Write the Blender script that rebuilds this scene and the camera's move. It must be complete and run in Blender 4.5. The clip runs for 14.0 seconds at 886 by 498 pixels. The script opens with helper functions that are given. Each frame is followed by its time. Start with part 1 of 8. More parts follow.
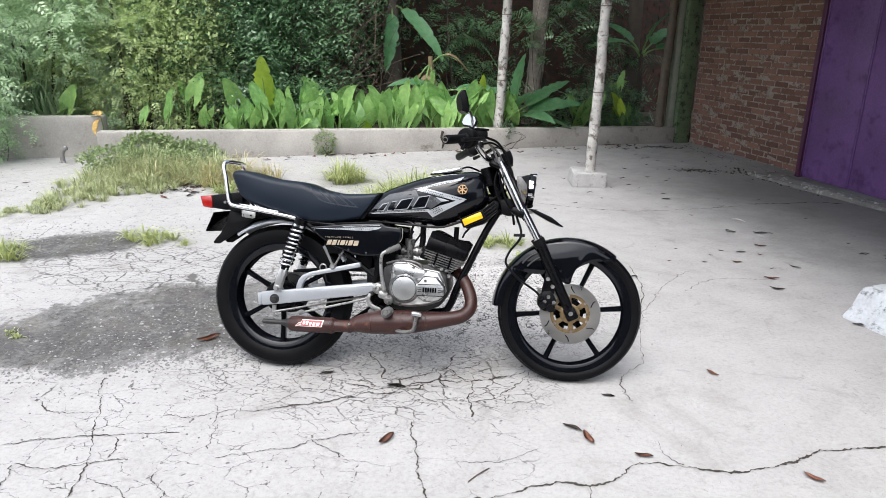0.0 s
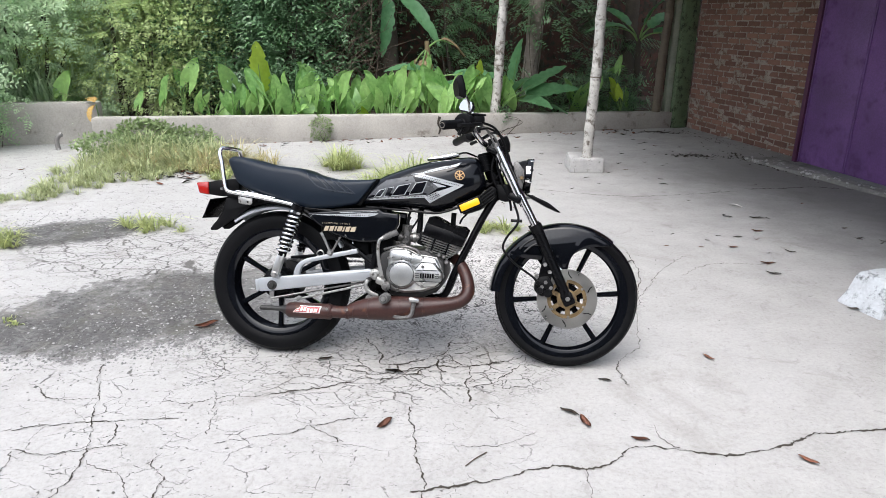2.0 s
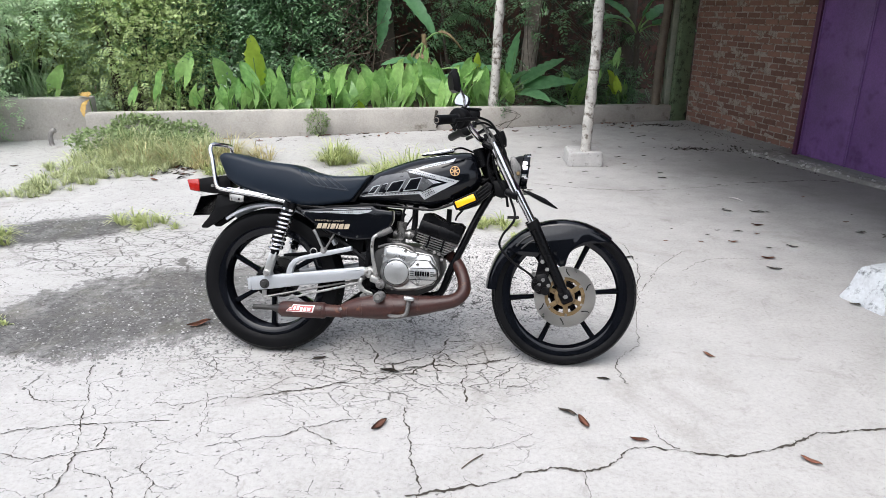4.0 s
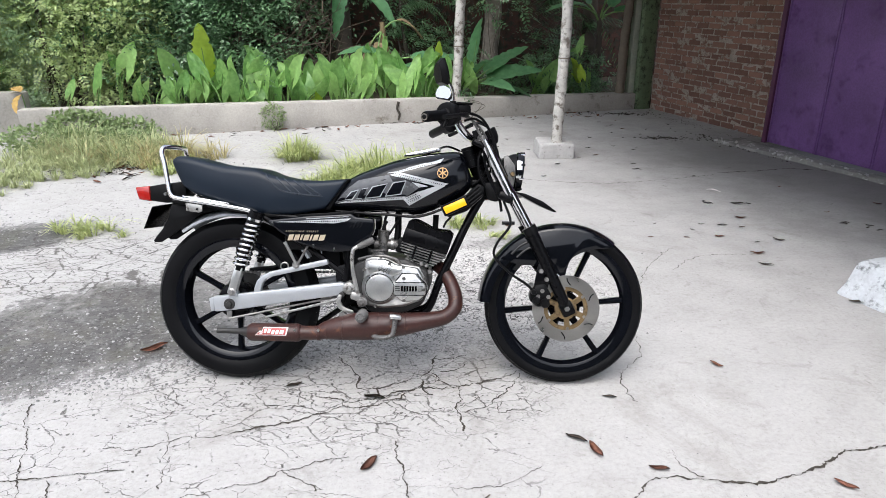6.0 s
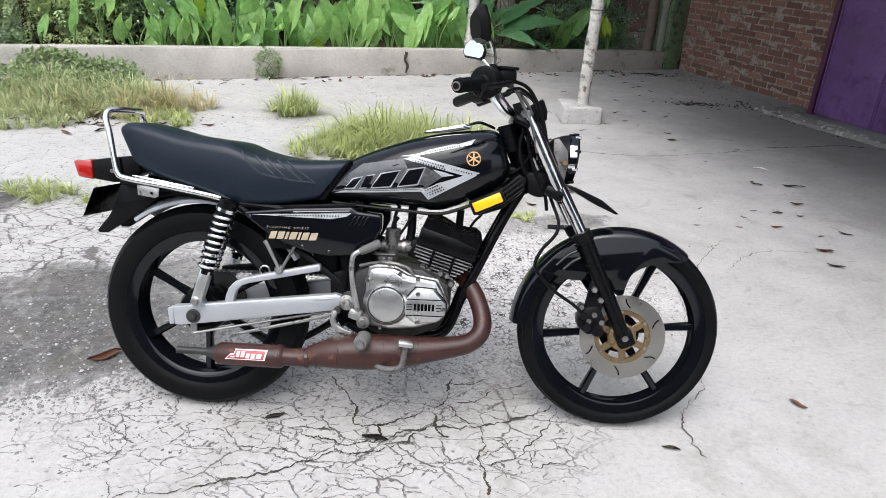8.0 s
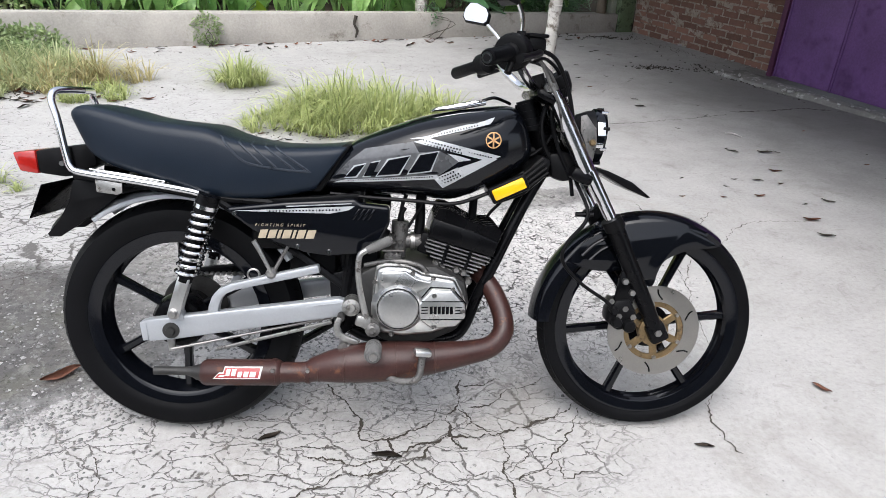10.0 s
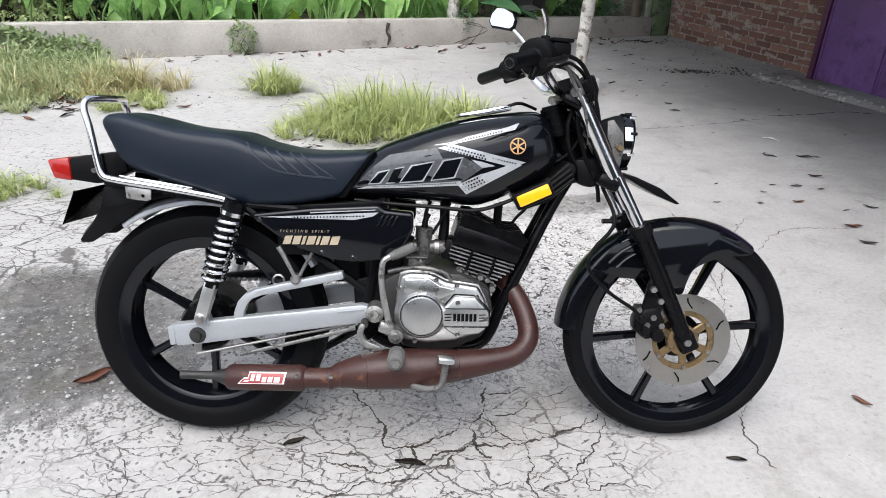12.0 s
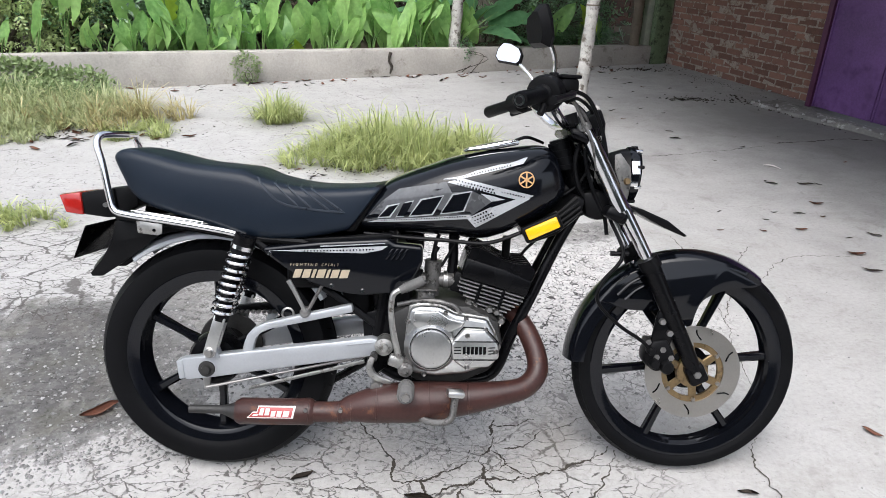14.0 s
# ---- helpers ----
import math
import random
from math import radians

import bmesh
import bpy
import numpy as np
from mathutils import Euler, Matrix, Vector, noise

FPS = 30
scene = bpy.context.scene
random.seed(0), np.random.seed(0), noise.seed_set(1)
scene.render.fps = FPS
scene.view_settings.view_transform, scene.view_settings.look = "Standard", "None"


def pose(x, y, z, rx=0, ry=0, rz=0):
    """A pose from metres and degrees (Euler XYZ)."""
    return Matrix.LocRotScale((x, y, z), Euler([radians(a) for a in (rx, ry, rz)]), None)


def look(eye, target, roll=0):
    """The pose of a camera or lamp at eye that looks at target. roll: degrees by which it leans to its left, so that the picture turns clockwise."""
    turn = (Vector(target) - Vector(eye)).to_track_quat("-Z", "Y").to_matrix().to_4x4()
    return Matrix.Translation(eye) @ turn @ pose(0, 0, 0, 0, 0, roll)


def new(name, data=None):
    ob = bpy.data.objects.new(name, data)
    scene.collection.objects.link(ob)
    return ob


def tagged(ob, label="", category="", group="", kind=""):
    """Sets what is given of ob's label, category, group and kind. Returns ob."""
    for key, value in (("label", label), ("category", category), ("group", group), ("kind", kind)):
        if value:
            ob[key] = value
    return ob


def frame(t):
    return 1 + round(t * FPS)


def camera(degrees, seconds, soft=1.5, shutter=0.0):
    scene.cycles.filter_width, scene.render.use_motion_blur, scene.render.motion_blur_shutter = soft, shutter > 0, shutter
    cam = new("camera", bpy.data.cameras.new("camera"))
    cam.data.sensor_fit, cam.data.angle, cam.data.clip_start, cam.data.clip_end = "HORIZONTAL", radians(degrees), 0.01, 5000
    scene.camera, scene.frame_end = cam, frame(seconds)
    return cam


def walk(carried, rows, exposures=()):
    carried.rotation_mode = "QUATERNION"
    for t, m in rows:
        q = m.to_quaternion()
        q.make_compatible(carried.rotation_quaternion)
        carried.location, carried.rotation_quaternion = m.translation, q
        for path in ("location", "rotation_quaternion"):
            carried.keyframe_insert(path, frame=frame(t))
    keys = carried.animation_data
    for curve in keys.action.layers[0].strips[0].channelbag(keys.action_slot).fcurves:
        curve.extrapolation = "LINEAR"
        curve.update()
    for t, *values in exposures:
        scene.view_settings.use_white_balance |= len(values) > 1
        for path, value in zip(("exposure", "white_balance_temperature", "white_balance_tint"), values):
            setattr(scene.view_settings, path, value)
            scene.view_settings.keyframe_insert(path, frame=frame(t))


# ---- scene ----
cam = camera(67.4, 14.0, soft=0.75)
PATH = [
    (0, (1.003, -2.638, 1.401), (0.791, -0.751, 0.774), 0.3),
    (0.5, (1.003, -2.64, 1.403), (0.816, -0.75, 0.774), 0.4),
    (1, (1.003, -2.643, 1.402), (0.81, -0.754, 0.774), 0.2),
    (1.5, (1.0, -2.64, 1.4), (0.79, -0.761, 0.749), -0.0),
    (2, (1.003, -2.64, 1.401), (0.801, -0.765, 0.734), 0.2),
    (2.5, (1.007, -2.631, 1.4), (0.809, -0.76, 0.722), -0.1),
    (4.8, (1.013, -2.563, 1.395), (0.812, -0.697, 0.703), 0.2),
    (5, (1.005, -2.553, 1.381), (0.808, -0.691, 0.678), 0.4),
    (5.5, (0.952, -2.442, 1.378), (0.827, -0.58, 0.659), 0.4),
    (6, (0.868, -2.315, 1.376), (0.803, -0.447, 0.662), -0.1),
    (6.5, (0.818, -2.224, 1.352), (0.768, -0.383, 0.572), 0.6),
    (7, (0.803, -2.08, 1.337), (0.738, -0.261, 0.508), 1.2),
    (7.2, (0.801, -2.001, 1.334), (0.726, -0.184, 0.502), 1.7),
    (9.3, (0.609, -1.546, 1.292), (0.658, 0.233, 0.378), 2.2),
    (9.5, (0.582, -1.531, 1.286), (0.669, 0.24, 0.36), 1.9),
    (10, (0.574, -1.529, 1.288), (0.699, 0.237, 0.357), 2.7),
    (10.5, (0.581, -1.526, 1.283), (0.693, 0.243, 0.355), 2.2),
    (11, (0.591, -1.519, 1.283), (0.662, 0.251, 0.354), 1.6),
    (11.5, (0.599, -1.519, 1.285), (0.645, 0.251, 0.354), 1.3),
    (12, (0.598, -1.519, 1.286), (0.622, 0.257, 0.367), 1.4),
    (12.5, (0.59, -1.522, 1.296), (0.629, 0.282, 0.432), 1.7),
    (13, (0.584, -1.524, 1.313), (0.619, 0.304, 0.502), 1.4),
    (13.5, (0.579, -1.519, 1.309), (0.615, 0.301, 0.482), 1.4),
    (14, (0.575, -1.516, 1.307), (0.598, 0.293, 0.454), 1.2),
]
EXPOSURE = [(0.0, 0.80, 6360, 10), (7.2, 0.78, 6360, 10), (9.3, 0.76, 6360, 10), (14.0, 0.76, 6360, 10)]
walk(cam, [(t, look(eye, target, roll)) for t, eye, target, roll in PATH], EXPOSURE)

# ---- world, sun ----
world = bpy.data.worlds.new("overcast_sky")
scene.world = world
world.use_nodes = True
wn = world.node_tree
sky = wn.nodes.new("ShaderNodeTexSky")
sky.sky_type, sky.sun_disc = "NISHITA", False
sky.sun_elevation, sky.sun_rotation = radians(64), radians(198)
sky.air_density, sky.dust_density, sky.ozone_density = 1.0, 4.0, 1.0
wn.nodes["Background"].inputs["Strength"].default_value = 0.19
veil = wn.nodes.new("ShaderNodeHueSaturation")
veil.inputs["Saturation"].default_value = 0.46
wn.links.new(sky.outputs[0], veil.inputs["Color"])
wn.links.new(veil.outputs[0], wn.nodes["Background"].inputs["Color"])
sun_data = bpy.data.lights.new("sun", "SUN")
sun_data.energy, sun_data.angle, sun_data.color = 1.15, radians(65), (0.97, 0.99, 1.0)
sun = new("sun", sun_data)
sun.matrix_world = look((-1.8, -5.4, 11.6), (0, 0, 0))


# ---- materials ----
def tree_of(name):
    m = bpy.data.materials.new(name)
    m.use_nodes = True
    nt = m.node_tree
    return m, nt, nt.nodes["Principled BSDF"]


def node(nt, kind, **sockets):
    n = nt.nodes.new(kind)
    for key, value in sockets.items():
        n.inputs[key.replace("_", " ")].default_value = value
    return n


def coords(nt):
    return nt.nodes.new("ShaderNodeTexCoord").outputs["Object"]


def noise_tex(nt, vec, scale, detail=4.0, rough=0.55, distort=0.0):
    n = node(nt, "ShaderNodeTexNoise", Scale=scale, Detail=detail, Roughness=rough, Distortion=distort)
    nt.links.new(vec, n.inputs["Vector"])
    return n.outputs["Fac"]


def ramp(nt, fac, stops, interp="LINEAR"):
    n = nt.nodes.new("ShaderNodeValToRGB")
    n.color_ramp.interpolation = interp
    while len(n.color_ramp.elements) < len(stops):
        n.color_ramp.elements.new(0.5)
    for e, (p, c) in zip(n.color_ramp.elements, stops):
        e.position = p
        e.color = (*c, 1) if isinstance(c, tuple) else (c, c, c, 1)
    nt.links.new(fac, n.inputs["Fac"])
    return n.outputs["Color"]


def mix(nt, fac, a, b, mode="MIX"):
    n = nt.nodes.new("ShaderNodeMix")
    n.data_type, n.blend_type = "RGBA", mode
    for sock, val in ((n.inputs["Factor"], fac), (n.inputs["A"], a), (n.inputs["B"], b)):
        if isinstance(val, bpy.types.NodeSocket):
            nt.links.new(val, sock)
        elif isinstance(val, tuple):
            sock.default_value = (*val, 1)
        else:
            sock.default_value = val
    return n.outputs["Result"]


def maths(nt, op, a, b=0.0, clamp=False):
    n = nt.nodes.new("ShaderNodeMath")
    n.operation, n.use_clamp = op, clamp
    for i, val in enumerate((a, b)):
        if isinstance(val, bpy.types.NodeSocket):
            nt.links.new(val, n.inputs[i])
        else:
            n.inputs[i].default_value = val
    return n.outputs[0]


def bump(nt, bsdf, height, strength=0.3, distance=0.01):
    n = node(nt, "ShaderNodeBump", Strength=strength, Distance=distance)
    nt.links.new(height, n.inputs["Height"])
    nt.links.new(n.outputs["Normal"], bsdf.inputs["Normal"])


def surface(name, color, rough=0.5, metal=0.0, vary=0.25, spec=0.5, scale=6.0, grain=120.0, relief=0.1, dirt=None, dirt_at=0.62, coat=0.0, per_piece=0.0):
    """A plain surface: patches at a large scale, grain at a small one, optional dirt or rust with a shape of its own."""
    m, nt, b = tree_of(name)
    vec = coords(nt)
    big, fine = noise_tex(nt, vec, scale, 5), noise_tex(nt, vec, grain, 3)
    dark = tuple(max(0.0, c * (1 - vary)) for c in color)
    light = tuple(min(0.95, c * (1 + vary)) for c in color)
    col = ramp(nt, big, [(0.3, dark), (0.7, light)])
    col = mix(nt, 0.35, col, ramp(nt, fine, [(0.3, dark), (0.7, light)]))
    if per_piece:
        info = nt.nodes.new("ShaderNodeObjectInfo")
        col = mix(nt, per_piece, col, ramp(nt, info.outputs["Random"], [(0.0, tuple(c * 0.45 for c in color)), (0.5, color), (1.0, tuple(min(0.9, c * 1.5) for c in color))]))
    rough_sock = ramp(nt, big, [(0.3, max(0.02, rough - 0.08)), (0.7, min(1.0, rough + 0.1))])
    if dirt:
        spot = noise_tex(nt, vec, scale * 2.3, 8, 0.7)
        fac = ramp(nt, spot, [(dirt_at - 0.06, 0.0), (dirt_at + 0.06, 1.0)])
        col = mix(nt, fac, col, dirt)
        rough_sock = mix(nt, fac, rough_sock, (0.85, 0.85, 0.85))
    nt.links.new(col, b.inputs["Base Color"])
    nt.links.new(rough_sock, b.inputs["Roughness"])
    b.inputs["Metallic"].default_value = metal
    b.inputs["Coat Weight"].default_value = coat
    b.inputs["Specular IOR Level"].default_value = spec
    if relief:
        bump(nt, b, fine, relief, 0.004)
    return m


def leafy(name, color, other, spread="island", translucent=0.35, rough=0.45):
    """Leaves: the colour goes from one to the other leaf by leaf; light shines through."""
    m, nt, b = tree_of(name)
    if spread == "island":
        rnd = nt.nodes.new("ShaderNodeNewGeometry").outputs["Random Per Island"]
    else:
        rnd = nt.nodes.new("ShaderNodeObjectInfo").outputs["Random"]
    vec = coords(nt)
    col = ramp(nt, rnd, [(0.0, color), (0.85, other), (1.0, tuple(min(1, c * 1.25) for c in other))])
    veins = noise_tex(nt, vec, 14, 4)
    col = mix(nt, 0.5, col, ramp(nt, veins, [(0.3, tuple(c * 0.6 for c in color)), (0.7, other)]))
    nt.links.new(col, b.inputs["Base Color"])
    b.inputs["Roughness"].default_value = rough
    bump(nt, b, noise_tex(nt, vec, 40, 3), 0.3, 0.004)
    tr = nt.nodes.new("ShaderNodeBsdfTranslucent")
    nt.links.new(mix(nt, 0.5, col, other), tr.inputs["Color"])
    ms = node(nt, "ShaderNodeMixShader", Fac=translucent)
    nt.links.new(b.outputs[0], ms.inputs[1])
    nt.links.new(tr.outputs[0], ms.inputs[2])
    nt.links.new(ms.outputs[0], nt.nodes["Material Output"].inputs["Surface"])
    return m


def concrete_yard():
    m, nt, b = tree_of("cracked_concrete")
    vec = coords(nt)
    xyz = nt.nodes.new("ShaderNodeSeparateXYZ")
    nt.links.new(vec, xyz.inputs[0])
    x, y = xyz.outputs["X"], xyz.outputs["Y"]
    large, mid, fine = noise_tex(nt, vec, 0.9, 6, 0.6), noise_tex(nt, vec, 5.0, 7, 0.65), noise_tex(nt, vec, 60, 5, 0.7)
    col = ramp(nt, large, [(0.3, (0.44, 0.43, 0.415)), (0.5, (0.545, 0.537, 0.522)), (0.72, (0.615, 0.61, 0.60))])
    col = mix(nt, 0.45, col, ramp(nt, mid, [(0.3, (0.40, 0.39, 0.372)), (0.55, (0.575, 0.567, 0.55)), (0.75, (0.675, 0.67, 0.66))]))
    col = mix(nt, 0.3, col, ramp(nt, fine, [(0.32, (0.30, 0.29, 0.275)), (0.5, (0.56, 0.545, 0.52)), (0.7, (0.70, 0.69, 0.675))]))
    # worn-off patches: dark gritty screed along two bands
    wob = maths(nt, "ADD", maths(nt, "MULTIPLY", maths(nt, "SUBTRACT", noise_tex(nt, vec, 2.6, 8, 0.72), 0.5), 1.9), maths(nt, "MULTIPLY", maths(nt, "SUBTRACT", noise_tex(nt, vec, 17, 7, 0.75), 0.5), 0.9))
    wear = None
    for cx, cy, ax, ay, turn in ((-0.70, 0.26, 1.0, 0.50, 0.5), (-1.05, 0.0, 0.75, 0.30, 0.25), (-2.05, 1.3, 0.62, 0.30, 0.55), (0.1, 0.75, 0.8, 0.3, 0.2), (1.15, 1.42, 0.42, 0.12, 0.3)):
        dx, dy = maths(nt, "SUBTRACT", x, cx), maths(nt, "SUBTRACT", y, cy)
        c, s = math.cos(turn), math.sin(turn)
        p = maths(nt, "DIVIDE", maths(nt, "ADD", maths(nt, "MULTIPLY", dx, c), maths(nt, "MULTIPLY", dy, s)), ax)
        q = maths(nt, "DIVIDE", maths(nt, "SUBTRACT", maths(nt, "MULTIPLY", dy, c), maths(nt, "MULTIPLY", dx, s)), ay)
        d = maths(nt, "SQRT", maths(nt, "ADD", maths(nt, "MULTIPLY", p, p), maths(nt, "MULTIPLY", q, q)))
        inside = maths(nt, "SUBTRACT", 1.0, d)
        wear = inside if wear is None else maths(nt, "MAXIMUM", wear, inside)
    wear = maths(nt, "ADD", maths(nt, "MINIMUM", wear, 0.42), wob)
    worn = ramp(nt, wear, [(0.0, 0.0), (0.10, 0.62), (0.36, 0.97)])
    grit = node(nt, "ShaderNodeTexVoronoi", Scale=55.0)
    nt.links.new(vec, grit.inputs["Vector"])
    dark = ramp(nt, mid, [(0.3, (0.060, 0.058, 0.055)), (0.7, (0.145, 0.142, 0.138))])
    dark = mix(nt, ramp(nt, grit.outputs["Color"], [(0.6, 0.0), (0.8, 0.22)]), dark, (0.36, 0.345, 0.33))
    dark = mix(nt, ramp(nt, noise_tex(nt, vec, 95, 4, 0.75), [(0.62, 0.0), (0.67, 0.5)]), dark, (0.34, 0.33, 0.32))
    dark = mix(nt, ramp(nt, noise_tex(nt, vec, 48, 5, 0.8), [(0.40, 0.9), (0.45, 0.0)]), dark, (0.018, 0.017, 0.016))
    dark = mix(nt, ramp(nt, noise_tex(nt, vec, 4.5, 5, 0.6), [(0.52, 0.0), (0.66, 0.45)]), dark, (0.10, 0.10, 0.06))
    col = mix(nt, worn, col, dark)
    # cracks: wide cells everywhere, fine crazing where the slab is broken up
    warp = nt.nodes.new("ShaderNodeTexNoise")
    warp.inputs["Scale"].default_value, warp.inputs["Detail"].default_value = 3.5, 6
    nt.links.new(vec, warp.inputs["Vector"])
    add = nt.nodes.new("ShaderNodeVectorMath")
    add.operation = "MULTIPLY_ADD"
    nt.links.new(warp.outputs["Color"], add.inputs[0])
    add.inputs[1].default_value = (0.055, 0.055, 0)
    jag = nt.nodes.new("ShaderNodeTexNoise")
    jag.inputs["Scale"].default_value, jag.inputs["Detail"].default_value = 34, 6
    nt.links.new(vec, jag.inputs["Vector"])
    add2 = nt.nodes.new("ShaderNodeVectorMath")
    add2.operation = "MULTIPLY_ADD"
    nt.links.new(jag.outputs["Color"], add2.inputs[0])
    add2.inputs[1].default_value = (0.034, 0.034, 0)
    nt.links.new(vec, add2.inputs[2])
    nt.links.new(add2.outputs[0], add.inputs[2])
    broken = maths(nt, "ADD", maths(nt, "MULTIPLY", maths(nt, "SUBTRACT", 1.05, x), 0.9), maths(nt, "MULTIPLY", maths(nt, "SUBTRACT", noise_tex(nt, vec, 1.3, 4), 0.5), 2.6))
    zone = ramp(nt, broken, [(0.0, 0.0), (0.5, 1.0)])
    long_way = nt.nodes.new("ShaderNodeVectorMath")
    long_way.operation = "MULTIPLY"
    nt.links.new(add.outputs[0], long_way.inputs[0])
    long_way.inputs[1].default_value = (0.75, 1.45, 1.0)
    ex, ey = maths(nt, "DIVIDE", maths(nt, "SUBTRACT", x, 0.35), 0.95), maths(nt, "DIVIDE", maths(nt, "SUBTRACT", y, -0.15), 0.42)
    under = maths(nt, "SUBTRACT", 1.0, maths(nt, "SQRT", maths(nt, "ADD", maths(nt, "MULTIPLY", ex, ex), maths(nt, "MULTIPLY", ey, ey))))
    fx, fy = maths(nt, "DIVIDE", maths(nt, "SUBTRACT", x, -1.15), 1.05), maths(nt, "DIVIDE", maths(nt, "SUBTRACT", y, 0.98), 0.5)
    behind = maths(nt, "SUBTRACT", 1.0, maths(nt, "SQRT", maths(nt, "ADD", maths(nt, "MULTIPLY", fx, fx), maths(nt, "MULTIPLY", fy, fy))))
    under = maths(nt, "MAXIMUM", under, behind)
    shattered = ramp(nt, maths(nt, "ADD", under, maths(nt, "MULTIPLY", wob, 0.35)), [(0.0, 0.0), (0.3, 1.0)])
    slabs = ramp(nt, maths(nt, "ADD", behind, maths(nt, "MULTIPLY", wob, 0.35)), [(0.0, 0.0), (0.3, 1.0)])
    crack = None
    for scale, width, keep, where in ((5.5, 0.011, 0.49, zone), (12.0, 0.018, 0.51, zone), (6.5, 0.024, 0.36, shattered), (5.0, 0.042, 0.34, slabs), (15.0, 0.036, 0.45, shattered)):
        v = node(nt, "ShaderNodeTexVoronoi", Scale=scale)
        v.feature = "DISTANCE_TO_EDGE"
        nt.links.new(long_way.outputs[0], v.inputs["Vector"])
        open_by = maths(nt, "ADD", v.outputs["Distance"], maths(nt, "MULTIPLY", maths(nt, "SUBTRACT", noise_tex(nt, vec, scale * 7, 4), 0.42), width * 2.2))
        line = ramp(nt, open_by, [(width * 0.45, 1.0), (width * 0.85, 0.0)])
        patch = ramp(nt, noise_tex(nt, vec, scale * 0.9, 3), [(keep, 0.0), (keep + 0.05, 1.0)])
        line = mix(nt, 1.0, line, patch, "MULTIPLY")
        line = mix(nt, 1.0, line, where, "MULTIPLY")
        crack = line if crack is None else mix(nt, 1.0, crack, line, "LIGHTEN")
    pit = node(nt, "ShaderNodeTexVoronoi", Scale=36.0)
    nt.links.new(add.outputs[0], pit.inputs["Vector"])
    chosen = nt.nodes.new("ShaderNodeSeparateColor")
    nt.links.new(pit.outputs["Color"], chosen.inputs[0])
    hole = mix(nt, 1.0, ramp(nt, pit.outputs["Distance"], [(0.14, 1.0), (0.24, 0.0)]), ramp(nt, chosen.outputs["Red"], [(0.86, 0.0), (0.90, 1.0)]), "MULTIPLY")
    crack = mix(nt, 1.0, crack, mix(nt, 1.0, hole, zone, "MULTIPLY"), "LIGHTEN")
    col = mix(nt, maths(nt, "MULTIPLY", crack, 0.82), col, (0.06, 0.052, 0.046))
    dx, dy = maths(nt, "DIVIDE", maths(nt, "SUBTRACT", x, 0.65), 1.2), maths(nt, "DIVIDE", maths(nt, "SUBTRACT", y, 0.82), 0.98)
    core = maths(nt, "SUBTRACT", 1.0, maths(nt, "SQRT", maths(nt, "ADD", maths(nt, "MULTIPLY", dx, dx), maths(nt, "MULTIPLY", dy, dy))))
    pitted = ramp(nt, maths(nt, "ADD", core, maths(nt, "MULTIPLY", wob, 0.5)), [(0.0, 0.0), (0.5, 1.0)])
    specks = ramp(nt, noise_tex(nt, vec, 38, 9, 0.8), [(0.565, 0.0), (0.585, 1.0)])
    flake = node(nt, "ShaderNodeTexVoronoi", Scale=40.0)
    flake.feature = "DISTANCE_TO_EDGE"
    nt.links.new(add.outputs[0], flake.inputs["Vector"])
    gaps = ramp(nt, maths(nt, "ADD", flake.outputs["Distance"], maths(nt, "MULTIPLY", maths(nt, "SUBTRACT", noise_tex(nt, vec, 15, 7, 0.75), 0.5), -0.6)), [(0.01, 1.0), (0.05, 0.0)])
    specks = mix(nt, 1.0, specks, gaps, "LIGHTEN")
    # white flakes, whitened further to offset the shade by the motorcycle
    flake_lift = ramp(nt, noise_tex(nt, vec, 30, 7, 0.75), [(0.40, 0.0), (0.50, 0.9)])
    col = mix(nt, mix(nt, 1.0, flake_lift, pitted, "MULTIPLY"), col, (0.80, 0.775, 0.75))
    col = mix(nt, mix(nt, 1.0, specks, pitted, "MULTIPLY"), col, (0.04, 0.036, 0.033))
    dust = ramp(nt, noise_tex(nt, vec, 130, 4, 0.7), [(0.60, 0.0), (0.68, 0.55)])
    col = mix(nt, dust, col, (0.24, 0.225, 0.20))
    # damp stains
    stain = ramp(nt, noise_tex(nt, vec, 1.7, 7, 0.7, 0.6), [(0.56, 0.0), (0.68, 0.35)])
    col = mix(nt, stain, col, (0.27, 0.245, 0.21))
    smudge = ramp(nt, noise_tex(nt, vec, 9, 9, 0.72, 1.2), [(0.56, 0.0), (0.66, 0.45)])
    col = mix(nt, smudge, col, (0.34, 0.325, 0.30))
    scuff = ramp(nt, noise_tex(nt, vec, 28, 8, 0.8, 0.5), [(0.60, 0.0), (0.66, 0.5)])
    col = mix(nt, scuff, col, (0.22, 0.205, 0.19))
    drag = nt.nodes.new("ShaderNodeVectorMath")
    drag.operation = "MULTIPLY"
    nt.links.new(vec, drag.inputs[0])
    drag.inputs[1].default_value = (1.0, 1.45, 1.0)
    dirty = ramp(nt, maths(nt, "ADD", maths(nt, "MULTIPLY", x, 0.35), maths(nt, "MULTIPLY", y, 0.12)), [(0.55, 0.0), (1.3, 1.0)])
    smear = ramp(nt, noise_tex(nt, drag.outputs[0], 1.9, 9, 0.7, 0.3), [(0.46, 0.0), (0.66, 0.3)])
    col = mix(nt, mix(nt, 1.0, smear, dirty, "MULTIPLY"), col, (0.27, 0.26, 0.245))
    # darkens the floor towards the door, with a ragged edge
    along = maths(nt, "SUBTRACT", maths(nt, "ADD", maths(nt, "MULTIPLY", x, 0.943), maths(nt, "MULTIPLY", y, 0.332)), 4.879)
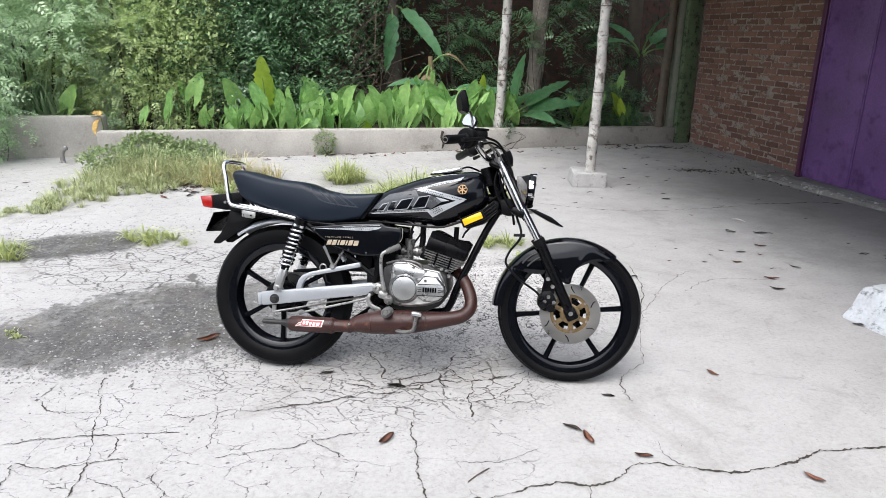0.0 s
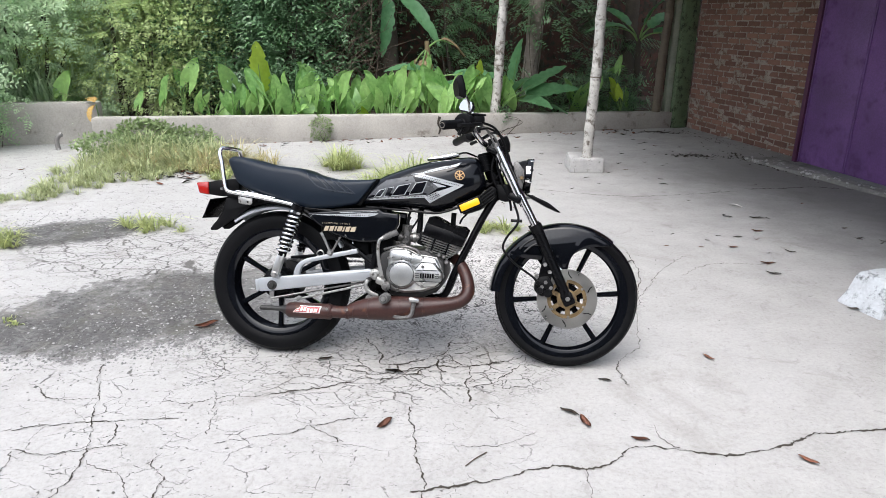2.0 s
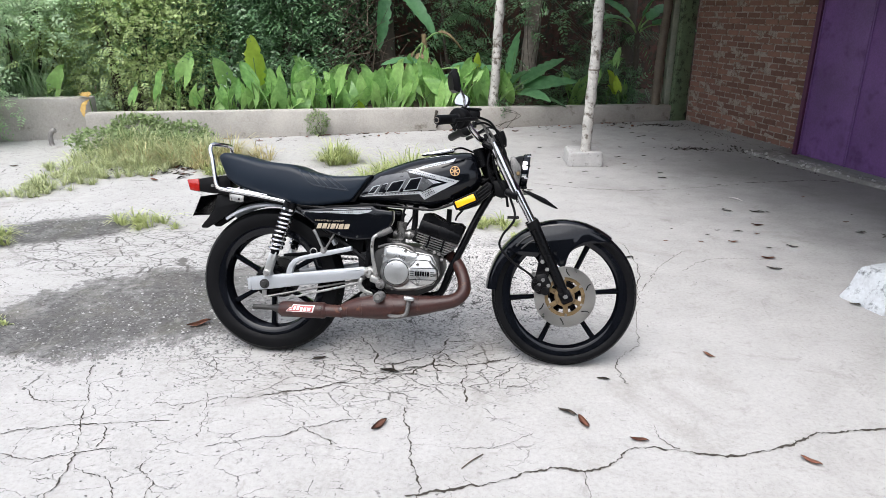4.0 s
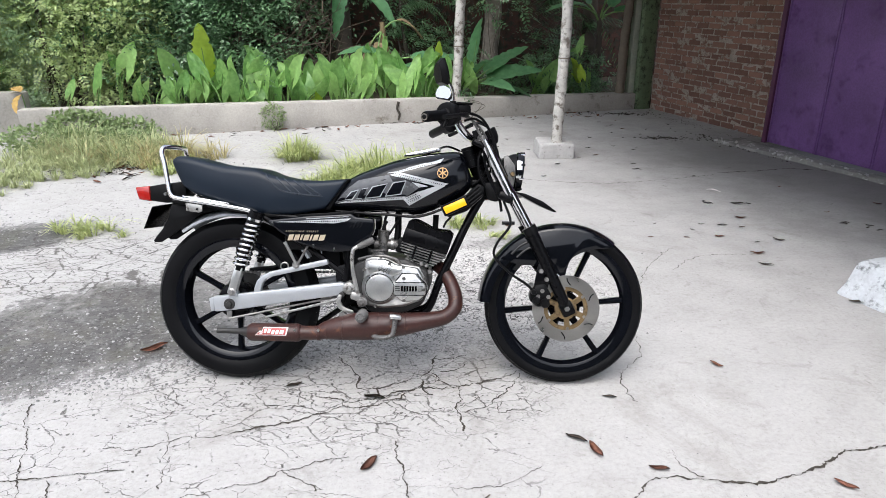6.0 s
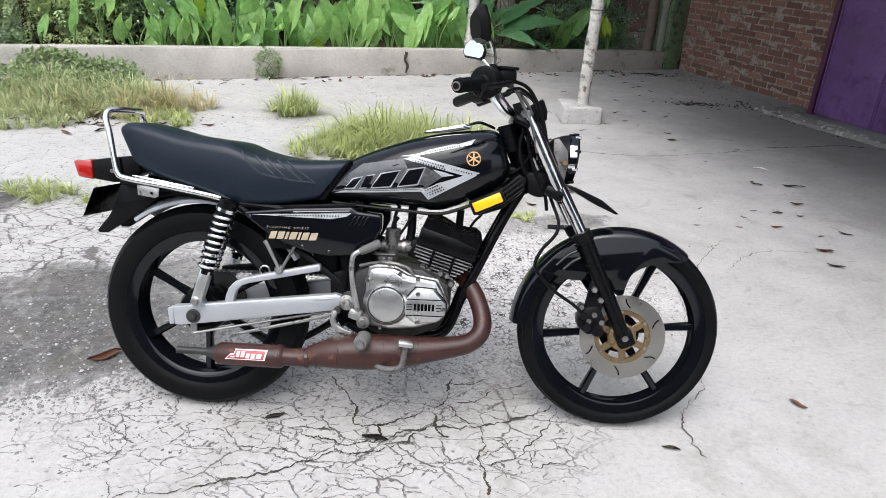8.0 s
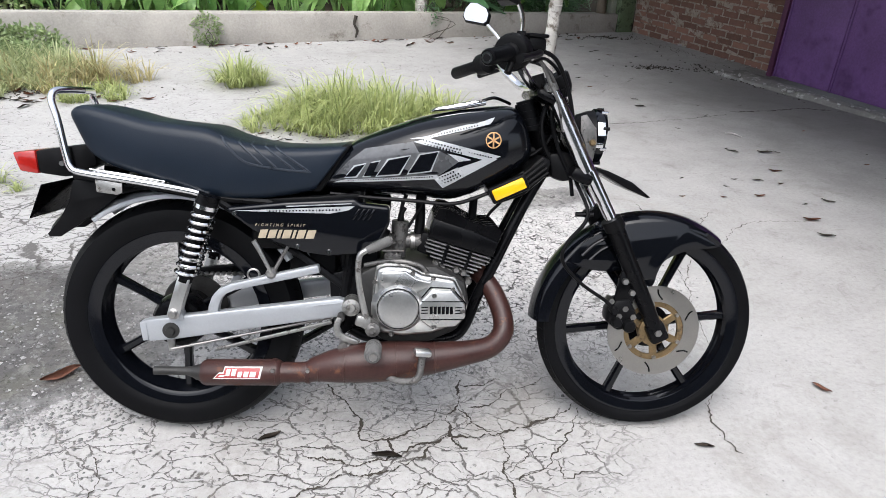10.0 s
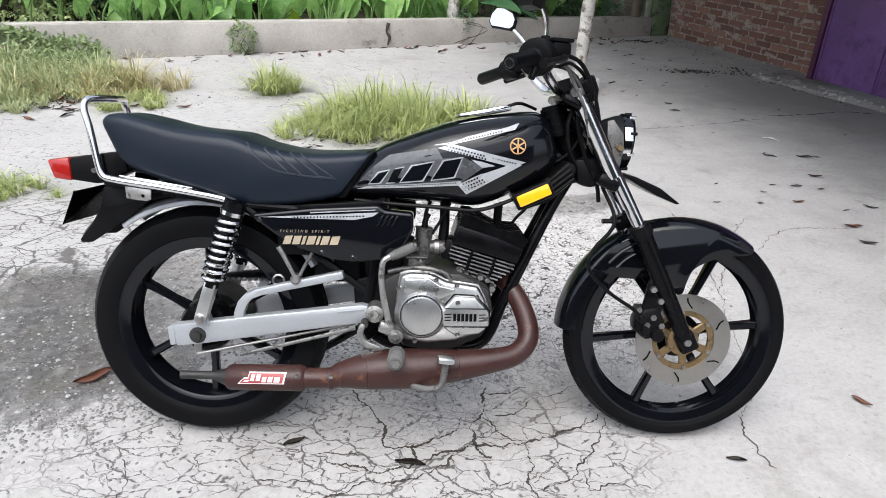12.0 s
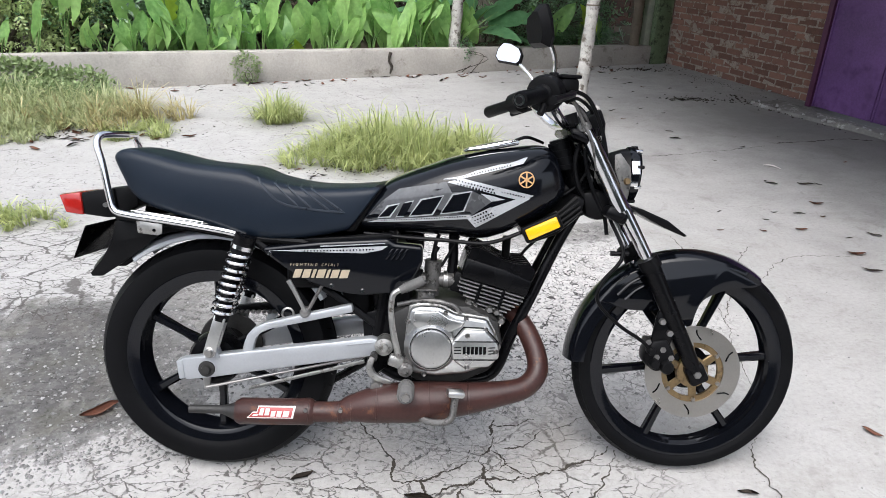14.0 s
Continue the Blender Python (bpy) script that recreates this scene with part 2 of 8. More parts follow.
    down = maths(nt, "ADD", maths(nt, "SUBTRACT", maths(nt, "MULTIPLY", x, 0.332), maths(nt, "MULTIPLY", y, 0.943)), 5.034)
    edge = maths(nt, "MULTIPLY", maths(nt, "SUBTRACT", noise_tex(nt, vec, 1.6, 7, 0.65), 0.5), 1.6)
    door_tone = mix(nt, 1.0, ramp(nt, maths(nt, "ADD", maths(nt, "ADD", along, edge), 1.7), [(0.0, 0.0), (1.0, 0.6)]), ramp(nt, maths(nt, "MULTIPLY", down, 0.3), [(0.4, 0.0), (0.75, 1.0)]), "MULTIPLY")
    col = mix(nt, door_tone, col, (0.13, 0.125, 0.12))
    streak = ramp(nt, noise_tex(nt, drag.outputs[0], 9, 7, 0.75, 0.2), [(0.63, 0.0), (0.71, 0.6)])
    col = mix(nt, mix(nt, 1.0, streak, dirty, "MULTIPLY"), col, (0.13, 0.125, 0.12))
    col = mix(nt, 1.0, col, (0.70, 0.695, 0.695), "MULTIPLY")
    nt.links.new(col, b.inputs["Base Color"])
    b.inputs["Roughness"].default_value = 0.82
    h = maths(nt, "ADD", maths(nt, "MULTIPLY", fine, 0.35), maths(nt, "MULTIPLY", mid, 0.5))
    h = maths(nt, "SUBTRACT", h, maths(nt, "MULTIPLY", crack, 0.5))
    h = maths(nt, "SUBTRACT", h, maths(nt, "MULTIPLY", worn, 0.5))
    bump(nt, b, h, 0.55, 0.012)
    return m


YARD = concrete_yard()
SOIL = surface("dark_soil", (0.07, 0.055, 0.035), 0.95, vary=0.5, scale=2.0, grain=40, relief=0.6)
CRACK = surface("crack_dirt", (0.045, 0.038, 0.03), 0.95, vary=0.4, scale=30, grain=200, relief=0.2)


def gravel_mix():
    """Loose chips, each of its own tone."""
    m, nt, b = tree_of("loose_grit")
    rnd = nt.nodes.new("ShaderNodeNewGeometry").outputs["Random Per Island"]
    col = ramp(nt, rnd, [(0.0, (0.05, 0.048, 0.045)), (0.45, (0.13, 0.126, 0.12)), (0.8, (0.24, 0.233, 0.225)), (1.0, (0.42, 0.41, 0.395))])
    nt.links.new(mix(nt, 0.3, col, ramp(nt, noise_tex(nt, coords(nt), 200, 3), [(0.3, 0.1), (0.7, 0.5)])), b.inputs["Base Color"])
    b.inputs["Roughness"].default_value = 0.9
    return m


GRAVEL = gravel_mix()
RENDERED = surface("weathered_render", (0.355, 0.335, 0.305), 0.9, vary=0.26, scale=2.6, grain=55, relief=0.4, dirt=(0.17, 0.15, 0.125), dirt_at=0.64)
# dark concrete with paler patches, for the step and the pipe stub
STEP = surface("dark_step", (0.2, 0.19, 0.18), 0.9, vary=0.35, scale=6, grain=60, relief=0.5, dirt=(0.46, 0.45, 0.43), dirt_at=0.6)
FOOTING = surface("footing_concrete", (0.42, 0.41, 0.40), 0.88, vary=0.2, scale=9, grain=90, relief=0.4, dirt=(0.2, 0.19, 0.175), dirt_at=0.62)
LIMEWASH = surface("limewashed_concrete", (0.50, 0.52, 0.54), 0.85, vary=0.25, scale=7, grain=70, relief=0.7, dirt=(0.12, 0.12, 0.125), dirt_at=0.60)
BRICK = surface("fired_brick", (0.215, 0.112, 0.085), 0.9, vary=0.35, scale=14, grain=90, relief=0.6, per_piece=0.55)
MORTAR = surface("lime_mortar", (0.32, 0.265, 0.225), 0.95, vary=0.3, scale=8, grain=70, relief=0.5, dirt=(0.16, 0.085, 0.06), dirt_at=0.54)
GREEN_PAINT = surface("mossy_green_paint", (0.13, 0.18, 0.10), 0.8, vary=0.3, scale=5, grain=60, relief=0.3, dirt=(0.035, 0.045, 0.028), dirt_at=0.57)
PURPLE = surface("purple_sheet_paint", (0.15, 0.068, 0.215), 0.5, vary=0.38, scale=1.9, grain=70, relief=0.06, dirt=(0.105, 0.047, 0.152), dirt_at=0.60)
PURPLE_EDGE = surface("dark_purple_frame", (0.085, 0.022, 0.06), 0.5, vary=0.3, scale=8, grain=80, relief=0.1)
BAMBOO = surface("weathered_bamboo", (0.50, 0.48, 0.45), 0.7, vary=0.3, scale=7, grain=60, relief=0.4, dirt=(0.13, 0.11, 0.09), dirt_at=0.555)
BAMBOO_DARK = surface("dark_bamboo", (0.15, 0.12, 0.09), 0.75, vary=0.3, scale=7, grain=60, relief=0.3)
POST_PALE = surface("pale_timber_post", (0.40, 0.43, 0.34), 0.85, vary=0.25, scale=6, grain=50, relief=0.3)
BARK = surface("palm_bark", (0.19, 0.165, 0.14), 0.9, vary=0.45, scale=12, grain=60, relief=0.7, dirt=(0.42, 0.4, 0.36), dirt_at=0.62)
BARK_DARK = surface("dark_bark", (0.06, 0.048, 0.038), 0.9, vary=0.4, scale=10, grain=60, relief=0.6)
# dark tone chosen to cut light bounced under the unseen roof
ROOF_TIN = surface("dark_roof_tin", (0.075, 0.06, 0.05), 0.7, metal=0.1, vary=0.4, scale=3, grain=60, relief=0.2)
DRY = surface("dry_banana_fibre", (0.19, 0.14, 0.075), 0.85, vary=0.4, scale=16, grain=80, relief=0.5)
TARO = leafy("taro_leaf", (0.06, 0.22, 0.045), (0.46, 0.72, 0.25), "object", 0.42, 0.36)
TARO_YELLOW = leafy("yellowing_leaf", (0.30, 0.47, 0.04), (0.55, 0.72, 0.09), "object", 0.5)
STALK = surface("leaf_stalk", (0.14, 0.25, 0.07), 0.5, vary=0.2, scale=10, grain=80, relief=0.1)
BANANA = leafy("banana_leaf", (0.05, 0.17, 0.06), (0.15, 0.33, 0.15), "object", 0.35, 0.38)
BUSH_DARK = leafy("dark_bush_leaf", (0.015, 0.05, 0.02), (0.19, 0.34, 0.16), "island", 0.22, 0.3)
BUSH_MID = leafy("green_bush_leaf", (0.08, 0.19, 0.07), (0.46, 0.64, 0.36), "island", 0.35, 0.32)
BUSH_LIGHT = leafy("light_bush_leaf", (0.24, 0.40, 0.20), (0.64, 0.78, 0.52), "island", 0.4, 0.34)
TWIGS = surface("dry_twigs", (0.10, 0.075, 0.055), 0.9, vary=0.4, scale=10, grain=80, relief=0.3)
GRASS = leafy("yard_grass", (0.10, 0.17, 0.035), (0.62, 0.66, 0.30), "island", 0.35)
BUSH_YELLOW = leafy("yellow_green_leaf", (0.22, 0.34, 0.10), (0.66, 0.76, 0.38), "island", 0.4, 0.34)
WEED = leafy("yard_weed_leaf", (0.06, 0.11, 0.035), (0.34, 0.43, 0.20), "island", 0.3)
GRASS_OLIVE = leafy("olive_grass", (0.13, 0.19, 0.06), (0.60, 0.63, 0.36), "island", 0.35)
GRASS_DRY = leafy("dry_grass", (0.24, 0.20, 0.08), (0.62, 0.55, 0.30), "island", 0.25)
LEAF_FALLEN = surface("fallen_leaf", (0.22, 0.095, 0.06), 0.8, vary=0.4, scale=30, grain=200, relief=0.3, per_piece=0.6)
LEAF_DULL = surface("rotting_leaf", (0.05, 0.038, 0.028), 0.85, vary=0.4, scale=30, grain=200, relief=0.3)

PAINT = surface("gloss_black_paint", (0.0030, 0.0035, 0.0052), 0.08, vary=0.2, scale=5, grain=300, relief=0.008, coat=0.08, spec=0.32)
SATIN = surface("satin_black_paint", (0.003, 0.003, 0.0036), 0.26, vary=0.3, scale=9, grain=200, relief=0.04, spec=0.13)
PLASTIC = surface("black_plastic", (0.0055, 0.0055, 0.006), 0.38, vary=0.3, scale=12, grain=250, relief=0.06, spec=0.09)
RUBBER = surface("tyre_rubber", (0.0026, 0.0027, 0.0033), 0.48, vary=0.35, scale=7, grain=180, relief=0.12, dirt=(0.007, 0.0068, 0.0068), dirt_at=0.68, spec=0.11)
# black vinyl; its blue tint puts the sky's sheen into the base
VINYL = surface("black_vinyl", (0.0070, 0.0120, 0.0205), 0.38, vary=0.2, scale=6, grain=420, relief=0.10, spec=0.24)
PIPING = surface("seat_piping", (0.022, 0.028, 0.038), 0.34, vary=0.2, scale=20, grain=200, relief=0.05)
CHROME = surface("chrome", (0.72, 0.72, 0.73), 0.10, metal=1.0, vary=0.1, scale=14, grain=120, relief=0.015, dirt=(0.32, 0.27, 0.23), dirt_at=0.74)
ALLOY = surface("polished_alloy", (0.56, 0.56, 0.55), 0.31, metal=1.0, vary=0.14, scale=11, grain=160, relief=0.05, dirt=(0.26, 0.25, 0.235), dirt_at=0.68)
ALLOY_DULL = surface("oxidised_alloy", (0.40, 0.395, 0.38), 0.42, metal=1.0, vary=0.25, scale=16, grain=160, relief=0.12, dirt=(0.13, 0.12, 0.11), dirt_at=0.6)
SILVER = surface("silver_paint", (0.37, 0.385, 0.405), 0.36, metal=0.4, vary=0.08, scale=8, grain=200, relief=0.03, dirt=(0.22, 0.215, 0.21), dirt_at=0.72)
RUST = surface("rusty_pipe", (0.040, 0.0165, 0.014), 0.36, spec=0.32, metal=0.0, vary=0.38, scale=9, grain=130, relief=0.15, dirt=(0.13, 0.055, 0.03), dirt_at=0.63)
STEEL = surface("bare_steel", (0.33, 0.32, 0.31), 0.38, metal=1.0, vary=0.25, scale=18, grain=150, relief=0.1)
DISC_STEEL = surface("brake_disc_steel", (0.40, 0.385, 0.36), 0.33, metal=1.0, vary=0.1, scale=12, grain=240, relief=0.05)
BRASS = surface("gold_anodised", (0.24, 0.17, 0.09), 0.42, metal=0.85, vary=0.25, scale=14, grain=150, relief=0.06, dirt=(0.12, 0.09, 0.06), dirt_at=0.6)
RED_LENS = surface("red_lens", (0.30, 0.012, 0.009), 0.12, vary=0.15, scale=14, grain=90, relief=0.03, coat=0.5)
AMBER = surface("amber_reflector", (0.92, 0.47, 0.008), 0.15, vary=0.06, scale=30, grain=220, relief=0.06, coat=0.5)
DECAL = surface("silver_decal", (0.40, 0.41, 0.425), 0.3, metal=0.2, vary=0.12, scale=10, grain=150, relief=0.0)
DECAL_GREY = surface("grey_decal", (0.075, 0.077, 0.082), 0.28, metal=0.2, vary=0.5, scale=7, grain=90, relief=0.0)
DECAL_GOLD = surface("pale_gold_decal", (0.35, 0.29, 0.21), 0.35, vary=0.15, scale=30, grain=150, relief=0.0)
EMBLEM_GOLD = surface("gold_emblem", (0.62, 0.36, 0.16), 0.35, metal=0.3, vary=0.1, scale=30, grain=150, relief=0.0)
STICKER_RED = surface("red_sticker", (0.33, 0.05, 0.05), 0.45, vary=0.2, scale=30, grain=150, relief=0.0)
STICKER_WHITE = surface("white_sticker", (0.72, 0.68, 0.66), 0.45, vary=0.1, scale=30, grain=150, relief=0.0)
GAUGE = surface("gauge_black", (0.012, 0.012, 0.012), 0.2, vary=0.2, scale=20, grain=150, relief=0.0)


def clear_glass():
    m, nt, b = tree_of("headlight_glass")
    b.inputs["Base Color"].default_value = (0.9, 0.92, 0.93, 1)
    b.inputs["Roughness"].default_value = 0.05
    b.inputs["Transmission Weight"].default_value = 0.9
    return m


def mirror_glass():
    m, nt, b = tree_of("mirror_glass")
    b.inputs["Base Color"].default_value = (0.9, 0.9, 0.9, 1)
    b.inputs["Metallic"].default_value, b.inputs["Roughness"].default_value = 1.0, 0.03
    return m


# a darker brick tone for the wall behind the trees
BRICK_FAR = surface("dark_brick", (0.075, 0.036, 0.028), 0.95, vary=0.5, scale=5, grain=60, relief=0.6, dirt=(0.03, 0.032, 0.02), dirt_at=0.52)
CARB = surface("grimy_cast_alloy", (0.15, 0.145, 0.14), 0.45, metal=0.7, vary=0.4, scale=22, grain=150, relief=0.15, dirt=(0.03, 0.028, 0.026), dirt_at=0.58)
# near-black metal; on the engine body it carries the shade round the cover
CASE = surface("shade_dark_metal", (0.035, 0.034, 0.033), 0.5, metal=0.5, vary=0.4, scale=18, grain=150, relief=0.15)
RUSTY_LEAF = surface("withered_leaf", (0.4, 0.26, 0.08), 0.7, vary=0.35, scale=14, grain=80, relief=0.3)
GREY_RUBBER = surface("worn_grey_rubber", (0.11, 0.108, 0.105), 0.7, vary=0.3, scale=20, grain=150, relief=0.2)
# tone of the two added unseen walls, dark so black paint mirrors less
BLOCKER = surface("blocker_wall", (0.055, 0.062, 0.055), 0.9, vary=0.25, scale=1.5, grain=40, relief=0.2)

FIN = surface("worn_black_fins", (0.22, 0.22, 0.215), 0.36, metal=0.7, vary=0.4, scale=20, grain=120, relief=0.1)

GLASS, MIRROR = clear_glass(), mirror_glass()


# ---- mesh helpers ----
def finish(bm, name, mat, smooth=True, angle=35):
    me = bpy.data.meshes.new(name)
    bm.normal_update()
    if smooth:
        for f in bm.faces:
            f.smooth = True
        for e in bm.edges:
            if len(e.link_faces) == 2 and e.calc_face_angle(0) > radians(angle):
                e.smooth = False
    bm.to_mesh(me)
    bm.free()
    me.materials.append(mat)
    return me


def part(name, bm, mat, parent=None, label="", smooth=True, angle=35):
    """Links a bmesh as one mesh object, under its thing or part when given."""
    ob = new(name, finish(bm, name, mat, smooth, angle))
    ob.parent = parent
    return tagged(ob, label) if label else ob


def spline(points, steps):
    """A smooth line through points of any dimension (Catmull-Rom)."""
    P = [np.array(p, float) for p in points]
    P = [2 * P[0] - P[1], *P, 2 * P[-1] - P[-2]]
    out = []
    for i in range(1, len(P) - 2):
        for k in range(steps):
            t = k / steps
            a, b, c, d = P[i - 1], P[i], P[i + 1], P[i + 2]
            out.append(0.5 * (2 * b + (c - a) * t + (2 * a - 5 * b + 4 * c - d) * t * t + (3 * b - a - 3 * c + d) * t ** 3))
    out.append(P[-2])
    return out


def tube(points, radius, steps=4, sides=10, bm=None, caps=True, flat=1.0):
    """A round bar swept along a smooth line; radius: a number, or one for each point."""
    bm = bm or bmesh.new()
    rad = [radius] * len(points) if isinstance(radius, (int, float)) else list(radius)
    line = spline([(*p, r) for p, r in zip(points, rad)], steps) if steps > 1 else [np.array((*p, r)) for p, r in zip(points, rad)]
    rings, prev = [], None
    for i, q in enumerate(line):
        a, b = line[max(i - 1, 0)][:3], line[min(i + 1, len(line) - 1)][:3]
        d = Vector(b - a).normalized()
        if prev is None:
            ref = Vector((0, 0, 1)) if abs(d.z) < 0.9 else Vector((0, 1, 0))
            n = d.cross(ref).normalized()
        else:
            n = (prev - d * prev.dot(d)).normalized()
        prev = n
        m = d.cross(n)
        c = Vector(q[:3])
        rings.append([bm.verts.new(c + (n * math.cos(2 * math.pi * k / sides) + m * math.sin(2 * math.pi * k / sides) * flat) * q[3]) for k in range(sides)])
    for r0, r1 in zip(rings, rings[1:]):
        for k in range(sides):
            bm.faces.new((r0[k], r0[(k + 1) % sides], r1[(k + 1) % sides], r1[k]))
    if caps:
        bm.faces.new(rings[0][::-1])
        bm.faces.new(rings[-1])
    return bm


def lathe(profile, centre, sides=48, axis="y", bm=None, closed=False, arc=(0, 360)):
    """Turns a profile of (radius, along) round an axis through centre."""
    bm = bm or bmesh.new()
    full = abs(arc[1] - arc[0]) >= 359.9
    n = sides if full else sides + 1
    rings = []
    for k in range(n):
        a = radians(arc[0] + (arc[1] - arc[0]) * k / sides)
        ring = []
        for r, h in profile:
            if axis == "y":
                p = (r * math.cos(a), h, r * math.sin(a))
            elif axis == "x":
                p = (h, r * math.cos(a), r * math.sin(a))
            else:
                p = (r * math.cos(a), r * math.sin(a), h)
            ring.append(bm.verts.new(Vector(centre) + Vector(p)))
        rings.append(ring)
    pairs = list(zip(rings, rings[1:] + rings[:1])) if full else list(zip(rings, rings[1:]))
    m = len(profile)
    for r0, r1 in pairs:
        for j in range(m if closed else m - 1):
            bm.faces.new((r0[j], r0[(j + 1) % m], r1[(j + 1) % m], r1[j]))
    bmesh.ops.remove_doubles(bm, verts=bm.verts, dist=1e-6)
    bmesh.ops.recalc_face_normals(bm, faces=bm.faces)
    return bm


def slab(outline, y0, y1, bevel=0.004, bm=None, segments=2):
    """A plate: an outline in x, z pushed from y0 to y1, its edges rounded."""
    bm = bm or bmesh.new()
    low = [bm.verts.new((x, y0, z)) for x, z in outline]
    top = [bm.verts.new((x, y1, z)) for x, z in outline]
    n = len(outline)
    faces = [bm.faces.new(low), bm.faces.new(top[::-1])]
    for k in range(n):
        faces.append(bm.faces.new((low[k], top[k], top[(k + 1) % n], low[(k + 1) % n])))
    bmesh.ops.recalc_face_normals(bm, faces=faces)
    if bevel:
        edges = {e for f in faces for e in f.edges}
        bmesh.ops.bevel(bm, geom=list(edges), offset=bevel, segments=segments, profile=0.5, affect="EDGES", clamp_overlap=True)
    return bm


def block(size, m=None, bevel=0.004, bm=None, segments=2):
    """A box of that size at the pose m, its edges rounded."""
    bm = bm or bmesh.new()
    made = bmesh.ops.create_cube(bm, size=1.0)["verts"]
    bmesh.ops.scale(bm, vec=size, verts=made)
    if bevel:
        edges = {e for v in made for e in v.link_edges}
        res = bmesh.ops.bevel(bm, geom=list(edges), offset=bevel, segments=segments, profile=0.5, affect="EDGES", clamp_overlap=True)
        made = list({v for f in res["faces"] for v in f.verts} | {v for v in made if v.is_valid})
    if m is not None:
        bmesh.ops.transform(bm, matrix=m, verts=made)
    return bm


def between(a, b):
    """The pose at the middle of a and b with z along the way from a to b, and the distance."""
    a, b = Vector(a), Vector(b)
    d = b - a
    return Matrix.Translation((a + b) / 2) @ d.to_track_quat("Z", "Y").to_matrix().to_4x4(), d.length


def rod(a, b, r, sides=12, bm=None, r2=None):
    return tube([a, b], [r, r if r2 is None else r2], 1, sides, bm)


def loft(sections, power=3.0, ring=28, steps=5):
    """A body from slanting cross-sections (x_low, z_low, x_top, z_top, half width), rounded like a soft box."""
    rows = spline(sections, steps)
    bm = bmesh.new()
    rings = []
    for xb, zb, xt, zt, w in rows:
        r = []
        for k in range(ring):
            a = 2 * math.pi * k / ring
            c, s = math.cos(a), math.sin(a)
            yy = w * math.copysign(abs(c) ** (2 / power), c)
            h = 0.5 + 0.5 * math.copysign(abs(s) ** (2 / power), s)
            r.append(bm.verts.new((xb + (xt - xb) * h, yy, zb + (zt - zb) * h)))
        rings.append(r)
    for r0, r1 in zip(rings, rings[1:]):
        for k in range(ring):
            bm.faces.new((r0[k], r0[(k + 1) % ring], r1[(k + 1) % ring], r1[k]))
    bm.faces.new(rings[0][::-1])
    bm.faces.new(rings[-1])
    bmesh.ops.recalc_face_normals(bm, faces=bm.faces)
    return bm


def side_of(sections, x, z, power=3.0):
    """Half width of a loft at a place x, z of its side."""
    rows = [np.array(s, float) for s in sections]

    def at(s):
        i = min(int(s), len(rows) - 2)
        q = rows[i] + (rows[i + 1] - rows[i]) * (s - i)
        h = (z - q[1]) / (q[3] - q[1])
        return q[0] + h * (q[2] - q[0]), h, q[4]

    lo, hi = 0.0, len(rows) - 1.0
    for _ in range(30):
        mid = (lo + hi) / 2
        if at(mid)[0] < x:
            lo = mid
        else:
            hi = mid
    _, h, w = at((lo + hi) / 2)
    k = min(1.0, abs(2 * h - 1))
    return w * max(0.0, 1 - k ** power) ** (1 / power)


def decal(quads, sections, lift=0.0015, n=8, power=3.0):
    """Patches laid on the side of a loft, each from four corners in x, z."""
    bm = bmesh.new()
    for a, b, c, d in quads:
        grid = []
        for i in range(n + 1):
            row = []
            for j in range(3):
                s, t = i / n, j / 2
                x = (a[0] * (1 - s) + b[0] * s) * (1 - t) + (d[0] * (1 - s) + c[0] * s) * t
                z = (a[1] * (1 - s) + b[1] * s) * (1 - t) + (d[1] * (1 - s) + c[1] * s) * t
                row.append(bm.verts.new((x, -side_of(sections, x, z, power) - lift, z)))
            grid.append(row)
        for i in range(n):
            for j in range(2):
                bm.faces.new((grid[i][j], grid[i + 1][j], grid[i + 1][j + 1], grid[i][j + 1]))
    bmesh.ops.recalc_face_normals(bm, faces=bm.faces)
    return bm


def flat_mesh(name, verts, faces, mat, parent=None, smooth=False):
    me = bpy.data.meshes.new(name)
    me.from_pydata([tuple(v) for v in verts], [], [tuple(f) for f in faces])
    me.materials.append(mat)
    if smooth:
        me.shade_smooth()
    ob = new(name, me)
    ob.parent = parent
    return ob


def empty(name, m=None):
    ob = new(name)
    ob.empty_display_size = 0.2
    if m is not None:
        ob.matrix_world = m
    return ob


# ---- the yard ----
ANGLE = radians(19.4)
U, V = Vector((math.cos(ANGLE), math.sin(ANGLE), 0)), Vector((math.sin(ANGLE), -math.cos(ANGLE), 0))
CORNER = Vector((2.93, 6.37, 0))
TURN = math.degrees(ANGLE)
rng = random.Random(5)


def at(s, d=0.0, z=0.0):
    """s metres along the low wall from the column, d metres towards the yard."""
    return CORNER + U * s + V * d + Vector((0, 0, z))


def prism(points, z0, z1, bm=None):
    """A solid on a flat outline; z1 may be one height or one for each corner."""
    bm = bm or bmesh.new()
    tops = [z1] * len(points) if isinstance(z1, (int, float)) else z1
    low = [bm.verts.new((p[0], p[1], z0)) for p in points]
    top = [bm.verts.new((p[0], p[1], h)) for p, h in zip(points, tops)]
    n = len(points)
    bm.faces.new(low[::-1])
    bm.faces.new(top)
    for k in range(n):
        bm.faces.new((low[k], low[(k + 1) % n], top[(k + 1) % n], top[k]))
    bmesh.ops.recalc_face_normals(bm, faces=bm.faces)
    return bm


def soften(bm, size, seg=2):
    bmesh.ops.bevel(bm, geom=list(bm.edges), offset=size, segments=seg, profile=0.5, affect="EDGES", clamp_overlap=True)
    return bm


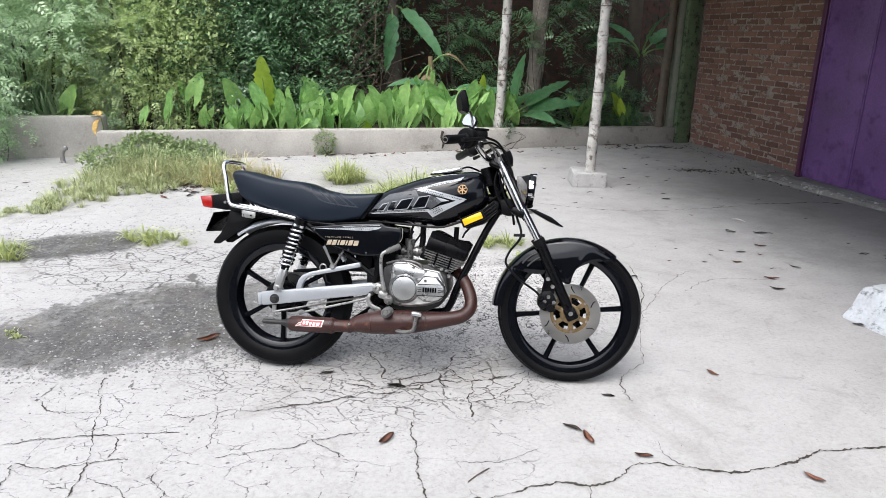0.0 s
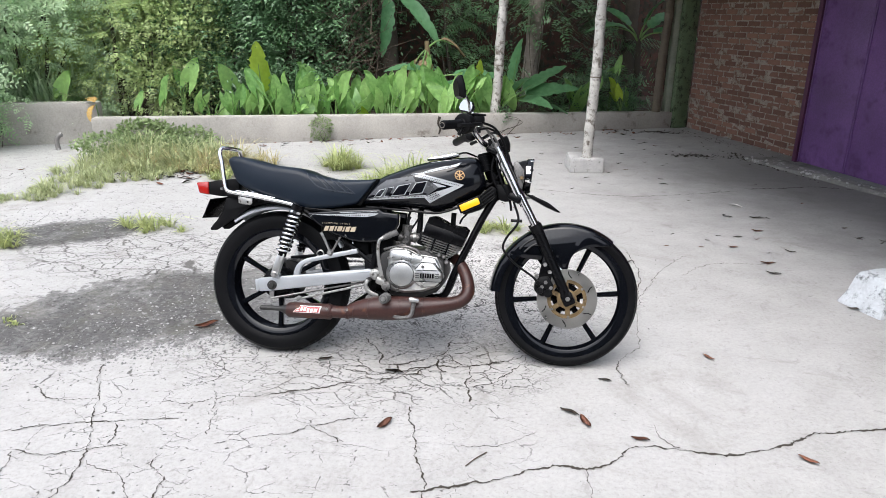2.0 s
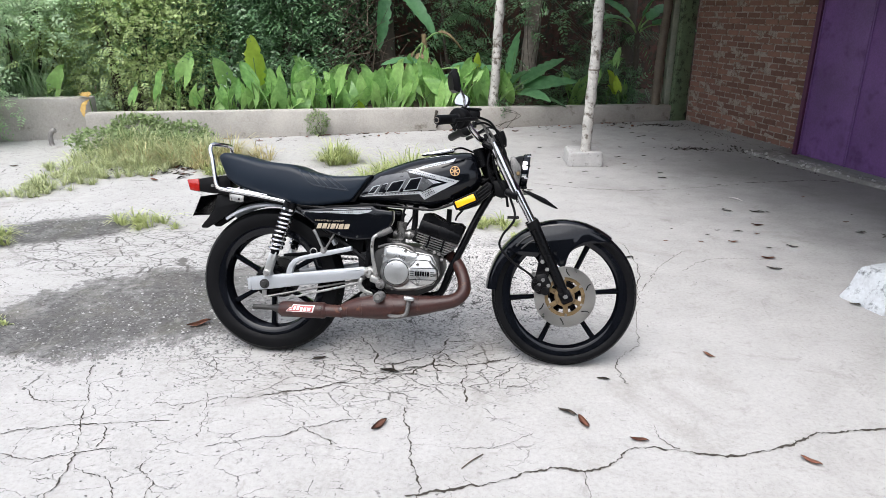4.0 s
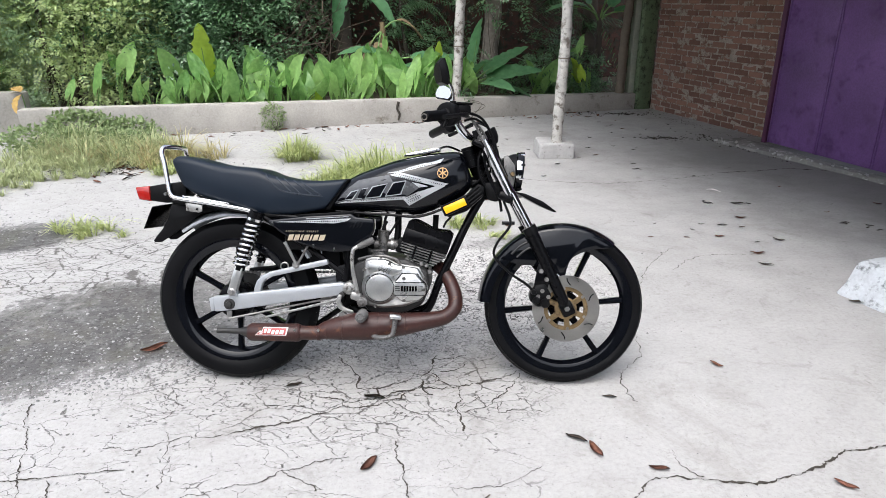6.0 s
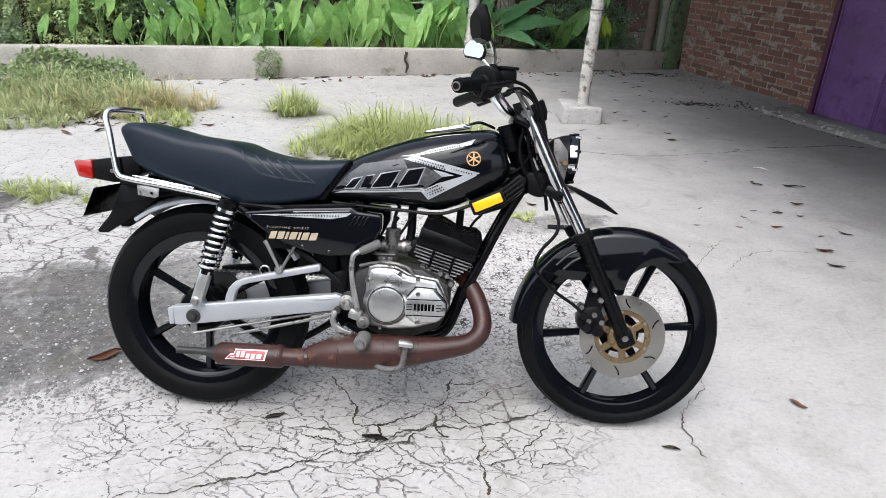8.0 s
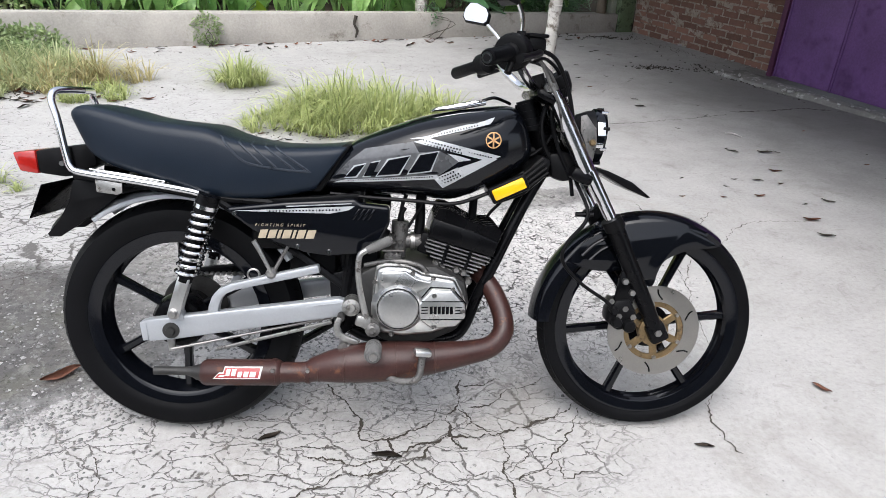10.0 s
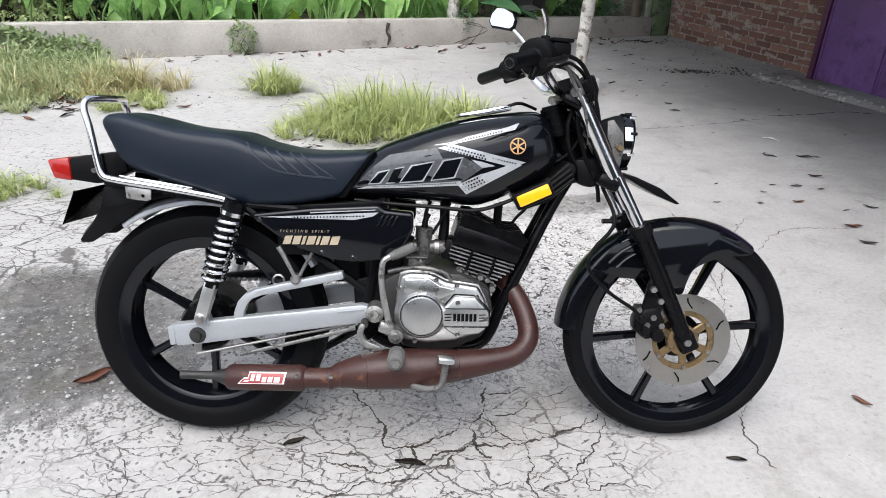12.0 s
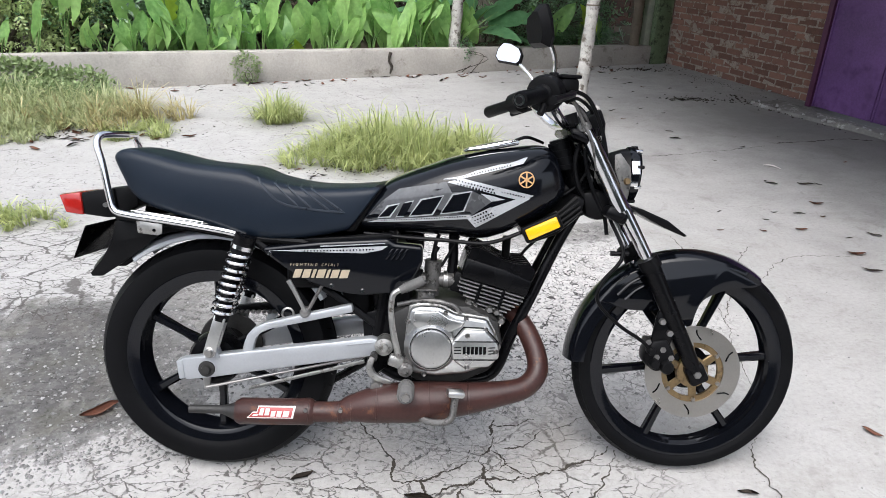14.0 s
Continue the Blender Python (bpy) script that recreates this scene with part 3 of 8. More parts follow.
def roughen(bm, cut, amount, scale=4.0):
    """Cuts long edges and pushes the points about, for a hand-made or worn solid."""
    bmesh.ops.subdivide_edges(bm, edges=[e for e in bm.edges if e.calc_length() > cut], cuts=6, use_grid_fill=True)
    for v in bm.verts:
        v.co += noise.noise_vector(v.co * scale) * amount
    return bm


far = 200.0
ground = part("ground", prism([(-far, -far), (far, -far), (far, far), (-far, far)], -0.5, -0.09), SOIL, smooth=False)
tagged(ground, "dark bare soil under and beyond the yard", "ground", kind="structure")
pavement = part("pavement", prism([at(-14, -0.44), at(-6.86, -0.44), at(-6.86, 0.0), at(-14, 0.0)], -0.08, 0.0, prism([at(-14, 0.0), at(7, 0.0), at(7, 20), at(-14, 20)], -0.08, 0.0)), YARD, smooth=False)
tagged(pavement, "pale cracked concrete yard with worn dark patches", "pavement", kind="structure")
bed = bmesh.new()
bmesh.ops.create_grid(bed, x_segments=40, y_segments=20, size=1)
for v in bed.verts:
    p = at(-5 + v.co.x * 12, -6.2 + v.co.y * 6.1)
    low = -5 + v.co.x * 12 < -6.2 and -6.2 + v.co.y * 6.1 > -0.8
    v.co = Vector((p.x, p.y, -0.3 if low else 0.10 + 0.08 * noise.noise(p * 1.3)))
planting_bed = tagged(part("planting_bed", bed, SOIL), "dark soil bed behind the low wall", "soil", kind="structure")

# low wall, higher by a step at its far end
low_wall = part("wall_north", roughen(soften(prism([at(-6.85, 0), at(0.112, 0), at(0.112, -0.13), at(-6.85, -0.13)], -0.1, [0.329, 0.199, 0.199, 0.329]), 0.012), 0.3, 0.006), RENDERED)
tagged(low_wall, "low weathered cement garden wall with dark stains", "wall", kind="structure")
cap = part("coping", soften(prism([at(-6.83, -0.008), at(0.10, -0.008), at(0.10, -0.135), at(-6.83, -0.135)], 0.16, [0.335, 0.205, 0.205, 0.335]), 0.008), RENDERED, low_wall)
for i, vtx in enumerate(cap.data.vertices):
    if vtx.co.z < 0.18:
        vtx.co.z = 0.30 - 0.13 * (((vtx.co - CORNER).dot(U) + 6.83) / 6.83)
block_wall = part("wall_west", roughen(soften(prism([at(-11.5, -0.42), at(-6.87, -0.42), at(-6.87, -0.62), at(-11.5, -0.62)], -0.1, [0.52, 0.45, 0.45, 0.52]), 0.02), 0.3, 0.012), RENDERED)
tagged(block_wall, "higher stretch of grey cement garden wall", "wall", kind="structure")
wall_gap = bmesh.new()
tube([at(-3.02, 0.016, 0.03), at(-3.0, 0.018, 0.10), at(-3.03, 0.018, 0.16), at(-3.01, 0.018, 0.24)], [0.008, 0.014, 0.012, 0.018], 3, 6, wall_gap)
part("crack", wall_gap, CRACK, low_wall, "dark split in the wall")

# the shed: column, brick wall, purple door, apron, roof
column = part("column", soften(prism([at(0.115, 0.02), at(0.32, 0.02), at(0.32, -0.28), at(0.115, -0.28)], -0.05, 2.9), 0.012), GREEN_PAINT)
tagged(column, "square column in mossy faded green paint", "column", kind="structure")
wall_east = part("wall_east", prism([at(0.345, 0), at(0.47, 0), at(0.47, 2.36), at(0.345, 2.36)], -0.05, 2.9), MORTAR, smooth=False)
tagged(wall_east, "old red brick wall with uneven pale mortar", "wall", kind="structure")
wall_front = part("wall_south", prism([at(0.06, 5.2), at(0.3, 5.2), at(0.3, 9.0), at(0.06, 9.0)], -0.05, 2.9), MORTAR, smooth=False)
tagged(wall_front, "brick wall past the purple door", "wall", kind="structure")
# unseen wall added to block side light from under the canopy
wall_end = part("wall_end", prism([at(-1.1, 5.5), at(2.5, 5.5), at(2.5, 5.7), at(-1.1, 5.7)], -0.05, 2.5), BLOCKER, smooth=False)
tagged(wall_end, "plain wall added out of view to hold back light under the canopy", "wall", kind="structure")
# wall added behind the camera; it darkens what the motorcycle reflects
wall_behind = part("wall_behind", prism([(-10, -8.6), (9, -8.6), (9, -8.4), (-10, -8.4)], -0.1, 3.8), BLOCKER, smooth=False)
tagged(wall_behind, "plain dark wall added behind the camera to dim reflections", "wall", kind="structure")
lintel = part("lintel", prism([at(0.06, 2.36), at(0.3, 2.36), at(0.3, 5.2), at(0.06, 5.2)], 2.35, 2.9), MORTAR, wall_front, smooth=False)
rear_wall = part("backdrop_wall", prism([at(-4.5, -2.6), at(6, -2.6), at(6, -2.8), at(-4.5, -2.8)], -0.1, 3.2), BRICK_FAR, smooth=False)
tagged(rear_wall, "dark brick wall behind the trees", "wall", kind="structure")

door = empty("door_1", Matrix.Translation(at(0, 2.36, 0.05)) @ pose(0, 0, 0, 0, 0, TURN))
tagged(door, "purple painted sheet metal sliding door, closed", "door", kind="structure")
part("door_frame", soften(prism([(0.0, 0.0), (0.06, 0.0), (0.06, -0.05), (0.0, -0.05)], 0, 2.3), 0.004), PURPLE_EDGE, door)
part("door_side", soften(prism([(0.062, -0.005), (0.34, -0.005), (0.34, -0.045), (0.062, -0.045)], 0, 2.3), 0.004), PURPLE_EDGE, door)
for k in range(5):
    y0 = -0.055 - k * 0.565
    leaf = prism([(0.02, y0), (0.05, y0), (0.05, y0 - 0.558), (0.02, y0 - 0.558)], 0.01, 2.29)
    soften(leaf, 0.006)
    panel = part("door_panel", leaf, PURPLE, door)
    part("hem", soften(prism([(0.012, y0 - 0.005), (0.022, y0 - 0.005), (0.022, y0 - 0.022), (0.012, y0 - 0.022)], 0.01, 2.29), 0.003), PURPLE, panel)
apron = part("door_apron", roughen(soften(prism([at(-0.27, 2.04), at(0.04, 2.10), at(0.04, 7.5), at(-0.05, 7.5), at(-0.09, 3.6)], -0.05, 0.036), 0.02), 0.12, 0.03, 7), STEP)
tagged(apron, "chipped low concrete step along the door", "step", kind="structure")
rubble = bmesh.new()
for k in range(40):
    t = rng.random()
    p = at(-0.26 + 0.17 * t + rng.uniform(-0.04, 0.05), 2.07 + t * 1.6, 0.03 + 0.02 * rng.random()) if k % 3 else at(0.30 + rng.uniform(-0.06, 0.03), 0.6 + 1.7 * t, 0.015)
    s = rng.uniform(0.007, 0.022)
    block((s * 1.6, s, s * 0.7), Matrix.Translation(p) @ pose(0, 0, 0, rng.uniform(-30, 30), rng.uniform(-30, 30), rng.uniform(0, 180)), s * 0.15, rubble, 1)
tagged(part("mortar_rubble", rubble, FOOTING, smooth=False), "pale crumbled mortar along the wall foot", "rubble", kind="stuff")

# the roof is out of view; eave and height follow the shade below
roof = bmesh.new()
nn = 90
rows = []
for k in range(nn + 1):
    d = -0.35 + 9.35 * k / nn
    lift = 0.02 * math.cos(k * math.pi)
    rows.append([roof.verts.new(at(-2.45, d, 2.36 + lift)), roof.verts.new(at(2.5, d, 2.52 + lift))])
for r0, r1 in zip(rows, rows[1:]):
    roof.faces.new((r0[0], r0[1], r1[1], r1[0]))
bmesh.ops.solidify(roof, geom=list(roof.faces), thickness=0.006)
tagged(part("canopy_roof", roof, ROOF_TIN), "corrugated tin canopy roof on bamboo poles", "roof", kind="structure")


def bamboo(name, foot, top, r0, r1, mat, label, nodes=9):
    """A pole with swollen joints and slightly crooked lengths."""
    foot, top = Vector(foot), Vector(top)
    pts, rad = [], []
    for k in range(nodes * 3 + 1):
        t = k / (nodes * 3)
        off = noise.noise_vector(Vector((t * 4, foot.x, foot.y))) * 0.012
        pts.append(foot.lerp(top, t) + Vector((off.x, off.y, 0)))
        rad.append((r0 + (r1 - r0) * t) * (1.10 if k % 3 == 0 else 0.985))
    pole = part(name, tube(pts, rad, 2, 14), mat, angle=60)
    for k in range(1, nodes):
        c = pts[k * 3]
        part("joint_ring", lathe([(rad[k * 3] * 0.9, -0.008), (rad[k * 3] * 1.05, -0.004), (rad[k * 3] * 1.05, 0.004), (rad[k * 3] * 0.9, 0.008)], c, 14, "z"), BAMBOO_DARK if k % 3 == 0 else mat, pole)
    return tagged(pole, label, "pole", "canopy poles")


bamboo("bamboo_pole", (1.685, 3.66, 0.13), (1.743, 3.699, 2.345), 0.048, 0.041, BAMBOO, "pale weathered bamboo pole standing in a concrete footing")
bamboo("bamboo_pole", at(-2.25, -0.22, 0.05), at(-2.143, -0.2, 2.345), 0.058, 0.052, BAMBOO, "weathered bamboo pole behind the low wall")
bamboo("bamboo_pole", at(-0.09, -0.07, 0.19), at(-0.033, -0.07, 2.41), 0.055, 0.05, BAMBOO_DARK, "dark brown bamboo pole on the low wall")
post = part("timber_post", soften(prism([at(0.030, -0.05), at(0.110, -0.05), at(0.110, -0.13), at(0.030, -0.13)], 0.19, 2.41), 0.008), POST_PALE)
tagged(post, "pale squared timber post beside the green column", "post")


def footing(name, centre, size, tall, taper, mat, label, turn, rough_by):
    w, d = size
    low = [(-w / 2, -d / 2), (w / 2, -d / 2), (w / 2, d / 2), (-w / 2, d / 2)]
    bm = bmesh.new()
    a = [bm.verts.new((x, y, 0)) for x, y in low]
    b = [bm.verts.new((x * taper, y * taper, tall)) for x, y in low]
    bm.faces.new(a[::-1]), bm.faces.new(b)
    for k in range(4):
        bm.faces.new((a[k], a[(k + 1) % 4], b[(k + 1) % 4], b[k]))
    soften(bm, 0.018)
    roughen(bm, 0.05, rough_by, 9)
    ob = part(name, bm, mat)
    ob.matrix_world = Matrix.Translation(centre) @ pose(0, 0, 0, 0, 0, turn)
    return tagged(ob, label, "footing")


footing("pole_footing", (1.672, 3.73, -0.005), (0.325, 0.31), 0.145, 0.95, FOOTING, "square grey concrete footing under a bamboo pole", 4, 0.008)
footing("painted_footing", (3.05, 0.745, -0.01), (0.66, 0.26), 0.175, 0.78, LIMEWASH, "chipped whitewashed concrete footing block", 22, 0.015)

# long cracks of the slab, as open joints with dirt in them
def crack_line(points, width, seed):
    bm = bmesh.new()
    r = random.Random(seed)
    line = spline(points, 30)
    left, right = [], []
    jitter = 0.0
    for i, q in enumerate(line):
        a, b = line[max(i - 1, 0)], line[min(i + 1, len(line) - 1)]
        d = np.array(b) - np.array(a)
        n = np.array((-d[1], d[0])) / (np.hypot(*d) + 1e-9)
        at_q = Vector((q[0], q[1], seed * 3.7))
        jitter = 0.012 * noise.noise(at_q * 9) + 0.012 * noise.noise(at_q * 26) + 0.008 * noise.noise(at_q * 70)
        w = width * (0.5 + 0.8 * noise.noise(at_q * 19) + 0.35 * r.uniform(-1, 1))
        w = max(0.0006, w * (0.25 if i in (0, len(line) - 1) else 0.8))
        c = np.array(q) + n * jitter
        left.append(bm.verts.new((*(c + n * w), 0.0025)))
        right.append(bm.verts.new((*(c - n * w), 0.0025)))
    for i in range(len(line) - 1):
        bm.faces.new((left[i], right[i], right[i + 1], left[i + 1]))
    bmesh.ops.recalc_face_normals(bm, faces=bm.faces)
    return part("crack", bm, CRACK, pavement, smooth=False)


# the long crack across the front, with its branches
crack_line([(0.72, -0.97), (1.0, -0.87), (1.18, -0.79), (1.28, -0.80), (1.37, -0.74), (1.47, -0.65), (1.75, -0.66), (1.97, -0.59), (2.08, -0.52), (2.35, -0.45), (2.9, -0.3)], 0.0075, 1)
crack_line([(1.54, -0.52), (1.55, -0.59), (1.60, -0.65)], 0.003, 2)
crack_line([(1.28, -0.80), (1.29, -0.95), (1.24, -1.1)], 0.003, 3)
crack_line([(0.84, -0.71), (0.92, -0.71), (1.0, -0.69), (1.12, -0.61)], 0.002, 4)
# from the rear wheel towards the yard edge
crack_line([(-0.69, -0.33), (-0.61, -0.48), (-0.48, -0.73), (-0.40, -0.90), (-0.36, -1.05), (-0.42, -1.3)], 0.0044, 5)
crack_line([(-1.3, -0.98), (-0.77, -0.82), (-0.64, -0.76), (-0.40, -0.71), (-0.18, -0.66)], 0.0038, 6)
crack_line([(-1.2, -1.0), (-0.69, -0.92), (-0.52, -0.92), (-0.34, -0.85), (-0.28, -0.83)], 0.0034, 7)
crack_line([(-0.83, -0.53), (-0.77, -0.57), (-0.68, -0.61), (-0.55, -0.58)], 0.0045, 8)
crack_line([(-0.13, -0.47), (-0.09, -0.57), (-0.06, -0.67), (-0.03, -0.75)], 0.0034, 9)
crack_line([(-0.30, -0.56), (-0.19, -0.57), (-0.12, -0.53), (0.07, -0.48)], 0.003, 10)
crack_line([(-0.20, -0.43), (-0.16, -0.37), (-0.15, -0.32), (-0.20, -0.25)], 0.0028, 11)
crack_line([(-0.37, -0.94), (-0.28, -0.97), (-0.20, -1.01), (-0.1, -1.12)], 0.003, 12)
crack_line([(-0.14, -0.87), (-0.14, -0.93), (-0.07, -1.0), (-0.05, -1.2)], 0.0034, 13)
crack_line([(-0.65, -0.92), (-0.61, -1.0), (-0.66, -1.2)], 0.003, 14)
crack_line([(-0.39, -0.72), (-0.35, -0.79), (-0.35, -0.83)], 0.0028, 15)
# under and before the engine
crack_line([(0.07, -0.48), (0.26, -0.41), (0.41, -0.33), (0.50, -0.31), (0.62, -0.26), (0.69, -0.19), (0.80, -0.17), (0.91, -0.15), (0.99, -0.11), (1.08, -0.05)], 0.0066, 16)
crack_line([(0.34, -0.25), (0.40, -0.25), (0.46, -0.28), (0.54, -0.25), (0.62, -0.22), (0.69, -0.19)], 0.006, 17)
crack_line([(0.36, 0.04), (0.40, -0.02), (0.47, -0.11), (0.48, -0.18), (0.56, -0.18), (0.62, -0.15), (0.67, -0.12), (0.68, -0.07)], 0.005, 18)
crack_line([(0.56, -0.18), (0.55, -0.25)], 0.005, 22)
crack_line([(0.75, 0.06), (0.75, -0.02), (0.74, -0.07), (0.71, -0.10), (0.71, -0.14), (0.72, -0.19), (0.76, -0.22)], 0.0064, 24)
crack_line([(0.74, -0.07), (0.78, -0.10), (0.79, -0.14), (0.84, -0.16)], 0.005, 28)
crack_line([(0.71, -0.14), (0.74, -0.15), (0.78, -0.12)], 0.0036, 29)
crack_line([(0.75, 0.03), (0.82, 0.04), (0.88, 0.06)], 0.0046, 30)
crack_line([(0.78, -0.07), (0.83, -0.05), (0.89, 0.01), (0.96, 0.04), (1.04, 0.09)], 0.0046, 31)
crack_line([(0.84, -0.16), (0.87, -0.25), (0.85, -0.29), (0.86, -0.38), (0.86, -0.44)], 0.0055, 32)
crack_line([(0.86, -0.31), (0.91, -0.26), (0.95, -0.23)], 0.0036, 33)
crack_line([(0.88, -0.34), (0.96, -0.28), (0.98, -0.25), (1.02, -0.20), (1.06, -0.14), (1.10, -0.07)], 0.0036, 34)
crack_line([(0.98, -0.26), (1.00, -0.33), (1.07, -0.31), (1.15, -0.32)], 0.003, 35)
crack_line([(0.56, -0.38), (0.65, -0.35), (0.70, -0.34), (0.80, -0.30)], 0.0032, 36)
crack_line([(0.28, -0.22), (0.33, -0.22), (0.41, -0.21)], 0.003, 37)
crack_line([(0.64, -0.50), (0.68, -0.65), (0.71, -0.73), (0.73, -0.82), (0.76, -0.92), (0.74, -1.15)], 0.005, 19)
crack_line([(0.01, -0.79), (0.14, -0.75), (0.26, -0.71), (0.31, -0.66), (0.40, -0.62), (0.51, -0.59)], 0.0038, 20)
crack_line([(0.31, -0.66), (0.38, -0.70), (0.44, -0.74)], 0.003, 21)
crack_line([(0.13, -0.32), (0.22, -0.31), (0.30, -0.30)], 0.003, 23)
# before the front wheel and under the canopy
crack_line([(1.68, 0.66), (1.63, 0.38), (1.58, 0.09), (1.49, -0.05), (1.47, -0.15), (1.49, -0.25)], 0.003, 25)
crack_line([(1.72, 1.44), (1.74, 1.19), (1.74, 0.98), (1.68, 0.66)], 0.0042, 39)
crack_line([(1.68, 0.66), (1.76, 0.81), (1.81, 0.93), (1.92, 1.14), (2.06, 1.33)], 0.0036, 40)
crack_line([(1.98, 1.0), (2.2, 1.22), (2.5, 1.24)], 0.0034, 26)
crack_line([(1.2, 2.9), (1.9, 2.75), (2.5, 2.9), (2.9, 3.05)], 0.0062, 27)
crack_line([(2.95, 3.12), (3.2, 3.16), (3.6, 3.27), (3.9, 3.2)], 0.016, 38)


# ---- loose grit on the worn patches ----
def grit(count, centre, spread, turn, size, seed):
    r = np.random.RandomState(seed)
    c, s = math.cos(turn), math.sin(turn)
    verts, faces = [], []
    base = np.array([(1, 0, 0), (-1, 0, 0), (0, 1, 0), (0, -1, 0), (0, 0, 1)])
    for _ in range(count):
        a, b = r.normal(0, spread[0]), r.normal(0, spread[1])
        p = np.array((centre[0] + a * c - b * s, centre[1] + a * s + b * c, 0))
        k = size * r.uniform(0.4, 1.3)
        i = len(verts)
        t = r.uniform(0, 3)
        rot = np.array([[math.cos(t), -math.sin(t), 0], [math.sin(t), math.cos(t), 0], [0, 0, 0.7]])
        verts += [tuple(p + rot @ (q * k * r.uniform(0.7, 1.2))) for q in base]
        faces += [(i, i + 2, i + 4), (i + 2, i + 1, i + 4), (i + 1, i + 3, i + 4), (i + 3, i, i + 4)]
    return verts, faces


gv, gf = [], []
for args in ((700, (-0.85, 0.14), (0.5, 0.25), 0.4, 0.0045, 1), (420, (-0.6, 0.1), (0.45, 0.25), 0.4, 0.0085, 11), (2600, (0.1, 0.35), (0.45, 0.3), 0.2, 0.006, 2), (700, (-0.55, -0.16), (0.35, 0.05), 0.33, 0.007, 12), (1500, (0.7, 0.7), (0.45, 0.3), 0.2, 0.005, 13), (600, (-2.2, 1.5), (0.6, 0.2), 0.3, 0.007, 3), (500, (0.4, -0.4), (1.0, 0.4), 0.2, 0.0028, 4)):
    v2, f2 = grit(*args)
    gf += [tuple(i + len(gv) for i in f) for f in f2]
    gv += v2
cv, cf = [], []
for args in ((70, (2.95, 4.53), (0.16, 0.05), 0.0, 0.010, 5), (80, (2.8, 6.0), (0.3, 0.06), 0.1, 0.010, 6), (110, (3.4, 5.4), (0.45, 0.06), -1.23, 0.007, 7), (300, (-2.3, 3.05), (0.5, 0.1), 0.2, 0.010, 8), (160, (3.5, 4.2), (0.4, 0.06), -1.2, 0.012, 9), (140, (0.1, 2.38), (0.4, 0.07), 0.1, 0.007, 14), (40, (-0.66, 3.38), (0.2, 0.05), 0.1, 0.006, 15)):
    v2, f2 = grit(*args)
    cf += [tuple(i + len(cv) for i in f) for f in f2]
    cv += v2
tagged(flat_mesh("dirt_crumbs", cv, cf, CRACK), "dark crumbs of dirt swept together on the slab", "dirt", kind="stuff")
tagged(flat_mesh("loose_grit", gv, gf, GRAVEL), "loose pale grit on the worn concrete", "gravel", kind="stuff")


# ---- plants ----
def blades(spots, seed, fan=26, wide=1.0, lie=1.0):
    """Grass: spots of (x, y, rx, ry, height, count), each made of small tufts whose bent blades fan out."""
    r = np.random.RandomState(seed)
    verts, faces = [], []
    for x, y, rx, ry, tall, count in spots:
        for _ in range(max(1, count // fan)):
            a, d = r.uniform(0, 2 * math.pi), math.sqrt(r.uniform(0, 1))
            hub = np.array((x + rx * d * math.cos(a), y + ry * d * math.sin(a), 0.0))
            size = tall * r.uniform(0.55, 1.15) * (1.0 - 0.5 * d * d)
            slant = np.array((r.normal(0, 0.35), r.normal(0, 0.35), 0))
            for _ in range(fan):
                out = r.uniform(0, 2 * math.pi)
                p = hub + np.array((math.cos(out), math.sin(out), 0)) * r.uniform(0, 0.035)
                h = size * r.uniform(0.45, 1.2)
                lean = h * r.uniform(0.1, 1.25) * lie
                dirv = np.array((math.cos(out), math.sin(out), 0)) + slant
                dirv /= np.linalg.norm(dirv) + 1e-6
                side = np.array((-dirv[1], dirv[0], 0)) * r.uniform(0.0022, 0.0052) * wide
                fall = 0.25 + 0.5 * min(1.0, lean / h)
                i = len(verts)
                for t, w in ((0, 0.8), (0.35, 1.0), (0.7, 0.7)):
                    c = p + dirv * lean * t ** 1.5 + np.array((0, 0, h * (t - fall * t * t * 0.8)))
                    verts += [tuple(c - side * w), tuple(c + side * w)]
                tip = p + dirv * lean * 1.1 + np.array((0, 0, h * (1.0 - fall)))
                verts.append(tuple(tip))
                faces += [(i, i + 1, i + 3, i + 2), (i + 2, i + 3, i + 5, i + 4), (i + 4, i + 5, i + 6)]
    return verts, faces


def tuft(spots, seed, label, mat=None):
    vs, fs = blades(spots, seed)
    return tagged(flat_mesh("grass_tuft", vs, fs, mat or GRASS, smooth=True), label, "grass", "yard weeds", "stuff")


tuft([(0.28, 2.66, 0.54, 0.34, 0.5, 2200), (-0.15, 2.55, 0.3, 0.2, 0.26, 500), (0.74, 2.8, 0.22, 0.2, 0.38, 450)], 11, "broad tuft of yellow-green grass in the yard")
tuft([(0.92, 1.70, 0.16, 0.08, 0.16, 300), (1.2, 1.5, 0.2, 0.08, 0.05, 120)], 19, "small yellow-green grass tuft in a slab joint")
tuft([(-0.66, 3.5, 0.20, 0.14, 0.40, 560)], 12, "tuft of green grass in a slab joint")
tuft([(-1.6, 3.1, 0.32, 0.2, 0.2, 650)], 13, "tuft of green grass on the slab")
tuft([(-1.42, 1.5, 0.26, 0.1, 0.2, 260)], 14, "thin weedy grass in a crack")
tuft([(-1.35, 0.0, 0.08, 0.04, 0.05, 70)], 15, "small low weed on the worn patch")
tuft([(-2.3, 1.05, 0.25, 0.16, 0.22, 420)], 16, "tuft of green grass at the yard edge")
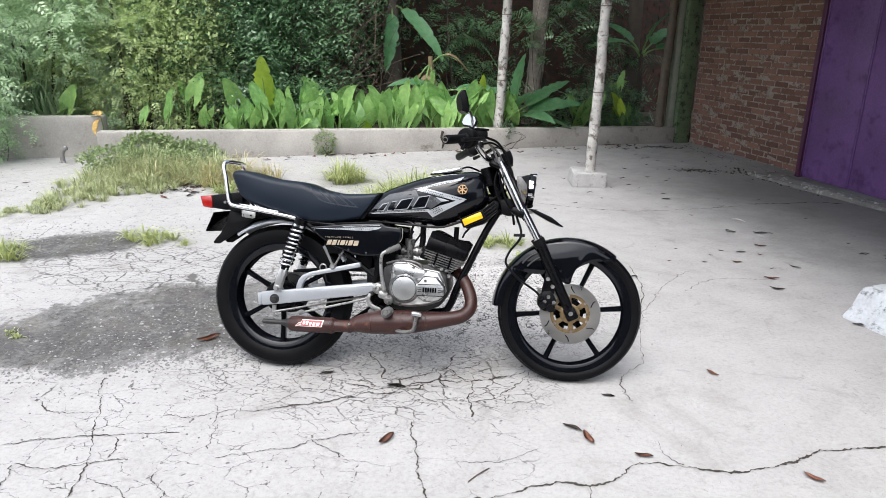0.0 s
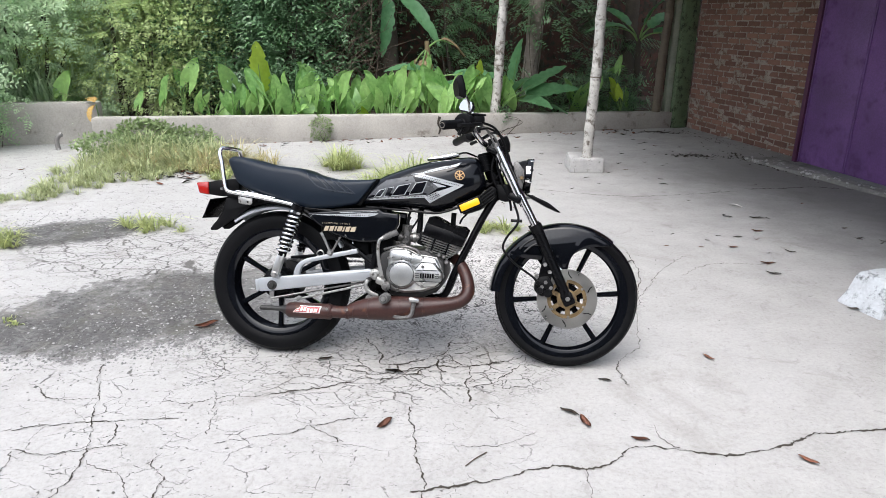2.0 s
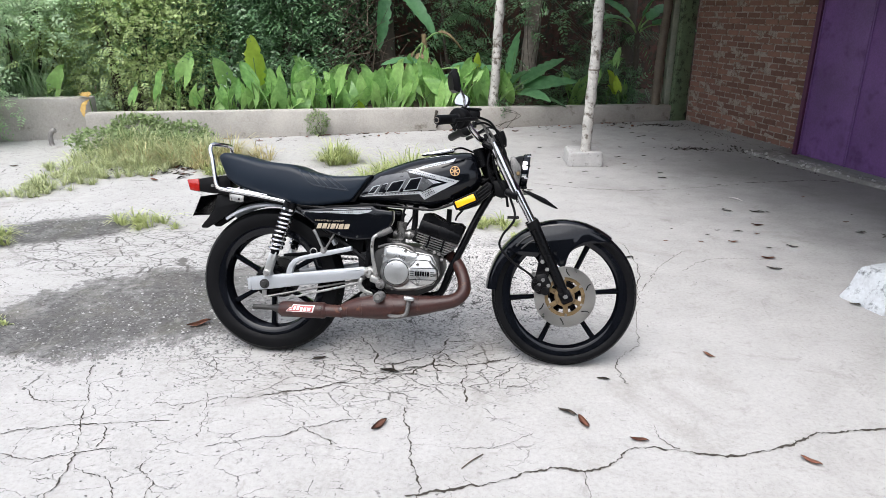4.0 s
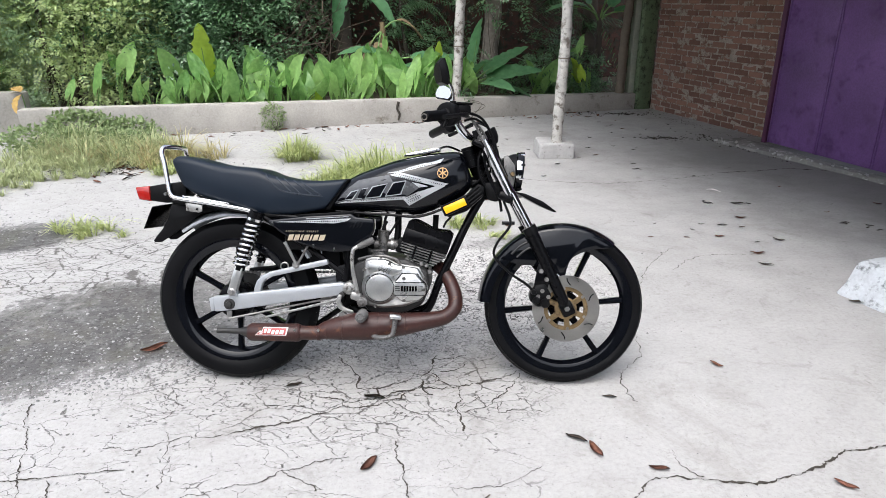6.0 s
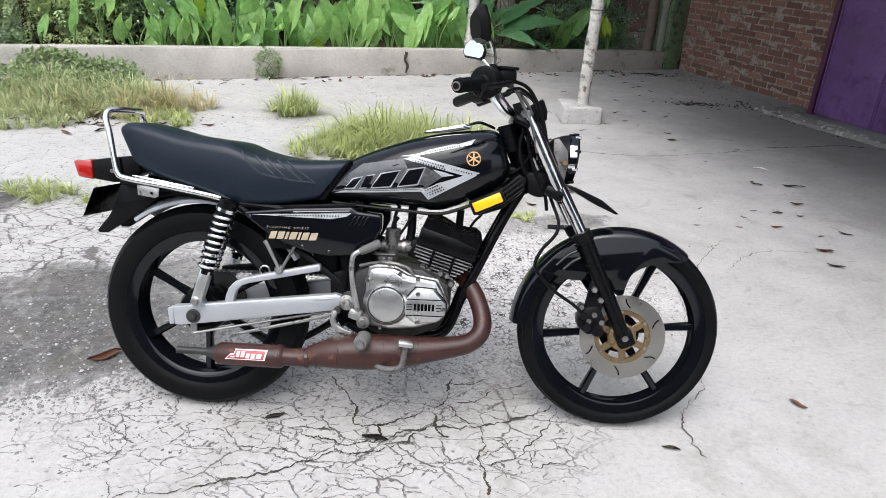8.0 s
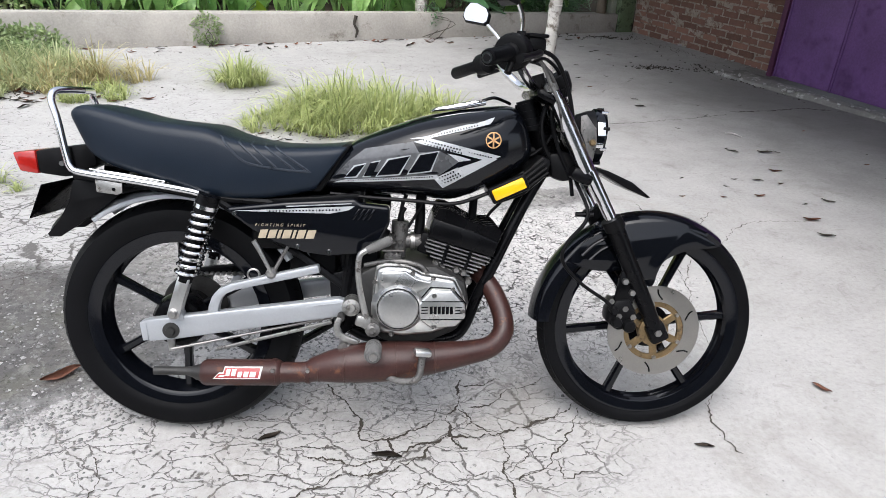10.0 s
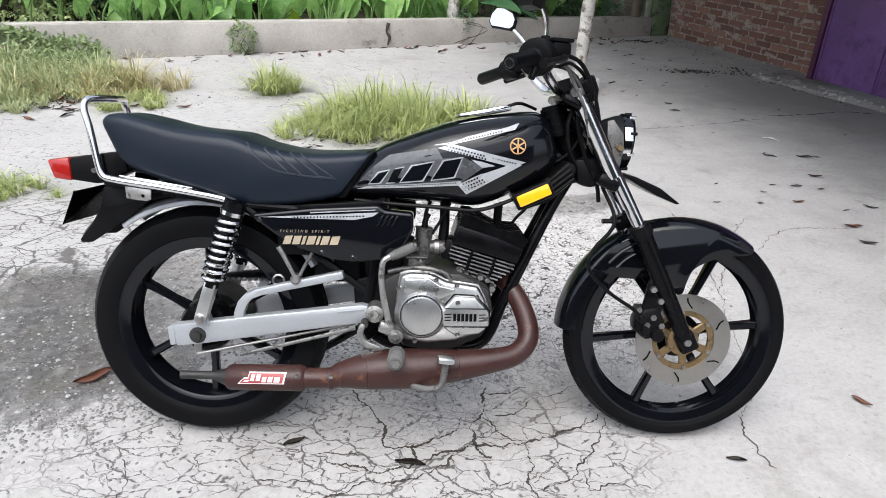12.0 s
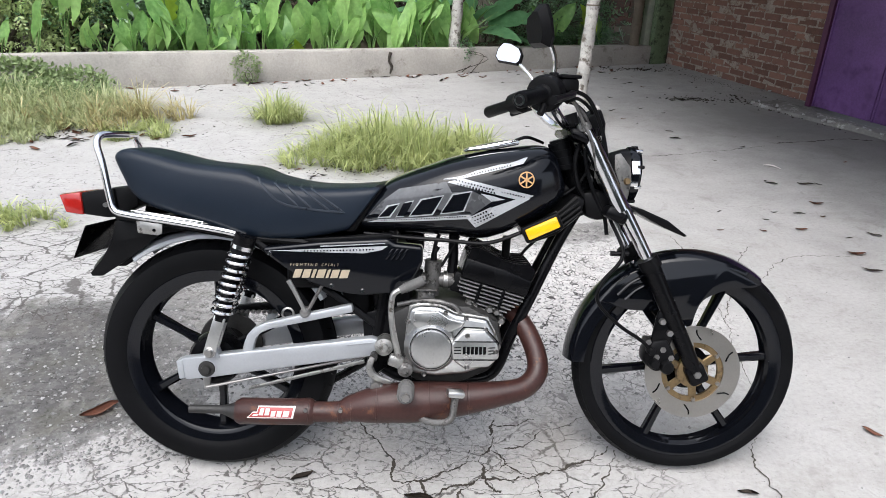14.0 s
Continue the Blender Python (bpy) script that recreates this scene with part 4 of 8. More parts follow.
tuft([(-2.75, 2.5, 0.3, 0.35, 0.2, 1100), (-2.45, 2.95, 0.4, 0.3, 0.25, 1300), (-2.2, 3.5, 0.6, 0.35, 0.44, 1700), (-2.7, 3.6, 0.5, 0.4, 0.46, 1500), (-3.0, 3.1, 0.25, 0.35, 0.25, 600), (-2.9, 2.1, 0.22, 0.25, 0.12, 350)], 17, "overgrown strip of green weeds and grass", GRASS_OLIVE)
tuft([(-2.1, 3.35, 0.7, 0.3, 0.42, 520), (-1.7, 3.5, 0.4, 0.25, 0.42, 380)], 18, "dry yellow grass among the weeds", GRASS_DRY)


def leaf_cloud(name, blobs, leaf, mat, seed, parent=None, droop=0.2):
    """Many small folded leaves spread through soft lumps: (x, y, z, rx, ry, rz, count)."""
    r = np.random.RandomState(seed)
    V_, F_ = [], []
    base = 0
    for x, y, z, rx, ry, rz, count in blobs:
        pos, d = bough_spread(r, (x, y, z, rx, ry, rz), count, 0.68 if rx > 0.5 else 0.0)
        axis = d * 0.5 + r.normal(size=(count, 3)) * 0.7
        axis[:, 2] -= droop
        axis /= np.linalg.norm(axis, axis=1)[:, None]
        up = r.normal(size=(count, 3)) * 0.6 + np.array((0, -0.35, 0.8))
        side = np.cross(axis, up)
        side /= np.linalg.norm(side, axis=1)[:, None] + 1e-9
        nor = np.cross(side, axis)
        L = leaf * r.uniform(0.55, 1.25, count)[:, None]
        quad = np.stack([pos, pos + axis * L * 0.45 + side * L * 0.27 + nor * L * 0.08, pos + axis * L, pos + axis * L * 0.45 - side * L * 0.27 + nor * L * 0.08], 1)
        V_.append(quad.reshape(-1, 3))
        idx = base + 4 * np.arange(count)[:, None]
        F_.append(np.concatenate([idx + np.array((0, 1, 2)), idx + np.array((0, 2, 3))], 0))
        base += 4 * count
    return flat_mesh(name, np.concatenate(V_).tolist(), np.concatenate(F_).tolist(), mat, parent)


def bough_spread(r, blob, count, share=0.68):
    """Places and outward directions in a lump: most of them gathered into flat, drooping boughs, the rest loose."""
    x, y, z, rx, ry, rz = blob
    size = np.array((rx, ry, rz))
    d = r.normal(size=(count, 3))
    d /= np.linalg.norm(d, axis=1)[:, None]
    rad = r.uniform(0.3, 1.0, count) ** 0.5
    pos = d * rad[:, None] * size
    subs = max(8, count // 55)
    hub = r.normal(size=(subs, 3))
    hub /= np.linalg.norm(hub, axis=1)[:, None]
    reach = r.uniform(0.55, 1.12, subs)
    pick = r.randint(0, subs, count)
    off = r.normal(size=(count, 3)) * np.array((0.17, 0.17, 0.055))
    off[:, 2] -= 1.1 * (off[:, 0] ** 2 + off[:, 1] ** 2)
    gathered = (hub * reach[:, None] * size)[pick] + off
    use = r.uniform(0, 1, count) < share
    pos[use] = gathered[use]
    d[use] = off[use] / (np.linalg.norm(off[use], axis=1)[:, None] + 1e-9) + hub[pick][use] * 0.4
    d /= np.linalg.norm(d, axis=1)[:, None]
    return pos + np.array((x, y, z)), d


def frond_cloud(name, blobs, length, mat, seed, parent=None, pairs=6):
    """Feathery leaves, each a stalk with paired leaflets, spread over boughs: (x, y, z, rx, ry, rz, count)."""
    r = np.random.RandomState(seed)
    V_, F_, base = [], [], 0
    for *blob, count in blobs:
        pos, d = bough_spread(r, blob, count, 0.72)
        axis = d * np.array((1, 1, 0.5)) + r.normal(size=(count, 3)) * 0.45
        axis[:, 2] -= 0.12
        axis /= np.linalg.norm(axis, axis=1)[:, None]
        up = r.normal(size=(count, 3)) * 0.3 + np.array((0, -0.45, 0.8))
        side = np.cross(axis, up)
        side /= np.linalg.norm(side, axis=1)[:, None] + 1e-9
        nor = np.cross(side, axis)
        L = length * r.uniform(0.6, 1.3, count)[:, None]
        for k in range(pairs * 2 + 1):
            t = 0.15 + 0.85 * (k // 2) / pairs
            sg = 0 if k == pairs * 2 else (1 if k % 2 else -1)
            root = pos + axis * L * t - nor * L * 0.25 * t * t
            ln = L * 0.36 * (1.15 - 0.6 * t)
            way = axis * (1.0 if sg == 0 else 0.5) + side * sg * 0.85 - nor * 0.15
            cross = np.cross(way, nor)
            cross /= np.linalg.norm(cross, axis=1)[:, None] + 1e-9
            quad = np.stack([root, root + way * ln * 0.5 + cross * ln * 0.21, root + way * ln, root + way * ln * 0.5 - cross * ln * 0.21], 1)
            V_.append(quad.reshape(-1, 3))
            F_.append(base + 4 * np.arange(count)[:, None] + np.array((0, 1, 2, 3)))
            base += 4 * count
    return flat_mesh(name, np.concatenate(V_).tolist(), np.concatenate(F_).tolist(), mat, parent)


def bush(name, foot, blobs, leaf, mat, seed, label, stems=7, droop=0.2, category="bush", feathery=False):
    """Stems fanning out of the foot, under a crown of leaves."""
    holder = empty(name, Matrix.Translation(foot))
    r = random.Random(seed)
    for k in range(stems):
        b = blobs[k % len(blobs)]
        end = (b[0] + r.uniform(-0.6, 0.6) * b[3], b[1] + r.uniform(-0.6, 0.6) * b[4], b[2] + r.uniform(0, 0.7) * b[5])
        mid = (r.uniform(-0.25, 0.25) + end[0] * 0.3, r.uniform(-0.2, 0.2) + end[1] * 0.3, end[2] * 0.5)
        part("branch", tube([(r.uniform(-0.15, 0.15), r.uniform(-0.1, 0.1), -0.1), mid, end], [q * min(1.0, 2.2 * blobs[0][3]) for q in (0.03, 0.02, 0.006)] if blobs[0][3] > 0.45 else [0.004, 0.003, 0.002], 4, 6), BARK_DARK, holder)
    crown = frond_cloud("crown", blobs, leaf, mat, seed, holder, 2 if leaf == 0.185 else 4) if feathery else leaf_cloud("crown", blobs, leaf, mat, seed, holder, droop)
    return tagged(holder, label, category, "back planting")


def spot(px, dist, z=0.1):
    """A place by its bearing, in degrees east of north, and distance from the first standpoint."""
    a = radians(px)
    return (1.0 + dist * math.sin(a), -2.64 + dist * math.cos(a), z)


bush("shrub", spot(-37, 9.7), [(0, 0, 1.0, 1.1, 0.7, 1.0, 1900), (-0.9, 0.4, 1.7, 1.0, 0.8, 1.0, 1600), (0.5, 0.2, 2.0, 0.9, 0.7, 0.9, 1500)], 0.18, BUSH_LIGHT, 21, "light yellow-green feathery shrub behind the wall", feathery=True)
bush("shrub", spot(-31.0, 9.3), [(0, 0, 0.9, 0.95, 0.6, 0.95, 2600), (0.2, 0.3, 1.9, 1.0, 0.7, 0.9, 2700), (-0.5, 0.2, 2.5, 0.9, 0.7, 0.7, 1100)], 0.135, BUSH_YELLOW, 22, "dense yellow-green feathery shrub behind the wall", feathery=True)
bush("shrub", spot(-27.5, 9.15), [(0, 0, 0.85, 0.7, 0.5, 0.8, 5200), (0.0, 0.2, 1.7, 0.8, 0.6, 0.8, 4800)], 0.06, BUSH_YELLOW, 36, "dense yellow-green shrub behind the taro")
bush("shrub", spot(-24.5, 9.2), [(0, 0, 0.85, 0.9, 0.6, 0.9, 2400), (0.0, 0.2, 1.8, 1.0, 0.7, 0.95, 2800), (0.3, 0.3, 2.6, 0.9, 0.7, 0.7, 1400)], 0.185, BUSH_DARK, 23, "dense dark-green leafy shrub behind the taro", feathery=True)
bush("shrub", spot(-20.0, 9.3), [(0, 0, 0.85, 0.85, 0.6, 0.85, 2300), (0.1, 0.2, 1.8, 0.9, 0.6, 0.95, 2700), (-0.2, 0.3, 2.6, 0.9, 0.6, 0.7, 1400)], 0.185, BUSH_DARK, 24, "dense dark-green leafy shrub behind the taro", feathery=True)
bush("shrub", spot(-15.0, 9.9), [(0, 0, 0.9, 0.7, 0.5, 0.8, 2850), (0.2, 0.2, 1.9, 0.9, 0.6, 0.9, 4940)], 0.061, BUSH_DARK, 25, "sparse dark shrub with dry brown twigs")
bush("shrub", spot(-44, 9.0), [(0, 0, 0.9, 0.9, 0.8, 0.8, 1500), (0, 0.3, 1.8, 0.9, 0.8, 0.8, 1300)], 0.17, BUSH_LIGHT, 26, "light green shrub at the yard edge", feathery=True)
bush("shrub", at(-7.98, -0.26, 0.0), [(0, 0, 0.40, 0.20, 0.12, 0.2, 260)], 0.13, BUSH_MID, 27, "low fern-like shrub against the wall", 5, feathery=True)
bush("shrub", at(-2.2, -1.7, 0.1), [(0, 0, 0.5, 0.75, 0.4, 0.5, 360), (-0.2, 0.0, 1.4, 0.45, 0.4, 0.5, 150)], 0.2, BUSH_DARK, 28, "dark feathery undergrowth before the dark brick wall", feathery=True)
bush("shrub", at(-1.1, -0.9, 0.1), [(0, 0, 0.25, 0.8, 0.3, 0.3, 420), (0.6, 0.1, 0.3, 0.5, 0.3, 0.3, 260)], 0.17, BUSH_DARK, 29, "low dark green undergrowth behind the wall", feathery=True)
bush("shrub", at(-0.55, -1.7, 0.1), [(0.1, 0, 1.5, 0.35, 0.3, 0.4, 90), (0.5, 0.3, 0.6, 0.5, 0.3, 0.4, 170)], 0.22, BUSH_DARK, 37, "dark feathery undergrowth by the slim tree", feathery=True)
bush("shrub", at(-1.35, -1.25, 0.1), [(-0.32, 0, 1.3, 0.16, 0.2, 0.2, 40), (0.32, 0, 1.3, 0.16, 0.2, 0.25, 36), (0.1, 0, 2.1, 0.5, 0.3, 0.2, 50)], 0.2, BUSH_DARK, 38, "climbing fern leaves around a palm trunk", feathery=True)
bush("wall_weed", at(-4.42, 0.03, 0.0), [(0, 0, 0.15, 0.15, 0.07, 0.15, 420)], 0.036, WEED, 30, "small green weed growing at the wall foot", 5, category="weed")
bush("wall_weed", at(-6.3, 0.1, 0.0), [(0, 0, 0.16, 0.38, 0.16, 0.17, 1500), (0.45, 0.05, 0.12, 0.35, 0.16, 0.13, 1000)], 0.05, WEED, 31, "spreading green weed along the wall foot", 5, category="weed")
bush("wall_weed", at(-6.55, 0.55, 0.0), [(0, 0, 0.13, 0.42, 0.25, 0.14, 1300), (0.5, 0.1, 0.11, 0.38, 0.22, 0.12, 900)], 0.045, WEED, 33, "low spreading green weed in the overgrown strip", 5, category="weed")
bush("wall_weed", at(-5.85, 0.5, 0.0), [(0, 0, 0.09, 0.4, 0.2, 0.1, 500)], 0.045, WEED, 34, "low pale green weed in the overgrown strip", 5, category="weed")
bush("wall_weed", at(-2.18, -0.03, 0.12), [(0, 0, 0.08, 0.1, 0.06, 0.16, 260)], 0.03, BUSH_DARK, 32, "small weed at the foot of a bamboo pole", 4, category="weed")
for k, (bear, dist, tall, mat) in enumerate(((-50, 16, 3.4, BUSH_LIGHT), (-42, 17, 3.6, BUSH_LIGHT), (-35, 15, 3.4, BUSH_LIGHT), (-28, 16, 4.5, BUSH_MID), (-21, 14, 6, BUSH_DARK), (-14, 14.5, 6, BUSH_DARK), (-7, 14, 6, BUSH_DARK), (0, 15, 6, BUSH_DARK), (7, 14.5, 6, BUSH_DARK))):
    x, y, z = spot(bear, dist, 0.0)
    tree = empty("tree", Matrix.Translation((x, y, 0)))
    part("trunk", tube([(0, 0, -0.1), (0.1, 0, tall * 0.3), (0, 0.1, tall * 0.7)], [0.16, 0.12, 0.05], 4, 8), BARK_DARK, tree)
    leaf_cloud("crown", [(0, 0, tall * 0.28, 1.8, 1.2, tall * 0.3, 3200), (0.5, 0.2, tall * 0.65, 1.7, 1.2, tall * 0.28, 2400)], 0.22, mat, 60 + k, tree)
    tagged(tree, "leafy tree in the distance behind the yard", "tree", "far trees")

# dry twigs beside the shrubs
tw = bmesh.new()
r = random.Random(8)
cx, cy, _ = spot(-14.8, 9.3)
for k in range(170):
    a = Vector((cx + r.uniform(-0.6, 0.6), cy + r.uniform(-0.4, 0.4), r.uniform(0.15, 1.9)))
    d = Vector((r.uniform(-1, 1), r.uniform(-0.4, 0.4), r.uniform(-0.3, 1.0))).normalized() * r.uniform(0.2, 0.9)
    tube([a, a + d * 0.5 + Vector((0, 0, r.uniform(-0.08, 0.08))), a + d], [0.007, 0.005, 0.002], 2, 4, tw, False)
tagged(part("dry_twigs", tw, TWIGS), "tangle of dry brown twigs", "twigs", kind="stuff")


def taro_blade(seed, length, width, lobes=0.28):
    """A heart-shaped blade: notch at the origin, tip along +y, folded along its rib, edges waved."""
    r = random.Random(seed)
    bm = bmesh.new()
    rows = []
    n, cols = 12, 6
    for i in range(n + 1):
        t = i / n
        y = length * t
        w = width * 0.5 * min(1.0, 0.55 + 1.6 * t) * max(0.0, 1 - t ** 2.4) ** 0.7 + (0.004 if i == n else 0)
        row = []
        for j in range(-cols // 2, cols // 2 + 1):
            c = j / (cols / 2)
            back = -length * lobes * (1 - t) ** 2.2 * abs(c) ** 1.3
            z = 0.16 * width * abs(c) ** 1.2 - 0.22 * length * t * t + 0.05 * width * math.sin(11 * t + 3 * c + seed) * abs(c)
            row.append(bm.verts.new((w * c, y + back, z)))
        rows.append(row)
    for r0, r1 in zip(rows, rows[1:]):
        for j in range(len(r0) - 1):
            bm.faces.new((r0[j], r0[j + 1], r1[j + 1], r1[j]))
    bmesh.ops.remove_doubles(bm, verts=bm.verts, dist=1e-5)
    bmesh.ops.recalc_face_normals(bm, faces=bm.faces)
    return bm


TARO_MESH = [finish(taro_blade(k, 0.32, 0.24, 0.55), "leaf_blade", TARO, True, 80) for k in range(4)]
TARO_OLD = finish(taro_blade(9, 0.32, 0.2), "leaf_blade", TARO_YELLOW, True, 80)


def taro(x, y, z, leaves, tall, seed, label="green taro plant with broad heart-shaped leaves", old=0):
    holder = empty("taro_plant", Matrix.Translation((x, y, z)))
    r = random.Random(seed)
    for k in range(leaves):
        out = r.uniform(0, 2 * math.pi)
        reach = r.uniform(0.05, 0.2)
        h = tall * r.uniform(0.5, 1.0)
        top = Vector((math.cos(out) * reach, math.sin(out) * reach * 0.7, h))
        stem = part("leaf_stalk", tube([(0, 0, -0.05), (top.x * 0.35, top.y * 0.35, h * 0.6), tuple(top)], [0.011, 0.008, 0.005], 3, 6), STALK, holder)
        blade = new("leaf_blade", TARO_OLD if k < old else TARO_MESH[r.randrange(4)])
        tip = Vector((math.cos(out) * 0.45 + r.uniform(-0.3, 0.3), -0.15 + r.uniform(-0.4, 0.3), r.choice((1.3, 1.2, 0.9, 0.4, -0.9, -1.2)) + r.uniform(-0.2, 0.2))).normalized()
        nor = Vector((r.uniform(-1.3, 1.3), -1.0, 0.5 + r.uniform(-0.2, 0.7)))
        side = tip.cross(nor).normalized()
        nor = side.cross(tip)
        m = Matrix((side, tip, nor)).transposed().to_4x4()
        blade.parent = holder
        blade.matrix_local = Matrix.Translation(top) @ m @ Matrix.Scale(r.uniform(0.4, 1.0), 4)
    return tagged(holder, label, "taro plant", "taro behind the wall")


r = random.Random(3)
for k in range(44):
    s = -5.95 + 3.85 * (k + r.uniform(0.1, 0.9)) / 44
    if s < -5.3:
        continue
    p = at(s, -r.uniform(0.25, 0.75), 0.12)
    taro(p.x, p.y, p.z, r.choice((3, 4, 4, 5)), r.uniform(0.22, 0.54), 100 + k, old=1 if k in (9, 21) else 0)
for s, d, h, n in ((-6.5, 0.4, 0.45, 1), (-6.2, 0.4, 0.48, 1), (-7.45, 0.8, 0.45, 1), (-6.0, 0.7, 0.6, 3), (-5.65, 0.4, 0.5, 4), (-5.4, 0.4, 0.55, 4), (-0.95, 0.5, 0.3, 3), (-0.42, 0.4, 0.3, 4), (-0.5, 0.6, 0.62, 2)):
    p = at(s, -d, 0.12)
    taro(p.x, p.y, p.z, n, h, int(1000 + s * 100), old=3 if s == -0.42 else 0)


def banana_leaf(length, width, sag, seed):
    """A long blade on a thick rib, arched, its edge split here and there."""
    r = random.Random(seed)
    bm = bmesh.new()
    n = 22
    rib, left, right = [], [], []
    for i in range(n + 1):
        t = i / n
        y, z = length * t * (1 - 0.15 * sag * t), -sag * length * t * t
        w = width * 0.5 * (math.sin(math.pi * (0.06 + 0.94 * t) ** 0.75) ** 0.6 if 0 < t < 1 else 0.03)
        nick = 0.75 if r.random() < 0.16 else 1.0
        rib.append(bm.verts.new((0, y, z)))
        left.append(bm.verts.new((-w * nick, y + 0.02, z + 0.22 * w + r.uniform(-0.006, 0.006))))
        right.append(bm.verts.new((w * (0.8 if r.random() < 0.14 else 1.0), y + 0.02, z + 0.22 * w + r.uniform(-0.006, 0.006))))
    for i in range(n):
        bm.faces.new((rib[i], left[i], left[i + 1], rib[i + 1]))
        bm.faces.new((rib[i], rib[i + 1], right[i + 1], right[i]))
    bmesh.ops.recalc_face_normals(bm, faces=bm.faces)
    return bm


def banana(name, foot, leaves, trunk_h, trunk_r, trunk_mat, label, mat=None):
    """leaves: (bearing, rise, length, width, sag) in degrees and metres."""
    holder = empty(name, Matrix.Translation(foot))
    part("trunk", tube([(0, 0, -0.1), (0.02, 0.01, trunk_h * 0.5), (0, 0, trunk_h)], [trunk_r * 1.2, trunk_r, trunk_r * 0.6], 4, 12), trunk_mat, holder)
    for k, (bear, rise, length, width, sag) in enumerate(leaves):
        bm = banana_leaf(length, width, sag, k + int(foot[0] * 10))
        stem = 0.18
        m = Matrix.Translation((0, 0, trunk_h * 0.95)) @ pose(0, 0, 0, 0, 0, -bear) @ pose(0, 0, 0, rise, 0, 0) @ Matrix.Translation((0, stem, 0))
        bmesh.ops.transform(bm, matrix=m @ pose(0, 0, 0, 0, random.Random(k).uniform(-35, 35), 0), verts=bm.verts)
        lf = part("leaf_blade", bm, mat or BANANA, holder, angle=80)
        part("leaf_rib", tube([(0, 0, trunk_h * 0.9), tuple(m @ Vector((0, 0, 0))), tuple(m @ Vector((0, length * 0.6, -sag * length * 0.36)))], [0.014, 0.011, 0.004], 3, 6), STALK, holder)
    return tagged(holder, label, "banana plant", "back planting")


banana("banana_plant", at(-1.95, -0.5, 0.12), [(80, 36, 0.66, 0.25, 0.14), (40, 80, 0.6, 0.32, 0.08), (100, 18, 0.7, 0.27, 0.2), (-95, 30, 0.75, 0.26, 0.45), (112, 0, 0.62, 0.24, 0.2), (150, 45, 0.4, 0.2, 0.3), (135, 8, 0.5, 0.2, 0.3)], 0.24, 0.04, STALK, "young banana plant with broad dark green leaves")
banana("banana_plant", at(-2.42, -0.38, 0.12), [(170, 82, 0.42, 0.15, 0.05)], 0.16, 0.025, STALK, "young banana shoot with one yellowing leaf", TARO_YELLOW)
banana("banana_plant", at(-5.05, -0.5, 0.12), [(175, 80, 0.62, 0.24, 0.06)], 0.2, 0.03, STALK, "young banana shoot with one yellow-green leaf", TARO_YELLOW)
banana("banana_plant", at(-3.35, -1.6, 0.1), [(120, -30, 0.9, 0.22, 0.35), (170, -55, 0.8, 0.2, 0.3), (90, 30, 1.0, 0.26, 0.4), (250, 15, 0.9, 0.24, 0.4), (20, 40, 0.9, 0.24, 0.4)], 1.75, 0.10, BARK_DARK, "tall banana plant with drooping leaves")
banana("banana_plant", at(-2.85, -0.8, 0.12), [(95, 6, 0.75, 0.2, 0.2), (250, 20, 0.5, 0.18, 0.4)], 0.55, 0.035, STALK, "young banana plant with one broad level leaf")
banana("banana_plant", at(-2.95, -1.0, 0.12), [(95, 20, 0.26, 0.07, 1.3), (200, -62, 0.6, 0.13, 0.1), (150, -70, 0.5, 0.10, 0.1), (260, -55, 0.4, 0.10, 0.2)], 0.95, 0.05, DRY, "withered banana stem with dry yellow sheaths", DRY)
banana("banana_plant", at(0.02, -0.9, 0.1), [(60, 40, 0.6, 0.2, 0.4), (-70, 50, 0.6, 0.16, 0.5), (150, 62, 0.5, 0.16, 0.3), (110, 20, 0.6, 0.22, 0.5), (240, 30, 0.6, 0.16, 0.6)], 1.05, 0.045, BARK_DARK, "slender dark banana plant by the wall")
withered = empty("withered_leaf", Matrix.Translation(at(-6.86, -0.34, 0.44)))
part("leaf_blade", banana_leaf(0.2, 0.13, 0.5, 3), RUSTY_LEAF, withered).matrix_local = pose(0, 0, 0, -25, 20, 160)
part("leaf_blade", banana_leaf(0.16, 0.11, 0.4, 5), RUSTY_LEAF, withered).matrix_local = pose(0, 0, 0.02, 30, -10, 60)
part("leaf_stalk", tube([(0, 0, -0.36), (0.01, 0.0, -0.15), (0, 0, 0)], 0.006, 3, 6), STALK, withered)
tagged(withered, "withered orange-yellow leaf at the wall corner", "leaf")
stub = part("pipe_stub", tube([(0, 0, -0.02), (0.0, 0.0, 0.10), (0.03, 0.0, 0.15), (0.06, 0.0, 0.16)], [0.026, 0.025, 0.025, 0.024], 4, 12), STEP)
stub.matrix_world = pose(-3.92, 4.03, 0, 0, 0, 20)
tagged(stub, "short dull bent pipe standing in the slab", "pipe")


